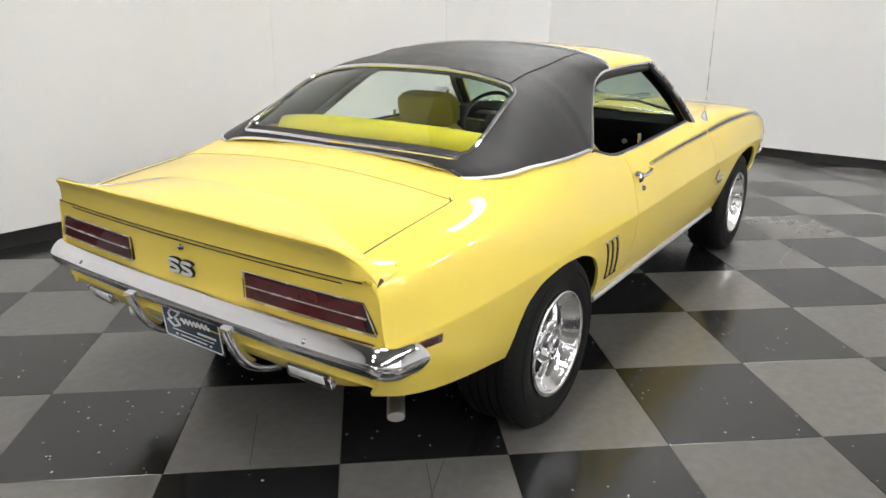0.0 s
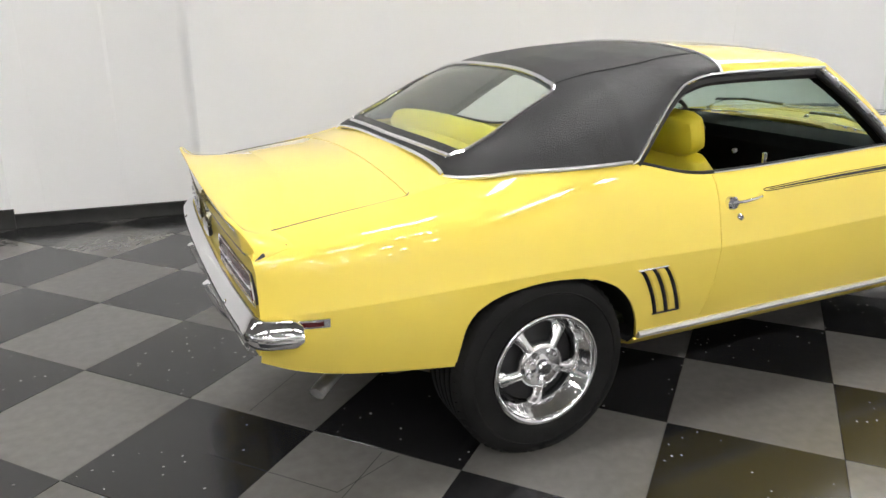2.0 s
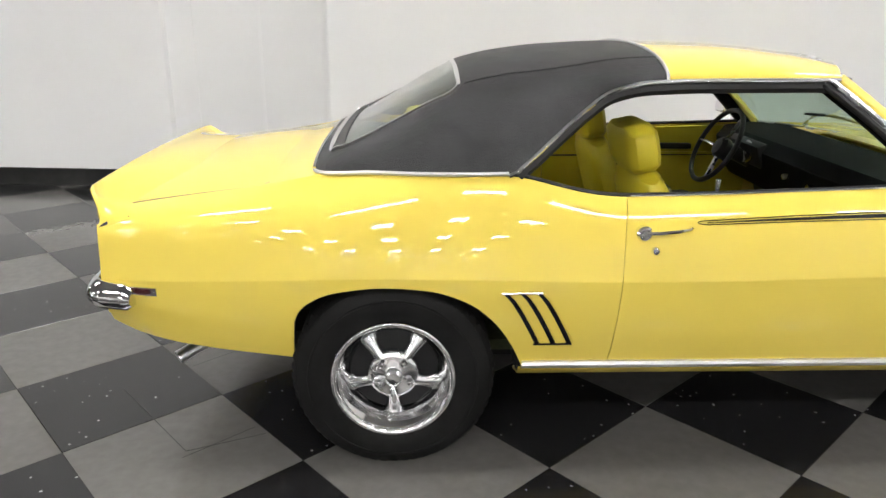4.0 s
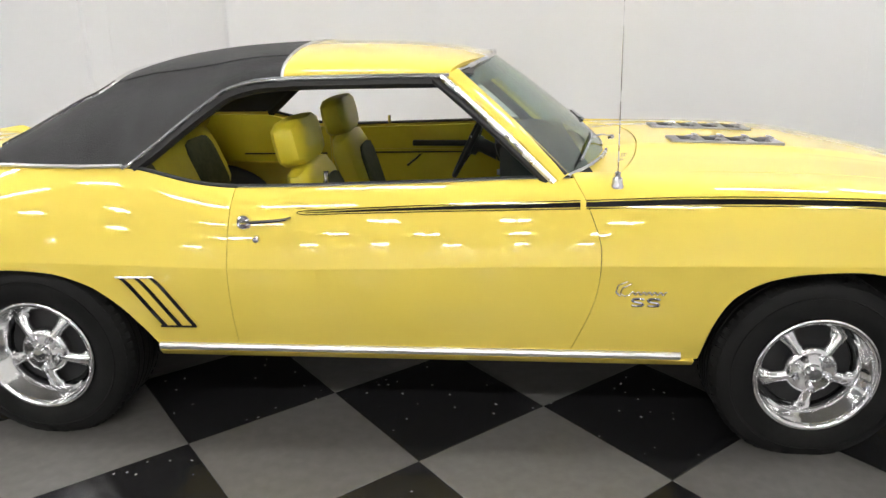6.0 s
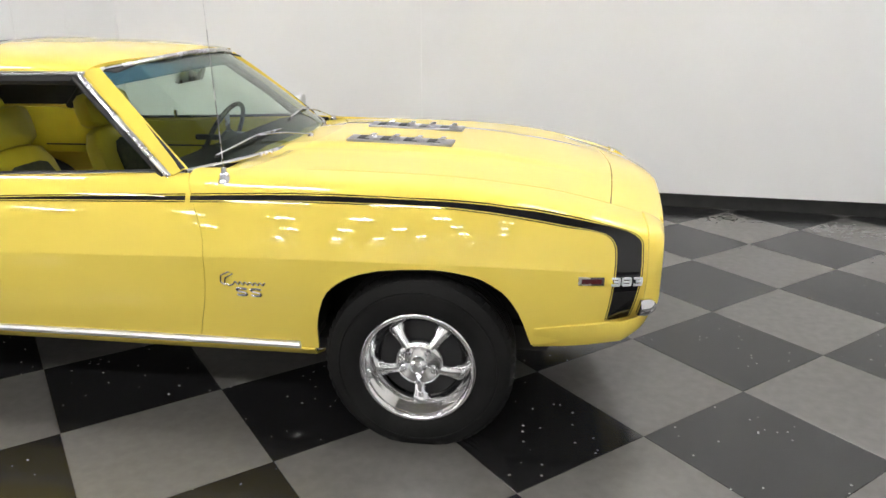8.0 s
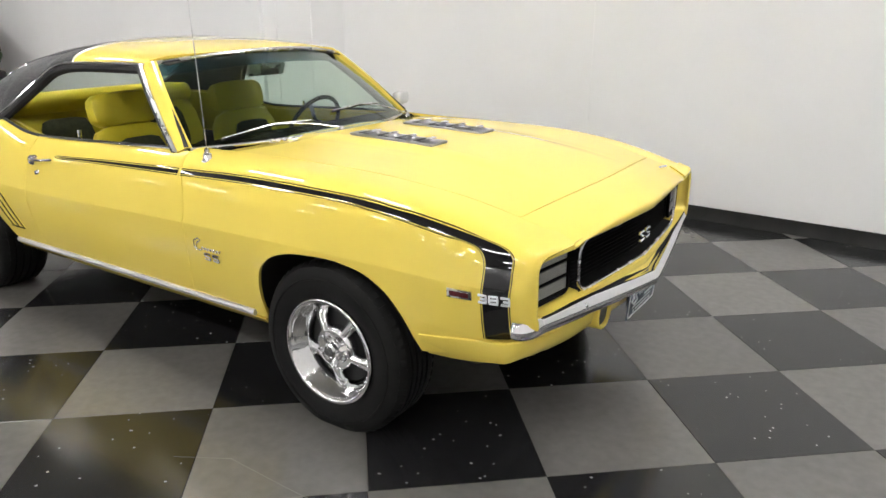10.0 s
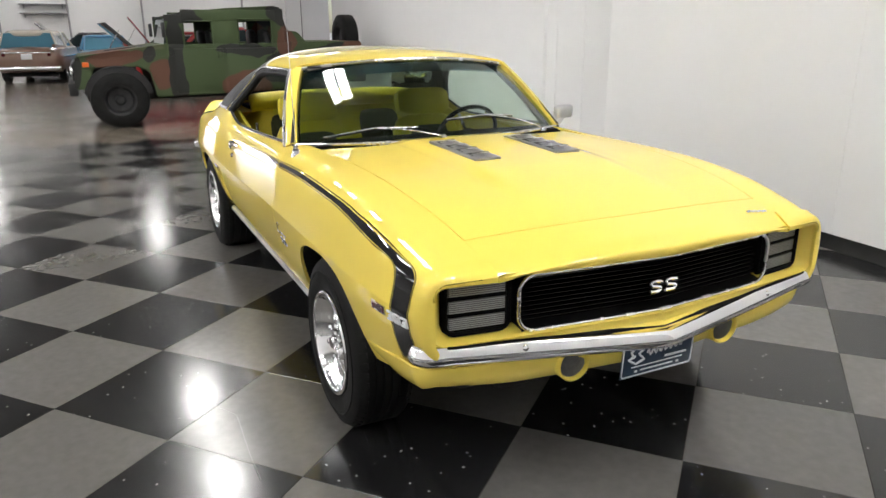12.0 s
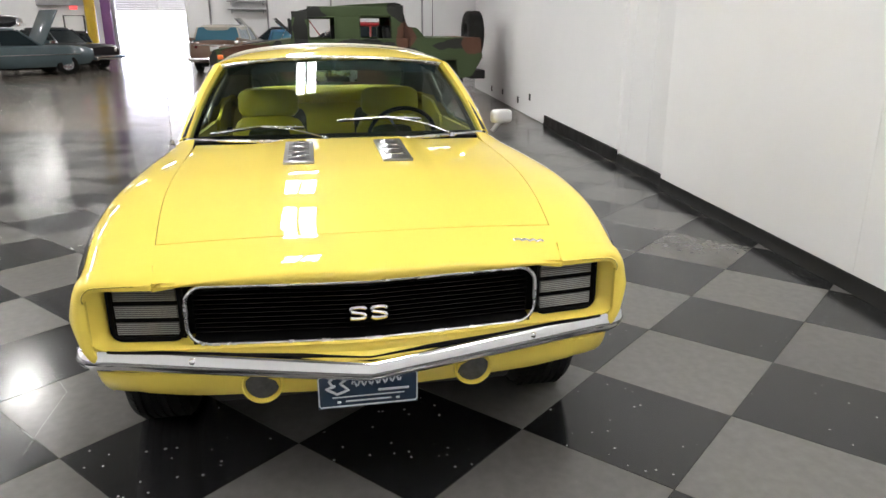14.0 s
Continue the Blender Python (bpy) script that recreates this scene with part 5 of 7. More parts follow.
# side pillars of the windscreen
def pillar(s):
    bm = bmesh.new()
    rings = []
    for t in steps(0, 1, 14):
        x = 0.495 + (0.115 - 0.495) * t
        w = 0.765 + (0.622 - 0.765) * t + 0.012 * math.sin(t * math.pi)
        z = 0.965 + (1.302 - 0.965) * t + 0.008 * math.sin(t * math.pi)
        rings.append([(x + dx, s * (w + dw), z + dz) for dx, dw, dz in ((-0.022, 0.006, -0.016), (0.0, 0.008, 0.0), (0.026, -0.012, 0.014), (0.036, -0.035, 0.014), (0.01, -0.05, -0.01), (-0.03, -0.02, -0.024))])
    loft(bm, rings)
    ob = part("windscreen_pillar", bm, YELLOW, car)
    part("pillar_trim", pipe(bmesh.new(), [(0.478 + (0.095 - 0.478) * t, s * (0.772 + (0.630 - 0.772) * t + 0.012 * math.sin(t * math.pi)), 0.957 + (1.293 - 0.957) * t + 0.008 * math.sin(t * math.pi)) for t in steps(0, 1, 14)], 0.0115, 8), BRUSHED, car, "bright trim on the windscreen pillar")
    part("pillar_seal", pipe(bmesh.new(), [(0.455 + (0.068 - 0.455) * t, s * (0.762 + (0.622 - 0.762) * t + 0.012 * math.sin(t * math.pi)), 0.955 + (1.284 - 0.955) * t + 0.008 * math.sin(t * math.pi)) for t in steps(0, 1, 14)], 0.014, 8), BLACK, car)
    part("pillar_lining", pipe(bmesh.new(), [(0.468 + (0.090 - 0.468) * t, s * (0.722 + (0.580 - 0.722) * t + 0.012 * math.sin(t * math.pi)), 0.955 + (1.284 - 0.955) * t + 0.008 * math.sin(t * math.pi)) for t in steps(0, 1, 14)], 0.026, 8), GRILLE_BLACK, car)


pillar(-1)
pillar(1)


# windscreen and back glass
def screen_point(k, t):
    """k -1..1 across, t 0 at the cowl, 1 at the roof."""
    a = abs(k)
    yb, yt = 0.735 * k, 0.588 * k
    xb, xt = 0.735 - 0.225 * a ** 2.2, 0.268 - 0.145 * a ** 2.2
    zb, zt = 0.985 - 0.010 * a * a, 1.343 - 0.045 * a ** 2
    y = yb + (yt - yb) * t
    x = xb + (xt - xb) * t
    z = zb + (zt - zb) * t + 0.012 * math.sin(t * math.pi)
    return Vector((x, y, z))


def pane(name, rows, parent, material, thick=0.004, flip=False):
    return part(name, sheet(rows, thick, flip), material, parent)


windscreen = pane("windscreen", [[screen_point(k, t) for k in steps(-1, 1, 28)] for t in steps(0, 1, 10)], car, SCREEN_GLASS)
frame_path = [screen_point(k, 1) + Vector((0.006, 0, 0.006)) for k in steps(-1, 1, 24)]
part("screen_trim", pipe(bmesh.new(), frame_path, 0.009, 8), BRUSHED, windscreen)
part("screen_trim", pipe(bmesh.new(), [screen_point(k, 0) + Vector((0.012, 0, -0.004)) for k in steps(-1, 1, 24)], 0.008, 8), BRUSHED, windscreen)
for s in (-1, 1):
    part("screen_trim", pipe(bmesh.new(), [screen_point(s, t) + Vector((0.008, s * 0.012, 0.004)) for t in steps(0, 1, 10)], 0.010, 8), BLACK, windscreen)
TINT = shader("blue_shade_band", (0.22, 0.40, 0.62), 0.05, trans=0.95)
ob = part("shade_band", sheet([[screen_point(k * 0.97, t) + Vector((-0.006, 0, -0.006)) for k in steps(-1, 1, 24)] for t in (0.84, 0.92, 0.985)], 0.001), TINT, windscreen)
ob.visible_shadow = False

rows = []
for t in steps(0, 1, 18):
    row = []
    for k in steps(-1, 1, 28):
        x = -1.4
        for _ in range(4):
            w = abs(k) * (glass_w(x) - 0.004)
            x = glass_low(w) + (-1.153 - glass_low(w)) * t
        y = k * (glass_w(x) - 0.004)
        row.append((x, y, roof_point(x, roof_s(x, abs(y)))[1] - 0.004))
    rows.append(row)
back_glass = pane("back_glass", rows, car, GLASS, 0.004, True)
back_glass.visible_shadow = False
outline = [(x, -glass_w(x), roof_point(x, roof_s(x, glass_w(x)))[1]) for x in steps(-1.588, -1.155, 22)]
top_edge = [(-1.150, y, roof_point(-1.150, roof_s(-1.150, abs(y)))[1]) for y in steps(-0.49, 0.49, 16)]
low_edge = [(glass_low(abs(y)), y, roof_point(glass_low(abs(y)), roof_s(glass_low(abs(y)), abs(y)))[1]) for y in steps(0.53, -0.53, 24)]
part("back_glass_trim", pipe(bmesh.new(), [Vector(p) + Vector((0, 0, 0.003)) for p in outline + top_edge + [(x, -y, z) for x, y, z in reversed(outline)] + low_edge], 0.009, 8, True), CHROME, back_glass, "bright trim round the back glass")

part("back_glass_seal", pipe(bmesh.new(), [Vector(p) + Vector((0.006, 0, -0.012)) for p in [(x, y * 0.985, z) for x, y, z in outline + top_edge + [(x, -y, z) for x, y, z in reversed(outline)] + low_edge]], 0.012, 8, True), BLACK, back_glass)

# rear quarter of the side windows stays open; rubber along the sill of both windows
for s in (-1, 1):
    path = [(x, s * (belt_w(x) - 0.008), top_z(x) + 0.004) for x in steps(-0.985, 0.53, 44)]
    part("window_seal", pipe(bmesh.new(), path, 0.008, 6), BLACK, car)
    part("belt_trim", pipe(bmesh.new(), [(x, s * (belt_w(x) + 0.002), top_z(x) + 0.003) for x in steps(-0.60, 0.53, 26)], 0.0045, 6), CHROME, car)
    dr = door_r if s < 0 else door_l
    part("lock_knob", rod(bmesh.new(), (-0.30, s * 0.74, 0.94), (-0.30, s * 0.74, 0.985), 0.008, 0.010), CHROME, dr)


# door furniture
def door_furniture(s):
    dr = door_r if s < 0 else door_l
    m = lambda v: Vector((v.x, s * abs(v.y), v.z))
    p = on_side(-0.565, 0.832, 0.012)
    bm = lathe(bmesh.new(), [(0.0, -0.012), (0.02, -0.011), (0.026, -0.004), (0.026, 0.016)], 20, "Y", (p.x, -abs(p.y), p.z))
    pipe(bm, [on_side(x, z, o) for x, z, o in ((-0.585, 0.834, 0.006), (-0.565, 0.836, 0.022), (-0.52, 0.838, 0.026), (-0.46, 0.842, 0.024), (-0.425, 0.845, 0.018), (-0.41, 0.846, 0.002))], 0.010, 8, flat=0.7)
    part("door_handle", bm if s < 0 else mirrored(bm), CHROME, dr, "chrome door handle")
    p = on_side(-0.525, 0.775, 0.002)
    bm = lathe(bmesh.new(), [(0.0, -0.008), (0.010, -0.007), (0.014, 0.0), (0.015, 0.008)], 16, "Y", (p.x, -abs(p.y), p.z))
    part("door_lock", bm if s < 0 else mirrored(bm), CHROME, dr)
    # inner trim
    rows = [[(x, -(0.725 + 0.02 * (1 - t)), 0.42 + (top_z(x) - 0.015 - 0.42) * t) for x in steps(-0.62, 0.5, 14)] for t in steps(0, 1, 6)]
    bm = sheet(rows, 0.02, True)
    box(bm, (0.9, 0.012, 0.012), (-0.06, -0.715, 0.80))
    panel = part("door_trim", bm if s < 0 else mirrored(bm), YELLOW_TRIM, dr, "yellow vinyl inner door trim")
    bm = box(bmesh.new(), (0.34, 0.035, 0.03), (0.0, -0.70, 0.84), bevel=0.008)
    part("door_pull", bm if s < 0 else mirrored(bm), BLACK, panel)
    bm = pipe(bmesh.new(), [(-0.20, -0.70, 0.72), (-0.20, -0.685, 0.72), (-0.15, -0.685, 0.76), (-0.12, -0.67, 0.79)], 0.008, 8)
    part("window_crank", bm if s < 0 else mirrored(bm), CHROME, panel)
    foot = lambda x: 0.73 if x < -0.86 else 0.42
    rows = [[(x, -(0.725 - 0.02 * t), foot(x) + (top_z(x) - 0.012 - foot(x)) * t) for x in steps(-1.45, -0.63, 28)] for t in steps(0, 1, 6)]
    bm = sheet(rows, 0.02, True)
    part("rear_side_trim", bm if s < 0 else mirrored(bm), YELLOW_TRIM, car, "yellow vinyl rear side trim")
    bm = pipe(bmesh.new(), [(-0.77, -0.715, 0.815), (-0.77, -0.68, 0.815), (-0.735, -0.675, 0.835), (-0.715, -0.672, 0.850)], 0.009, 8)
    crank = part("window_crank", bm if s < 0 else mirrored(bm), CHROME, car)
    bm = rod(bmesh.new(), (-0.712, -0.672, 0.852), (-0.712, -0.640, 0.852), 0.013)
    part("crank_knob", bm if s < 0 else mirrored(bm), BLACK, crank)
    for owner, a, b in ((panel, -0.60, 0.46), (car, -1.12, -0.65)):
        bm = pipe(bmesh.new(), [(x, -0.728 if owner is panel else -0.712, 0.775 + 0.012 * (x + 1)) for x in steps(a, b, 10)], 0.0045, 6)
        part("trim_seam", bm if s < 0 else mirrored(bm), BLACK, owner)


door_furniture(-1)
door_furniture(1)

# door mirror on the driver's side
bm = bmesh.new()
pillow(bm, (0.05, 0.115, 0.075), (0.40, 0.868, 1.035), (0, 0, 6), 5.0)
pipe(bm, [(0.405, 0.82, 0.955), (0.41, 0.84, 0.985), (0.405, 0.862, 1.005)], 0.013, 8)
mirror_out = part("door_mirror", bm, SATIN, car, "chrome door mirror with rounded corners")
part("mirror_glass", pillow(bmesh.new(), (0.008, 0.10, 0.062), (0.375, 0.866, 1.035), (0, 0, 6), 6.0), CHROME, mirror_out)

# antenna, wipers
bm = lathe(bmesh.new(), [(0.0, 0.05), (0.010, 0.045), (0.011, 0.03), (0.017, 0.024), (0.019, 0.006), (0.024, 0.0), (0.025, -0.006)], 16, "Z", (0.685, -0.775, 0.949))
rod(bm, (0.685, -0.775, 0.99), (0.66, -0.775, 1.92), 0.0018, 0.0010, 6)
part("antenna", bm, BRUSHED, car, "thin chrome whip antenna")
WIPERS = (((0.770, -0.075, 1.000), (0.705, -0.22, 1.034), (0.648, -0.382, 1.044), (0.672, -0.17, 1.038), (0.585, -0.615, 1.006)),
          ((0.690, 0.545, 0.990), (0.645, 0.41, 1.048), (0.634, 0.22, 1.074), (0.605, 0.405, 1.060), (0.660, -0.01, 1.066)))
for base, bend, hold, one, two in WIPERS:
    bm = pipe(bmesh.new(), [bezier(base, bend, bend, hold, t) for t in steps(0, 1, 10)], 0.0055, 8, flat=0.6)
    lathe(bm, [(0.0, 0.022), (0.012, 0.018), (0.016, 0.0)], 12, "Z", (base[0], base[1], base[2] - 0.012))
    arm = part("wiper", bm, BRUSHED, car, "chrome windscreen wiper at rest")
    part("blade_holder", pipe(bmesh.new(), [one, hold, two], 0.0042, 6), BRUSHED, arm)
    part("blade", pipe(bmesh.new(), [tuple(c + d for c, d in zip(p, (-0.006, 0, -0.007))) for p in (one, hold, two)], 0.0045, 6), BLACK, arm)

# ---- cabin ----
bm = box(bmesh.new(), (2.4, 1.36, 0.04), (-0.45, 0, 0.36))
box(bm, (0.06, 1.40, 0.45), (0.58, 0, 0.60), (0, -12, 0))
box(bm, (2.0, 0.26, 0.16), (-0.3, 0, 0.42), bevel=0.04)
part("cabin_floor", bm, INSERT, car)
part("under_tray", box(bmesh.new(), (3.7, 1.1, 0.12), (0, 0, 0.30), bevel=0.03), UNDER, car)
part("floor_pan", box(bmesh.new(), (1.9, 1.56, 0.03), (0, 0, 0.318), bevel=0.01), UNDER, car)
part("engine_bay_tray", box(bmesh.new(), (1.4, 1.0, 0.35), (1.35, 0, 0.50), bevel=0.03), UNDER, car)
part("trunk_tray", box(bmesh.new(), (0.6, 1.05, 0.36), (-1.82, 0, 0.60), bevel=0.03), UNDER, car)
part("radiator_panel", box(bmesh.new(), (0.03, 1.45, 0.30), (2.09, 0, 0.66)), UNDER, car)
# dash
bm = bmesh.new()
loft(bm, [[(0.50 + dx, y, z) for dx, z in ((-0.18, 0.80), (-0.20, 0.90), (-0.16, 0.955), (-0.05, 0.972), (0.12, 0.97), (0.12, 0.70), (-0.1, 0.70))] for y in steps(-0.70, 0.70, 12)])
dash = part("dashboard", bm, GRILLE_BLACK, car, "black padded dashboard")
bm = box(bmesh.new(), (0.06, 0.36, 0.12), (0.32, 0.36, 0.88), (0, -20, 0), bevel=0.02)
part("gauge_pod", bm, BLACK, dash)
bm = lathe(bmesh.new(), [(0.0, 0.0), (0.05, 0.002), (0.055, 0.008), (0.058, 0.0)], 24, "X", (0.285, 0.30, 0.885))
part("gauge", bm, BRUSHED, dash)
for y in (-0.25, -0.45, -0.05):
    part("dash_knob", rod(bmesh.new(), (0.32, y, 0.84), (0.29, y, 0.84), 0.013), BRUSHED, dash)
# steering wheel
wheel_at = pose(0.16, 0.36, 0.905, 0, -64, 0)
bm = pipe(bmesh.new(), [wheel_at @ Vector((0.185 * math.cos(a), 0.185 * math.sin(a), 0)) for a in [2 * math.pi * k / 40 for k in range(40)]], 0.012, 10, True)
steering = part("steering_wheel", bm, BLACK, car, "black three-spoke steering wheel")
for a in (90, 210, 330):
    part("spoke", pipe(bmesh.new(), [wheel_at @ Vector((0, 0, -0.03)), wheel_at @ Vector((0.18 * math.cos(radians(a)), 0.18 * math.sin(radians(a)), 0))], 0.012, 8, flat=0.4), BRUSHED, steering)
part("hub", lathe(bmesh.new(), [(0.0, 0.035), (0.04, 0.03), (0.055, 0.01), (0.05, -0.02)], 20, "Z"), BLACK, steering).matrix_basis = wheel_at @ pose(0, 0, -0.03)
part("column", rod(bmesh.new(), (0.19, 0.36, 0.90), (0.5, 0.36, 0.75), 0.035), BLACK, steering)


def seat(y):
    bm = pillow(bmesh.new(), (0.50, 0.50, 0.16), (-0.11, y, 0.55), (0, -6, 0))
    base = part("front_seat", bm, YELLOW_TRIM, car, "yellow vinyl bucket seat with dark cloth inserts")
    part("backrest", pillow(bmesh.new(), (0.13, 0.45, 0.47), (-0.398, y, 0.738), (0, -17, 0), 4.0), YELLOW_TRIM, base)
    part("headrest", pillow(bmesh.new(), (0.125, 0.36, 0.18), (-0.487, y, 1.04), (0, -12, 0), 4.5), YELLOW_TRIM, base)
    part("headrest_post", rod(bmesh.new(), (-0.47, y, 0.95), (-0.495, y, 1.04), 0.008), CHROME, base)
    part("backrest_insert", pillow(bmesh.new(), (0.03, 0.27, 0.34), (-0.322, y, 0.74), (0, -17, 0), 5.0), INSERT, base)
    part("cushion_insert", pillow(bmesh.new(), (0.36, 0.28, 0.03), (-0.09, y, 0.628), (0, -6, 0), 5.0), INSERT, base)


seat(-0.39)
seat(0.36)
bm = pillow(bmesh.new(), (0.46, 1.22, 0.18), (-0.98, 0, 0.56), (0, -6, 0), 5.0)
bench = part("rear_seat", bm, YELLOW_TRIM, car, "yellow vinyl rear bench with dark cloth inserts")
part("backrest", pillow(bmesh.new(), (0.17, 1.26, 0.48), (-1.26, 0, 0.785), (0, -22, 0), 4.0), YELLOW_TRIM, bench)
part("top_roll", pipe(bmesh.new(), [(-1.275 - 0.03 * (abs(y) / 0.55) ** 2, y, 1.022 - 0.02 * (abs(y) / 0.58) ** 4) for y in steps(-0.58, 0.58, 24)], 0.066, 16), YELLOW_TRIM, bench, "padded yellow top roll of the bench")
for y in (-0.32, 0.32):
    part("backrest_insert", pillow(bmesh.new(), (0.03, 0.30, 0.30), (-1.170, y, 0.79), (0, -22, 0), 5.0), INSERT, bench)
part("parcel_shelf", box(bmesh.new(), (0.26, 1.16, 0.02), (-1.48, 0, 0.972)), BLACK, car)
part("headliner", sheet([[(x, y, roof_point(x, roof_s(x, abs(y)))[1] - 0.03) for y in steps(-0.56, 0.56, 16)] for x in steps(-1.13, 0.2, 12)], 0.006), BLACK, car)
bm = box(bmesh.new(), (0.025, 0.24, 0.065), (0.20, 0.0, 1.245), (0, 18, 0), bevel=0.01)
rod(bm, (0.20, 0, 1.27), (0.22, 0, 1.325), 0.006)
part("rear_view_mirror", bm, BRUSHED, car, "rear-view mirror at the windscreen")

# ---- wheels ----
def wheel(x, s, width, outer, height):
    """Five-spoke polished wheel in a fat black tyre; the outer side faces away from the car."""
    R, rim_r = 0.343, 0.205
    hub = new("wheel")
    hub.parent = car
    hub.matrix_basis = pose(x, s * outer, height, 0, 0, 0 if s < 0 else 180)
    tagged(hub, "polished five-spoke wheel with a black tyre")
    # profile: radius and depth inwards from the outer face
    w = width
    prof = [(rim_r - 0.012, 0.03), (rim_r, 0.012), (rim_r + 0.012, 0.003), (rim_r + 0.05, -0.006), (R - 0.055, -0.004), (R - 0.022, 0.006), (R - 0.008, 0.022), (R - 0.001, 0.042)]
    for k in range(4):
        d = 0.05 + (w - 0.11) * (k + 0.5) / 4
        prof += [(R, d - 0.006), (R - 0.009, d - 0.005), (R - 0.009, d + 0.005), (R, d + 0.006)]
    prof += [(R - 0.001, w - 0.042), (R - 0.008, w - 0.022), (R - 0.04, w - 0.004), (rim_r + 0.02, w), (rim_r - 0.012, w - 0.02)]
    bm = lathe(bmesh.new(), prof, 72, "Y")
    for v in bm.verts:
        if v.co.z < 0.0006 - height:
            v.co.y -= 0.10 * (-height - v.co.z) * (1 if v.co.y < 0.05 else -1 if v.co.y > w - 0.05 else 0)
            v.co.z = 0.0006 - height
    tyre = part("tyre", bm, RUBBER, hub, "wide black tyre", 50)
    bm = bmesh.new()
    for k in range(56):
        m = Matrix.Rotation(-2 * math.pi * k / 56, 4, "Y")
        for d in (0.026, w - 0.026):
            bmesh.ops.create_cube(bm, size=1, matrix=m @ pose(R - 0.0105, d, 0, 0, 0, -35 if d < w / 2 else 35) @ Matrix.Diagonal((0.008, 0.032, 0.022, 1)))
    for v in bm.verts:
        v.co.z = max(v.co.z, 0.0004 - height)
    tagged(part("tread", bm, RUBBER, tyre), kind="stuff")
    part("sidewall_ring", lathe(bmesh.new(), [(R - 0.062, -0.0035), (R - 0.060, -0.0075), (R - 0.056, -0.0075), (R - 0.054, -0.0025)], 64, "Y"), RUBBER, tyre)
    dish = [(rim_r + 0.004, 0.008), (rim_r + 0.006, -0.004), (rim_r, -0.009), (rim_r - 0.010, -0.006), (rim_r - 0.015, 0.002), (rim_r - 0.018, 0.014), (rim_r - 0.026, 0.018), (rim_r - 0.028, 0.034), (rim_r - 0.037, 0.038), (rim_r - 0.039, 0.05), (rim_r - 0.048, 0.056), (rim_r - 0.050, 0.075), (rim_r - 0.03, 0.10), (rim_r - 0.03, w - 0.03)]
    part("rim", lathe(bmesh.new(), dish, 72, "Y"), ALLOY, hub, "polished deep-dish rim", 60)
    for k in range(5):
        m = Matrix.Rotation(-radians(270 + 72 * k), 4, "Y")
        rings = []
        bm = bmesh.new()
        for t in steps(0, 1, 12):
            r = 0.05 + (rim_r - 0.04 - 0.05) * t
            half = 0.029 - 0.006 * math.sin(min(1, t * 1.25) * math.pi) + 0.006 * max(0, t - 0.6) / 0.4
            top = 0.028 + 0.030 * t ** 1.6
            rings.append([m @ Vector((r, y, z)) for y, z in ((top, -half * 0.25), (top, half * 0.25), (top + 0.006, half * 0.7), (top + 0.022, half), (top + 0.035, half * 0.7), (top + 0.035, -half * 0.7), (top + 0.022, -half), (top + 0.006, -half * 0.7))])
        loft(bm, rings)
        part("spoke", bm, ALLOY, hub, "", 60)
    bm = lathe(bmesh.new(), [(0.0, 0.002), (0.022, 0.003), (0.029, 0.009), (0.031, 0.024), (0.036, 0.027), (0.070, 0.029), (0.082, 0.033), (0.088, 0.042), (0.088, 0.066), (0.08, 0.080)], 40, "Y")
    centre = part("hub_cap", bm, ALLOY, hub)
    for k in range(5):
        a = radians(54 + 72 * k)
        bm = lathe(bmesh.new(), [(0.0, 0.004), (0.009, 0.006), (0.0125, 0.012), (0.0135, 0.038)], 6, "Y", (0.060 * math.cos(a), 0, 0.062 * math.sin(a)))
        part("wheel_nut", bm, CHROME, centre)
    part("brake_disc", lathe(bmesh.new(), [(0.06, 0.085), (0.150, 0.085), (0.153, 0.09), (0.153, 0.12), (0.06, 0.12)], 40, "Y"), BLACK, hub)
    bm = lathe(bmesh.new(), [(0.0, 0.125), (rim_r - 0.031, 0.125), (rim_r - 0.031, 0.135)], 40, "Y")
    part("wheel_back", bm, UNDER, hub)
    bm = rod(bmesh.new(), (0.150, 0.055, 0.105), (0.147, 0.028, 0.103), 0.004)
    part("valve", bm, RUBBER, hub)
    return hub


for s in (-1, 1):
    wheel(-1.374, s, 0.27, 0.866, 0.325)
    wheel(1.378, s, 0.23, 0.866, 0.314)
part("rear_axle", rod(bmesh.new(), (-1.385, -0.6, 0.33), (-1.385, 0.6, 0.33), 0.05), UNDER, car)

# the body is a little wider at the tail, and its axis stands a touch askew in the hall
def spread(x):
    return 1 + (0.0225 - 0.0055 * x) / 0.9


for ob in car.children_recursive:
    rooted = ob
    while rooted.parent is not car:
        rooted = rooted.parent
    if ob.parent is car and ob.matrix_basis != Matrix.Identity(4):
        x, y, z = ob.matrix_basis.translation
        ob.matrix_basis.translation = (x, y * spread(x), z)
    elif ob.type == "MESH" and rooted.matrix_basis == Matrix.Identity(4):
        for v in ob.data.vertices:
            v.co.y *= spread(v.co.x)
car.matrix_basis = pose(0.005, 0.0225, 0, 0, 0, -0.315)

# ---- the far hall: parked vehicles and fittings ----
CAMO = shader("camouflage_paint", (0.05, 0.08, 0.03), 0.7)


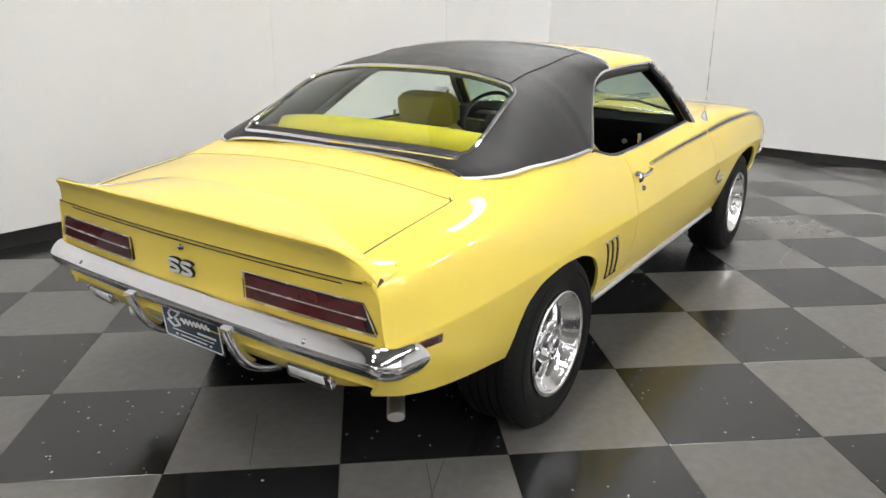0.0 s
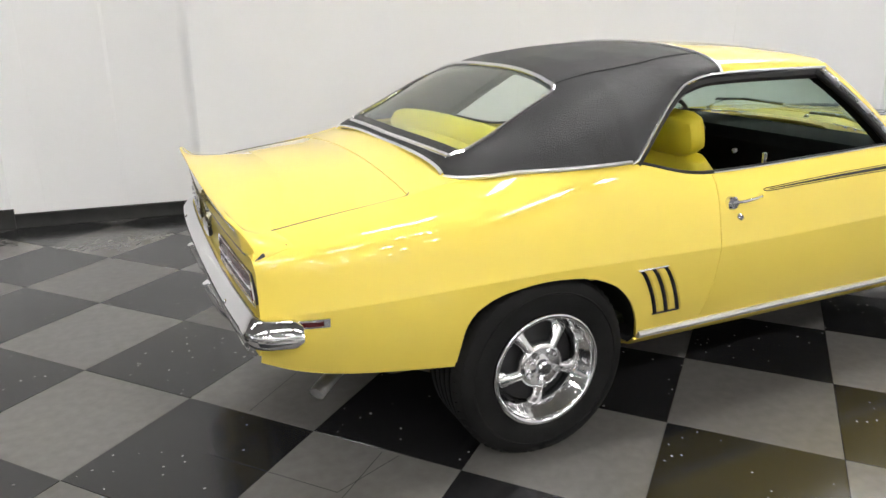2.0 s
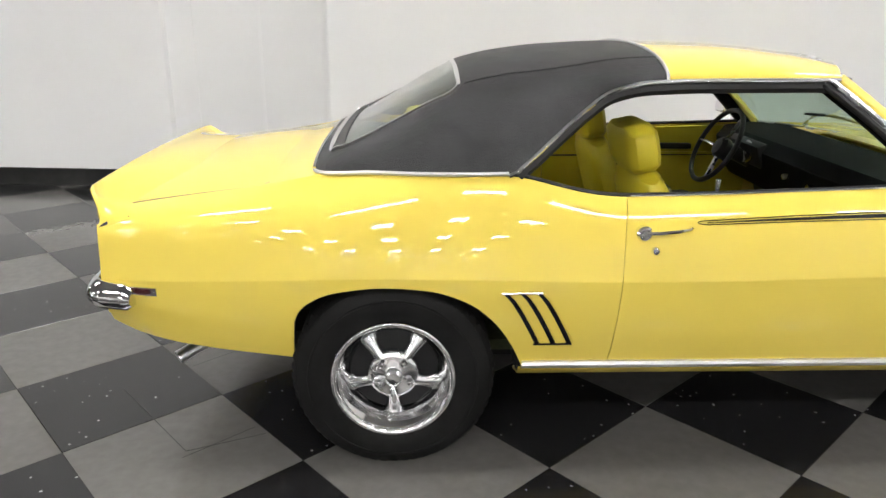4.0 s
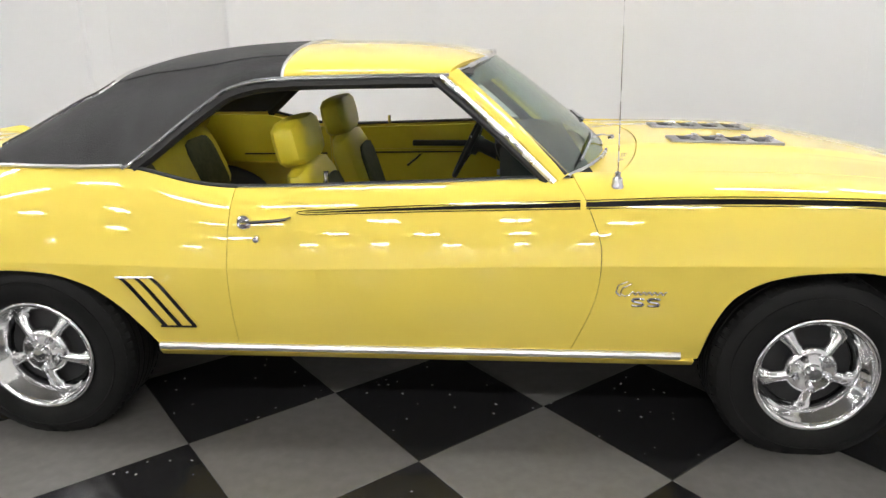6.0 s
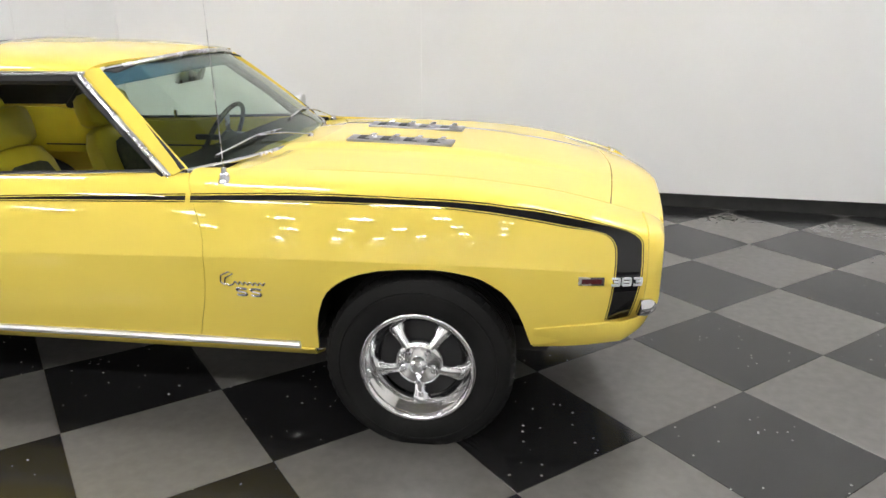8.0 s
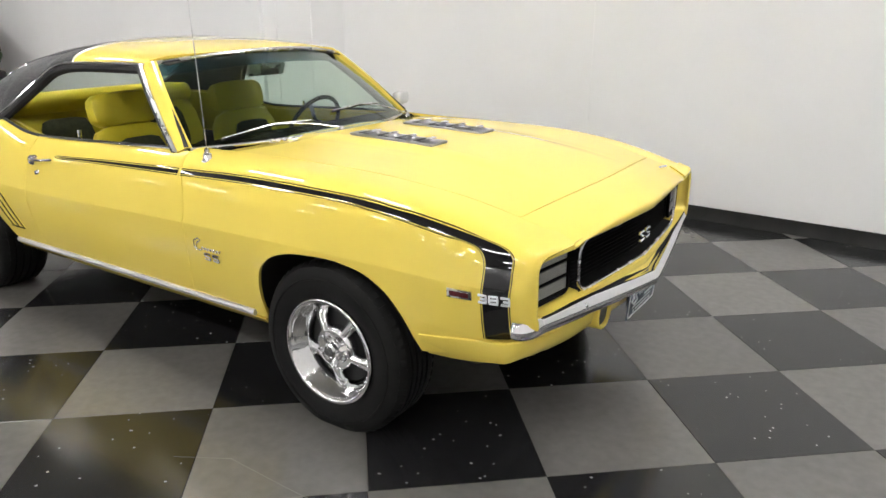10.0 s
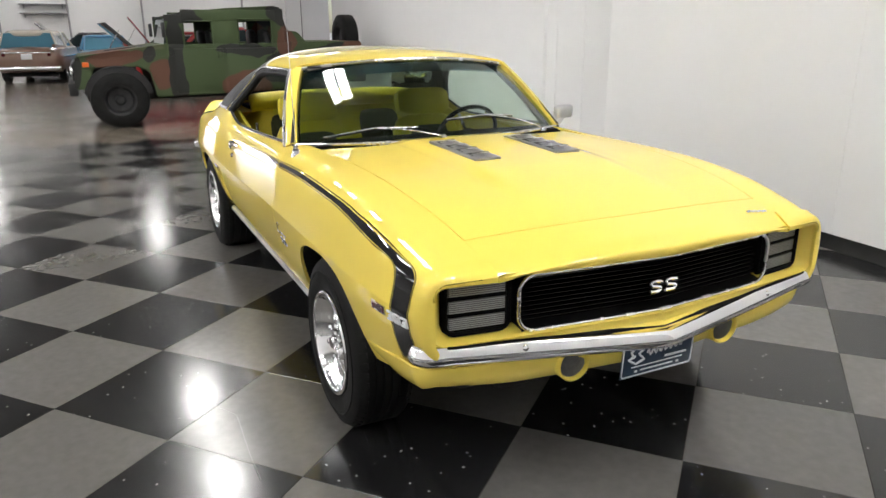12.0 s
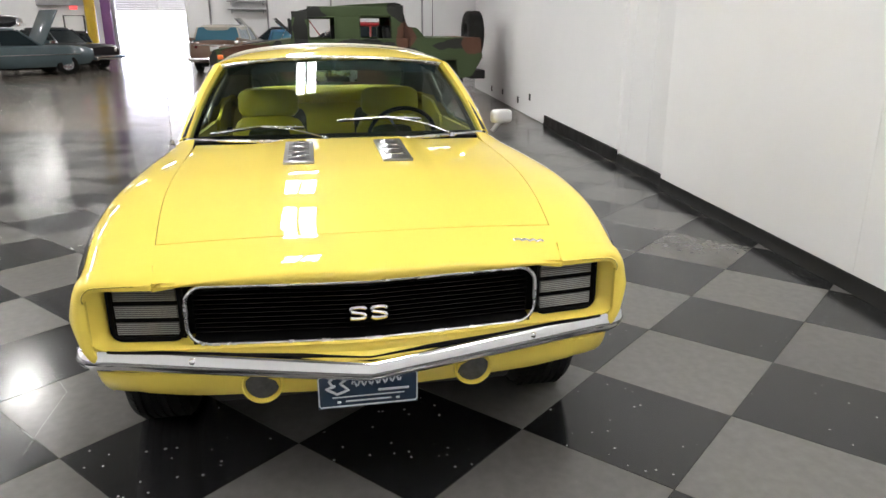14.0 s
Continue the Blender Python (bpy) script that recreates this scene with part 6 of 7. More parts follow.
def camouflage():
    """Green paint under soft-edged brown and black patches, which run round the truck, and a pale one that paints light
    on the hood top: (x, z, half length, half height, colour).
    """
    brown, black, pale = (0.10, 0.042, 0.025), (0.013, 0.014, 0.012), (0.085, 0.10, 0.05)
    patches = ((1.0, 1.30, 0.6, 0.10, pale), (1.12, 1.10, 0.44, 0.14, brown), (1.80, 0.92, 0.20, 0.36, black), (0.64, 1.15, 0.09, 0.14, black), (0.42, 0.84, 0.20, 0.26, brown),
               (0.17, 1.1, 0.15, 0.85, black), (-0.95, 0.58, 0.42, 0.28, brown), (-1.0, 1.19, 0.5, 0.10, black), (-1.58, 0.88, 0.40, 0.26, black), (-1.66, 1.34, 0.15, 0.28, brown),
               (-1.62, 1.80, 0.3, 0.2, black), (0.05, 1.76, 0.4, 0.07, black), (-2.5, 1.2, 0.35, 0.08, black), (-2.95, 1.22, 0.25, 0.2, brown))
    m = CAMO
    vec = coords(m)
    wave = node(m, "ShaderNodeTexNoise", Scale=2.6, Detail=1.5)
    join(m, vec, wave.inputs["Vector"])
    shift = node(m, "ShaderNodeVectorMath")
    shift.operation = "MULTIPLY_ADD"
    shift.inputs[1].default_value, shift.inputs[2].default_value = (0.3, 0.3, 0.3), (-0.15, -0.15, -0.15)
    join(m, wave.outputs["Color"], shift.inputs[0])
    moved = node(m, "ShaderNodeVectorMath")
    join(m, vec, moved.inputs[0])
    join(m, shift.outputs[0], moved.inputs[1])
    fade = node(m, "ShaderNodeTexNoise", Scale=1.3, Detail=5.0)
    join(m, vec, fade.inputs["Vector"])
    ramp = node(m, "ShaderNodeValToRGB")
    ramp.color_ramp.elements[0].color, ramp.color_ramp.elements[1].color = (0.040, 0.062, 0.022, 1), (0.052, 0.080, 0.030, 1)
    join(m, fade.outputs["Fac"], ramp.inputs["Fac"])
    color = ramp.outputs["Color"]
    for x, z, rx, rz, tone in patches:
        off = node(m, "ShaderNodeVectorMath")
        off.operation = "MULTIPLY_ADD"
        off.inputs[1].default_value, off.inputs[2].default_value = (1 / rx, 0, 1 / rz), (-x / rx, 0, -z / rz)
        join(m, moved.outputs[0], off.inputs[0])
        far = node(m, "ShaderNodeVectorMath")
        far.operation = "LENGTH"
        join(m, off.outputs[0], far.inputs[0])
        edge = node(m, "ShaderNodeMapRange")
        edge.inputs["From Min"].default_value, edge.inputs["From Max"].default_value = 1.04, 0.96
        join(m, far.outputs["Value"], edge.inputs["Value"])
        mix = node(m, "ShaderNodeMix")
        mix.data_type = "RGBA"
        mix.inputs["B"].default_value = (*tone, 1)
        join(m, edge.outputs["Result"], mix.inputs["Factor"])
        join(m, color, mix.inputs["A"])
        color = mix.outputs["Result"]
    join(m, color, m.node_tree.nodes["Principled BSDF"].inputs["Base Color"])


camouflage()
AMBER = shader("amber_lens", (0.75, 0.16, 0.03), 0.3, coat=1.0)
DARK_GLASS = shader("dark_car_glass", (0.02, 0.03, 0.035), 0.05, coat=1.0)
# the daylight these panes mirror is put into the colour as blue
BLUE_GLASS = shader("sky_lit_glass", (0.10, 0.26, 0.36), 0.05, coat=1.0)


def paint(name, color):
    return varied(shader(name, color, 0.35, coat=1.0), tuple(c * 0.94 for c in color), tuple(min(1, c * 1.06) for c in color), 2.0)


def road_wheel(parent, at, r, wide, rim_material, sub=False):
    """A plain road wheel whose axle lies along the y axis of its vehicle."""
    hub = new("wheel")
    hub.parent = parent
    hub.matrix_basis = at
    part("tyre", lathe(bmesh.new(), [(r * 0.55, -wide / 2), (r * 0.62, -wide / 2 - 0.006), (r * 0.9, -wide / 2), (r * 0.98, -wide * 0.42), (r, -wide * 0.3), (r, wide * 0.3), (r * 0.98, wide * 0.42), (r * 0.9, wide / 2), (r * 0.55, wide / 2)], 36, "Y"), RUBBER, hub)
    part("rim", lathe(bmesh.new(), [(0.0, -wide * 0.28), (r * 0.12, -wide * 0.3), (r * 0.2, -wide * 0.18), (r * 0.42, -wide * 0.2), (r * 0.5, -wide * 0.44), (r * 0.57, -wide * 0.48), (r * 0.57, wide * 0.45)], 28, "Y"), rim_material, hub)
    return hub


def utility_truck():
    """A camouflaged military utility truck; its own x axis points forward, the near flank is at -y."""
    truck = thing("utility_truck", "green, brown and black camouflaged military utility truck", "truck")
    truck.matrix_basis = pose(-10.0, 0, 0, 0, 0, -90)
    W = 1.05

    def slab(name, prof, w0, w1, material=CAMO, taper=0.0, parent=truck):
        bm = bmesh.new()
        loft(bm, [[(x, s * (w1 if abs(s) == 1 else w0), z) for x, z in prof] for s in (-1, -0.985, 0.985, 1)])
        bmesh.ops.bevel(bm, geom=[e for e in bm.edges if e.calc_face_angle(0) > 0.6], offset=0.02, segments=2, affect="EDGES")
        return part(name, bm, material, parent)

    slab("lower_body", [(1.75, 0.62), (1.75, 1.03), (1.66, 1.09), (0.2, 1.13), (-3.05, 1.05), (-3.08, 0.93), (-2.9, 0.62), (-2.65, 0.58), (-2.6, 0.95), (-1.7, 0.95), (-1.6, 0.5), (0.55, 0.45), (0.62, 0.85), (0.8, 0.95), (1.45, 0.95), (1.55, 0.62)], W, W)
    hood = slab("hood", [(1.72, 1.0), (1.69, 1.12), (1.2, 1.19), (0.28, 1.31), (0.22, 1.0)], W - 0.02, W - 0.04)
    part("hood_grille", box(bmesh.new(), (0.5, 0.6, 0.03), (1.0, 0.0, 1.215), (0, 7.5, 0), bevel=0.01), BLACK, hood)
    for s in (-1, 1):
        part("fender_arch", pipe(bmesh.new(), [(1.12 + 0.50 * math.cos(a), s * (W - 0.01), 0.50 + 0.46 * math.sin(a)) for a in steps(0.1, 3.04, 14)], 0.022, 8), BLACK, truck)
        part("arch_shadow", sheet([[(1.12 + r * math.cos(a), s * (W + 0.002), 0.5 + 0.92 * r * math.sin(a)) for r in (0.30, 0.50)] for a in steps(0.05, 3.09, 16)], 0.004), BLACK, truck)
    # cab with open windows
    cab = slab("cab_roof", [(0.30, 1.70), (0.34, 1.73), (0.05, 1.80), (-0.7, 1.87), (-1.5, 1.91), (-1.62, 1.88), (-1.6, 1.74), (0.0, 1.68)], W - 0.08, W - 0.12)
    for s in (-1, 1):
        y = s * (W - 0.06)
        for x0, x1, z0, z1, out in ((0.30, -1.7, 1.02, 1.30, 0.004), (0.32, 0.03, 1.28, 1.76, 0), (-0.42, -0.86, 1.28, 1.80, 0), (-1.42, -1.64, 1.28, 1.86, 0), (0.05, -1.5, 1.66, 1.84, 0.005)):
            bm = box(bmesh.new(), (x0 - x1, 0.06, z1 - z0), ((x0 + x1) / 2, y + s * out, (z0 + z1) / 2), bevel=0.012)
            part("cab_side", bm, CAMO, truck)
        for x0, x1 in ((0.22, -0.58), (-0.62, -1.5)):
            bm = box(bmesh.new(), (x0 - x1, 0.05, 0.72), ((x0 + x1) / 2, s * (W - 0.02), 0.86), bevel=0.02)
            box(bm, (0.05, 0.03, 0.12), (x1 + 0.08, s * (W + 0.015), 1.12), bevel=0.01)
            part("door", bm, CAMO, truck)
        for x0, x1, z0, z1 in ((0.03, -0.42, 1.28, 1.66), (-0.86, -1.42, 1.28, 1.69)):
            part("window_frame", pipe(bmesh.new(), [(x0, y + s * 0.034, z0), (x0, y + s * 0.034, z1), (x1, y + s * 0.034, z1), (x1, y + s * 0.034, z0)], 0.018, 6, True), CAMO, truck)
        for x in (-0.50, -1.42):
            bm = pillow(bmesh.new(), (0.16, 0.52, 0.62), (x, s * 0.52, 1.22), (0, 10, 0), 4.0, 8)
            part("seat", bm, BLACK, truck)
        part("mirror", box(bmesh.new(), (0.05, 0.18, 0.24), (0.36, s * (W + 0.12), 1.52), bevel=0.02), BLACK, truck)
    bm = box(bmesh.new(), (0.04, 1.8, 0.42), (0.30, 0, 1.5), (0, -8, 0))
    part("windscreen", bm, DARK_GLASS, truck)
    slab("rear_slope", [(-1.6, 1.9), (-1.72, 1.5), (-1.9, 1.48), (-2.05, 1.3), (-2.05, 1.04), (-1.6, 1.04)], 0.5, W - 0.1)
    slab("bed_side", [(-1.75, 0.9), (-1.75, 1.31), (-3.06, 1.31), (-3.10, 0.92)], W - 0.01, W - 0.01)
    part("bumper", box(bmesh.new(), (0.14, 2.0, 0.22), (1.78, 0, 0.62), bevel=0.03), BLACK, truck)
    part("grille", box(bmesh.new(), (0.06, 1.6, 0.28), (1.74, 0, 0.88), bevel=0.02), BLACK, truck)
    for s in (-1, 1):
        part("marker_lamp", box(bmesh.new(), (0.10, 0.03, 0.075), (1.56, s * (W + 0.01), 1.0), bevel=0.015), AMBER, truck)
        part("headlamp", lathe(bmesh.new(), [(0.0, 0.03), (0.08, 0.02), (0.09, 0.0), (0.09, -0.06)], 20, "X", (1.77, s * 0.72, 0.9)), BRUSHED, truck)
        road_wheel(truck, pose(1.12, s * (W - 0.12), 0.43, 0, 0, 0 if s < 0 else 180), 0.45, 0.32, BLACK)
        road_wheel(truck, pose(-2.15, s * (W - 0.12), 0.43, 0, 0, 0 if s < 0 else 180), 0.45, 0.32, BLACK)
    road_wheel(truck, pose(-3.22, -0.35, 1.36, 0, 0, 90), 0.44, 0.30, BLACK)
    part("rear_beam", box(bmesh.new(), (0.3, 1.7, 0.16), (-3.05, 0, 0.64), bevel=0.02), BLACK, truck)
    part("chassis", box(bmesh.new(), (4.4, 1.5, 0.3), (-0.6, 0, 0.55), bevel=0.03), UNDER, truck)
    part("whip_antenna", rod(bmesh.new(), (-2.5, -0.9, 1.3), (-2.5, -0.9, 2.5), 0.008, 0.004, 6), BLACK, truck)
    return truck


utility_truck()


def old_car(label, color, roof, at, glass=DARK_GLASS, length=4.9, width=1.86, hood_open=0.0, style="sedan", height=1.5, sill=0.62):
    """A plain old car: x forward, with body, cabin, glass, wheels, bumpers and lamps."""
    ob = thing("parked_car", label, "car", at, group="cars parked in the hall")
    body, top = paint("car_paint", color), paint("roof_paint", roof)
    L, W, H = length / 2, width / 2, height
    belt = H * sill
    sections = [(-L, 0.80, 0.45, belt - 0.10), (-L + 0.12, 0.93, 0.36, belt - 0.03), (-L + 0.8, 1.0, 0.28, belt + 0.02), (-0.6, 1.0, 0.26, belt + 0.02), (0.8, 1.0, 0.26, belt + 0.01), (L - 0.9, 0.98, 0.28, belt), (L - 0.2, 0.92, 0.34, belt - 0.06), (L, 0.80, 0.45, belt - 0.14)]
    rings = []
    for x, w, zb, zt in sections:
        ww = W * w
        rings.append([(x, -ww * 0.9, zb), (x, -ww, zb + 0.14), (x, -ww, (zb + zt) / 2), (x, -ww * 0.97, zt - 0.06), (x, -ww * 0.86, zt), (x, 0, zt + 0.04), (x, ww * 0.86, zt), (x, ww * 0.97, zt - 0.06), (x, ww, (zb + zt) / 2), (x, ww, zb + 0.14), (x, ww * 0.9, zb)])
    bm = bmesh.new()
    loft(bm, rings)
    shell = part("body", bm, body, ob, "", 50)
    back = -L + (0.45 if style == "wagon" else 1.05)
    cabin = [(back, belt - 0.02), (back + (0.15 if style == "wagon" else 0.55), H - 0.02), (0.15, H), (0.85, belt - 0.02)]
    bm = bmesh.new()
    loft(bm, [[(cabin[0][0], -W * 0.86, cabin[0][1]), (cabin[3][0], -W * 0.86, cabin[3][1]), (cabin[3][0], W * 0.86, cabin[3][1]), (cabin[0][0], W * 0.86, cabin[0][1])],
              [(cabin[1][0] - 0.03, -W * 0.70, H - 0.09), (cabin[2][0] + 0.09, -W * 0.70, H - 0.09), (cabin[2][0] + 0.09, W * 0.70, H - 0.09), (cabin[1][0] - 0.03, W * 0.70, H - 0.09)]])
    part("glass", bm, glass, ob)
    bm = bmesh.new()
    thick = 0.27 if style == "wagon" else 0.14
    pillow(bm, (cabin[2][0] - cabin[1][0] + 0.22, W * 1.5, thick), ((cabin[1][0] + cabin[2][0]) / 2 + 0.02, 0, H + 0.01 - thick / 2), (0, 0, 0), 4.0, 10)
    part("roof", bm, top, ob)
    for s in (-1, 1):
        for x0, x1 in ((cabin[0][0], cabin[1][0] - 0.03), (cabin[3][0], cabin[2][0] + 0.09), (-0.35, -0.35)):
            part("pillar", rod(bmesh.new(), (x0, s * W * 0.86, belt), (x1, s * W * 0.71, H - 0.08), 0.03, 0.025, 8), top, ob)
        part("side_trim", box(bmesh.new(), (length * 0.8, 0.02, 0.03), (0, s * W * 1.0, belt - 0.28), bevel=0.006), CHROME, ob)
        for x in (-L + 0.95, L - 0.95):
            road_wheel(ob, pose(x, s * (W - 0.13), 0.33, 0, 0, 0 if s < 0 else 180), 0.335, 0.2, BRUSHED)
        part("tail_light", lathe(bmesh.new(), [(0.0, -0.03), (0.05, -0.02), (0.06, 0.03)], 16, "X", (-L + 0.02, s * W * 0.66, belt - 0.2)), RED_LENS, ob)
        part("headlight", lathe(bmesh.new(), [(0.0, 0.03), (0.07, 0.02), (0.085, -0.03)], 16, "X", (L - 0.02, s * W * 0.62, belt - 0.22)), CLEAR_LENS, ob)
    for x in (-L - 0.05, L + 0.05):
        part("bumper", box(bmesh.new(), (0.09, width * 0.98, 0.13), (x, 0, 0.46), bevel=0.03, segments=3), CHROME, ob)
    part("chassis", box(bmesh.new(), (length * 0.8, width * 0.7, 0.14), (0, 0, 0.26)), UNDER, ob)
    part("number_plate", box(bmesh.new(), (0.012, 0.3, 0.15), (-L - 0.012, 0, belt - 0.26), bevel=0.004), WHITE_METAL, ob)
    if style == "wagon":
        for s in (-1, 1):
            part("fin", pipe(bmesh.new(), [(x, s * W * (0.84 + 0.05 * t), belt - 0.02 + 0.075 * (1 - t)) for x, t in ((-L + 0.02, 0.0), (-L + 0.5, 0.25), (-L + 1.1, 0.7), (-L + 1.6, 1.0))], 0.055, 8), body, ob)
            part("tail_lamp_housing", lathe(bmesh.new(), [(0.0, -0.06), (0.06, -0.05), (0.085, 0.0), (0.08, 0.1)], 18, "X", (-L + 0.03, s * W * 0.80, belt - 0.05)), CHROME, ob)
        part("tailgate_trim", box(bmesh.new(), (0.02, width * 0.72, 0.035), (-L - 0.006, 0, belt - 0.14), bevel=0.008), CHROME, ob)
    if hood_open:
        bm = box(bmesh.new(), (1.25, W * 1.6, 0.035), (0.0, 0, 0), bevel=0.012)
        lid = part("open_hood", bm, body, ob, "raised hood lid")
        lid.matrix_basis = pose(0.95, 0, belt + 0.02, 0, -hood_open, 0) @ pose(0.62, 0, 0)
        engine = part("engine", box(bmesh.new(), (0.8, 0.7, 0.2), (1.5, 0, belt - 0.04), bevel=0.05), BLACK, ob)
        part("air_cleaner", lathe(bmesh.new(), [(0.0, 0.16), (0.16, 0.155), (0.19, 0.13), (0.19, 0.06), (0.1, 0.05)], 24, "Z", (1.45, 0, belt)), CHROME, engine)
        part("prop_rod", rod(bmesh.new(), (1.9, W * 0.55, belt), (1.45, W * 0.55, belt + 0.72), 0.01, 0.01, 6), BRUSHED, ob)
    return ob


old_car("tan and cream nineteen-fifties station wagon with blue-lit glass", (0.20, 0.115, 0.08), (0.62, 0.58, 0.5), pose(-24.0, -2.75, -0.013, 0, 0, 172), BLUE_GLASS, style="wagon", height=1.58, sill=0.67)
old_car("grey-blue sedan with its hood raised", (0.085, 0.125, 0.14), (0.09, 0.13, 0.145), pose(-21.6, -9.6, -0.013, 0, 0, 128), DARK_GLASS, hood_open=62, length=5.0)
old_car("black sedan parked beside a grey one", (0.012, 0.012, 0.016), (0.012, 0.012, 0.016), pose(-25.6, -9.3, -0.013, 0, 0, 60), DARK_GLASS, length=4.6)
old_car("dark vintage roadster parked near the open door", (0.02, 0.018, 0.022), (0.02, 0.018, 0.02), pose(-28.5, -9.6, -0.013, 0, 0, 20), DARK_GLASS, length=4.0, height=1.35)
old_car("black car raised on a parking lift", (0.012, 0.012, 0.016), (0.012, 0.012, 0.016), pose(-28.0, -13.6, 1.15, 0, 0, 100), BLUE_GLASS, length=4.6, height=1.3)
old_car("dark red coupe with its hood raised", (0.27, 0.011, 0.015), (0.27, 0.011, 0.015), pose(-23.0, 1.6, -0.013, 0, 0, -92), DARK_GLASS, hood_open=55, length=4.5)
old_car("black sedan with its hood raised", (0.014, 0.014, 0.018), (0.014, 0.014, 0.018), pose(-19.5, 0.85, -0.013, 0, 0, -84), DARK_GLASS, hood_open=44, length=4.7, height=1.4)
old_car("black sedan standing crosswise with its hood raised", (0.016, 0.016, 0.02), (0.016, 0.016, 0.02), pose(-31.2, -1.3, -0.013, 0, 0, -96), DARK_GLASS, hood_open=48, length=4.7)
old_car("light blue compact car in the far hall", (0.09, 0.28, 0.5), (0.09, 0.28, 0.5), pose(-27.2, -0.75, -0.013, 0, 0, 4), BLUE_GLASS, length=4.2, height=1.4)
old_car("bright red sedan in the far hall", (0.38, 0.02, 0.02), (0.38, 0.02, 0.02), pose(-15.7, 2.0, -0.013, 0, 0, 85), DARK_GLASS, length=4.8, height=1.62)

# fittings of the far wall
lift = thing("parking_lift", "steel two-post parking lift under a black car", "car lift")
for y in (-14.6, -12.6):
    part("lift_post", box(bmesh.new(), (0.2, 0.2, 2.4), (-29.4, y, 1.187), bevel=0.02), BLACK, lift)
part("platform", box(bmesh.new(), (4.6, 1.9, 0.12), (-28.0, -13.6, 1.08), bevel=0.02), BLACK, lift)
bm = lathe(bmesh.new(), [(0.24, -0.013), (0.24, 5.6)], 24, "Z", (-33.5, -9.95, 0))
tagged(part("bollard_post", bm, paint("safety_yellow", (0.62, 0.40, 0.02))), "tall yellow steel post", "post")
bm = box(bmesh.new(), (0.3, 0.45, HALL_H), (HALL_W + 0.35, -9.75, HALL_H / 2 - 0.02), bevel=0.02)
tagged(part("door_column", bm, paint("purple_paint", (0.20, 0.08, 0.24))), "purple painted steel column beside the door", "column")
sign = thing("exit_sign", "red lit exit sign above a white door", "sign")
part("sign_face", box(bmesh.new(), (0.06, 0.36, 0.2), (HALL_W + 0.04, -11.35, 2.42), bevel=0.02), shader("red_sign", (0.7, 0.05, 0.06), 0.4, emit=(1.0, 0.12, 0.12), power=1.2), sign)
back_door = tagged(new("door_2"), "white service door in the far wall", "door", kind="structure")
part("leaf", box(bmesh.new(), (0.05, 0.86, 1.98), (HALL_W + 0.03, -11.4, 0.98), bevel=0.006), WHITE_METAL, back_door)
part("door_frame", pipe(bmesh.new(), [(HALL_W + 0.03, -11.87, 0), (HALL_W + 0.03, -11.87, 2.03), (HALL_W + 0.03, -10.93, 2.03), (HALL_W + 0.03, -10.93, 0)], 0.05, 6), GREY_LENS, back_door)
part("door_handle", box(bmesh.new(), (0.06, 0.12, 0.04), (HALL_W + 0.08, -11.1, 1.0)), BRUSHED, back_door)
GREY_PANEL = varied(shader("grey_panel", (0.32, 0.32, 0.33), 0.6), (0.28, 0.28, 0.29), (0.38, 0.38, 0.39), 4.0)
bm = box(bmesh.new(), (0.2, 2.6, 0.9), (HALL_W + 0.12, -11.7, 2.95), bevel=0.02)
tagged(part("wall_duct", bm, GREY_PANEL), "grey sheet-metal duct high on the far wall", "duct")
for y in (-4.8, -1.9, 1.4, 6.3):
    bm = box(bmesh.new(), (0.09, 0.09, HALL_H), (HALL_W + 0.06, y, HALL_H / 2 - 0.03), bevel=0.01)
    tagged(part("wall_conduit", bm, GREY_PANEL), "grey vertical conduit on the far white wall", "conduit", group="wall conduits")
for y, z in ((-2.9, 2.75), (-2.9, 2.35)):
    bm = box(bmesh.new(), (0.3, 2.0, 0.05), (HALL_W + 0.17, y, z), bevel=0.01)
    box(bm, (0.2, 0.04, 0.2), (HALL_W + 0.12, y - 0.8, z - 0.1))
    box(bm, (0.2, 0.04, 0.2), (HALL_W + 0.12, y + 0.8, z - 0.1))
    tagged(part("wall_shelf", bm, GREY_PANEL), "grey wall shelf on brackets", "shelf", group="wall shelves")
# small wall outlets low on the long wall
for x, z in ((-8.77, 0.20), (-7.82, 0.33), (-10.25, 0.22), (-11.5, 0.18)):
    bm = bmesh.new()
    wall_piece(bm, x - 0.035, x + 0.035, 0.045, 0.061, z - 0.055, z + 0.055)
    tagged(part("wall_outlet", bm, BLACK), "dark electrical outlet low on the white wall", "outlet", group="wall outlets")

# ---- floor tiles ----
TILE, TILE_TURN = 0.61, -49.25
TILE_AT = pose(-1.694, -0.843, 0, 0, 0, TILE_TURN)


def tile_mesh(name, material):
    bm = bmesh.new()
    box(bm, (TILE - 0.0016, TILE - 0.0016, 0.012), (0, 0, -0.006))
    top = [e for e in bm.edges if all(v.co.z > -0.001 for v in e.verts)]
    bmesh.ops.bevel(bm, geom=top, offset=0.0012, segments=1, affect="EDGES")
    me = bpy.data.meshes.new(name)
    bm.to_mesh(me)
    bm.free()
    me.materials.append(material)
    return me


def tile_area(p):
    q = WALL_AT.inverted() @ p
    return q.x > -6.9 and q.x < HALL_E - 0.0 and q.y < 0.02 + (0.06 if q.x < -2.1 else 0)


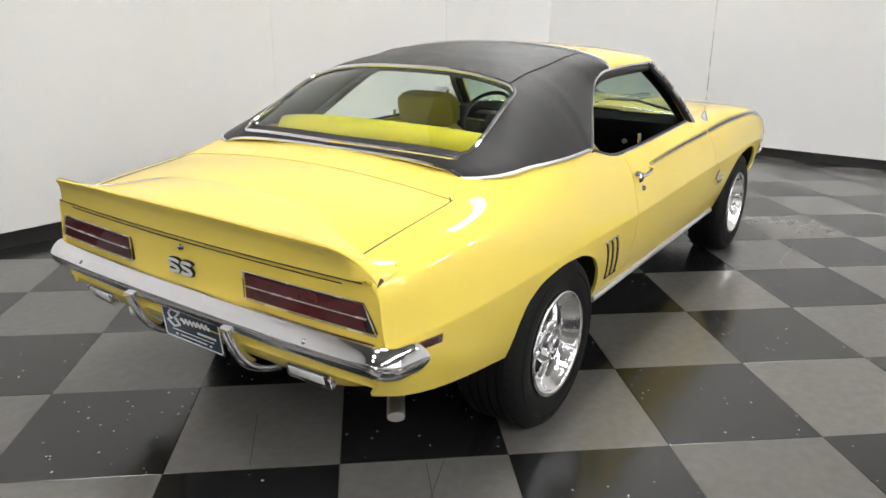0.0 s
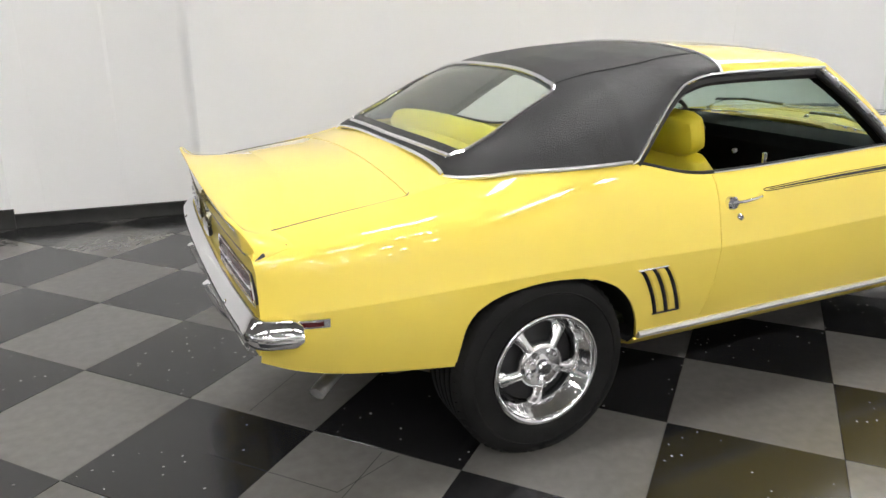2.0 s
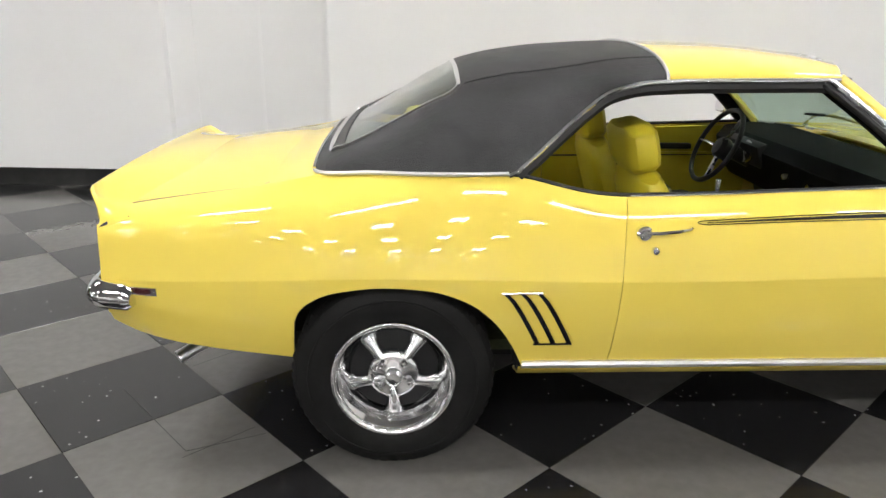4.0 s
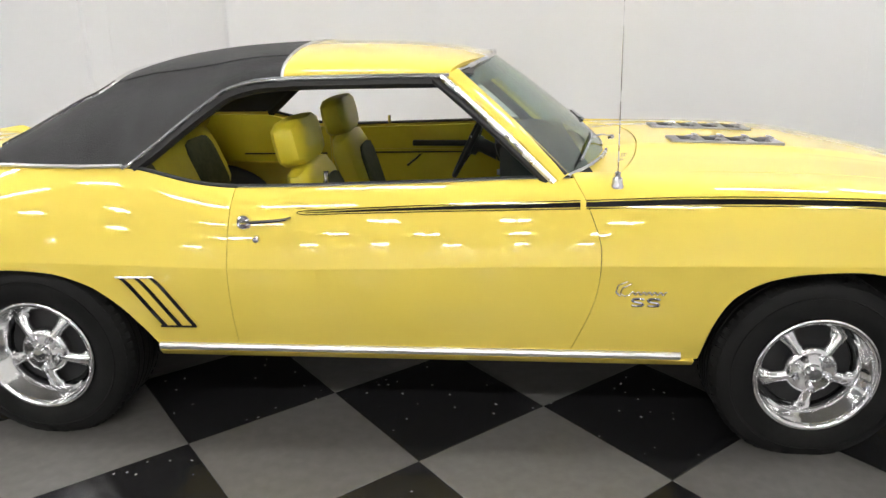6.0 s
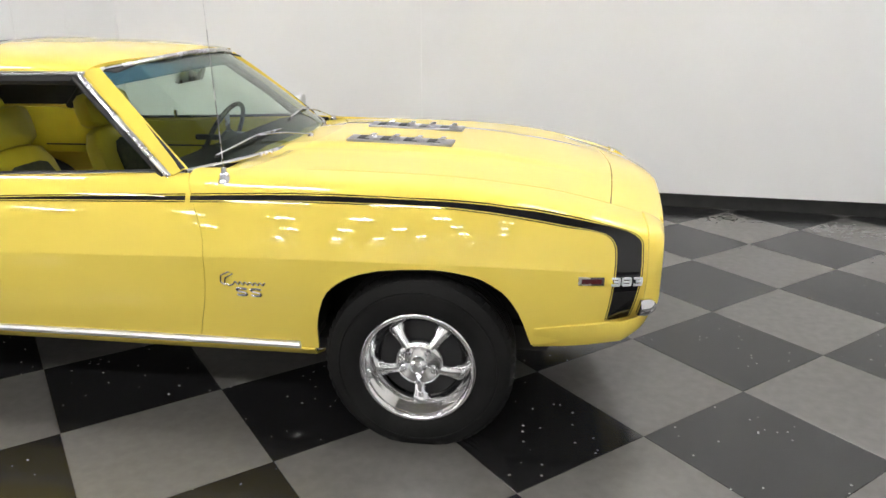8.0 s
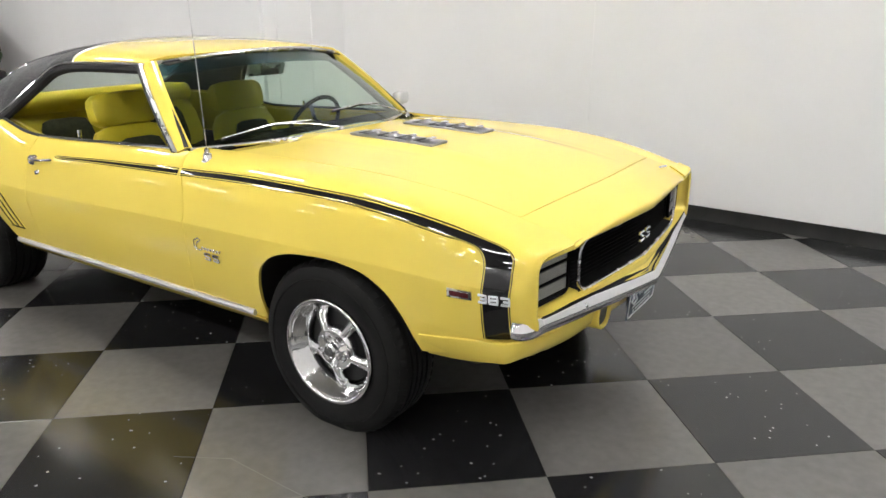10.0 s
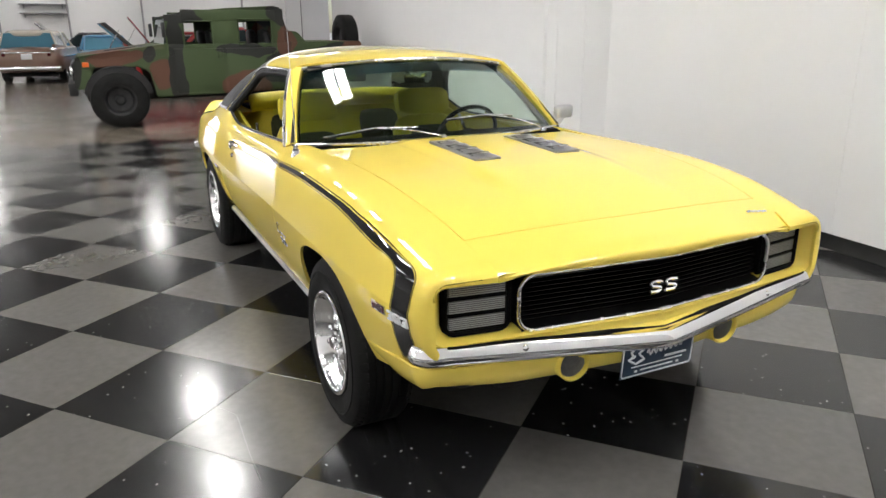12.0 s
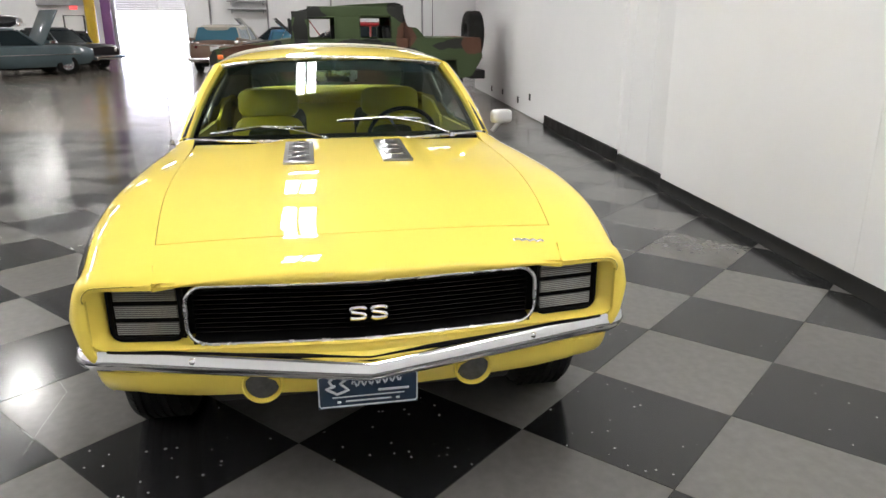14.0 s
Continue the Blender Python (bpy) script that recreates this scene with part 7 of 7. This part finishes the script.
tile_floor = tagged(new("floor_tiles"), "checkered floor of dark and grey vinyl tiles, waxed", "tile floor", kind="structure")
dark_me, light_me = tile_mesh("tile_dark", DARK_TILE), tile_mesh("tile_light", LIGHT_TILE)
cells = []
for i in range(-26, 26):
    for j in range(-26, 26):
        c = TILE_AT @ Vector(((i + 0.5) * TILE, (j + 0.5) * TILE, 0))
        if (WALL_AT.inverted() @ c).x > -6.9 and c.y > -9.5 and any(tile_area(c + Vector((0.3 * a, 0.3 * b, 0))) for a in (-1, 0, 1) for b in (-1, 0, 1)):
            cells.append(((c.x - 0.5) ** 2 + (c.y + 0.4) ** 2 * 1.3, i, j, c))
cells.sort(key=lambda q: q[0])
for _, i, j, c in cells[:300]:
    ob = new("tile", light_me if (i + j) % 2 == 0 else dark_me)
    ob.parent = tile_floor
    ob.matrix_basis = pose(c.x, c.y, 0, 0, 0, TILE_TURN)
for even, material in ((0, LIGHT_TILE), (1, DARK_TILE)):
    verts, faces = [], []
    for _, i, j, c in cells[300:]:
        if (i + j) % 2 == even:
            for z in (-0.012, 0.0):
                for a, b in ((-1, -1), (1, -1), (1, 1), (-1, 1)):
                    h = TILE / 2 - 0.0008
                    verts.append(TILE_AT @ Vector(((i + 0.5) * TILE + a * h, (j + 0.5) * TILE + b * h, z)))
            n = len(verts) - 8
            faces += [[n + k for k in q] for q in ((4, 5, 6, 7), (0, 1, 5, 4), (1, 2, 6, 5), (2, 3, 7, 6), (3, 0, 4, 7))]
    me = bpy.data.meshes.new("outer_tiles")
    me.from_pydata(verts, [], faces)
    me.materials.append(material)
    ob = new("outer_tiles", me)
    ob.parent = tile_floor
    tagged(ob, kind="stuff")

# joints of a patched tile and scrape marks in the wax
def floor_mark(points, width, material, name, label):
    bm = bmesh.new()
    for a, b in zip(points, points[1:]):
        d = Vector((b[0] - a[0], b[1] - a[1], 0))
        turn = math.degrees(math.atan2(d.y, d.x))
        box(bm, (d.length + width, width, 0.0008), ((a[0] + b[0]) / 2, (a[1] + b[1]) / 2, 0.0001), (0, 0, turn))
    ob = part(name, bm, material, tile_floor, label)
    return ob


floor_mark(((-2.51, -0.33), (-2.12, -0.78), (-1.86, -0.672)), 0.0028, BASE, "tile_joint", "thin dark joint of a patched tile")
floor_mark(((-2.035, 0.115), (-2.285, -0.13)), 0.0028, BASE, "tile_joint", "thin dark joint of a patched tile")
floor_mark(((-1.908, -0.627), (-2.12, -0.82)), 0.0028, BASE, "tile_joint", "thin dark joint of a patched tile")
SCRAPE = shader("pale_scrape", (0.10, 0.097, 0.09), 0.5)
floor_mark(((1.04, -1.331), (1.222, -1.226), (1.507, -1.236), (1.705, -1.237)), 0.0022, SCRAPE, "scrape_mark", "pale scrape in the floor wax")
floor_mark(((1.51, -1.31), (1.585, -1.243)), 0.007, SCRAPE, "scrape_mark", "pale scrape in the floor wax")
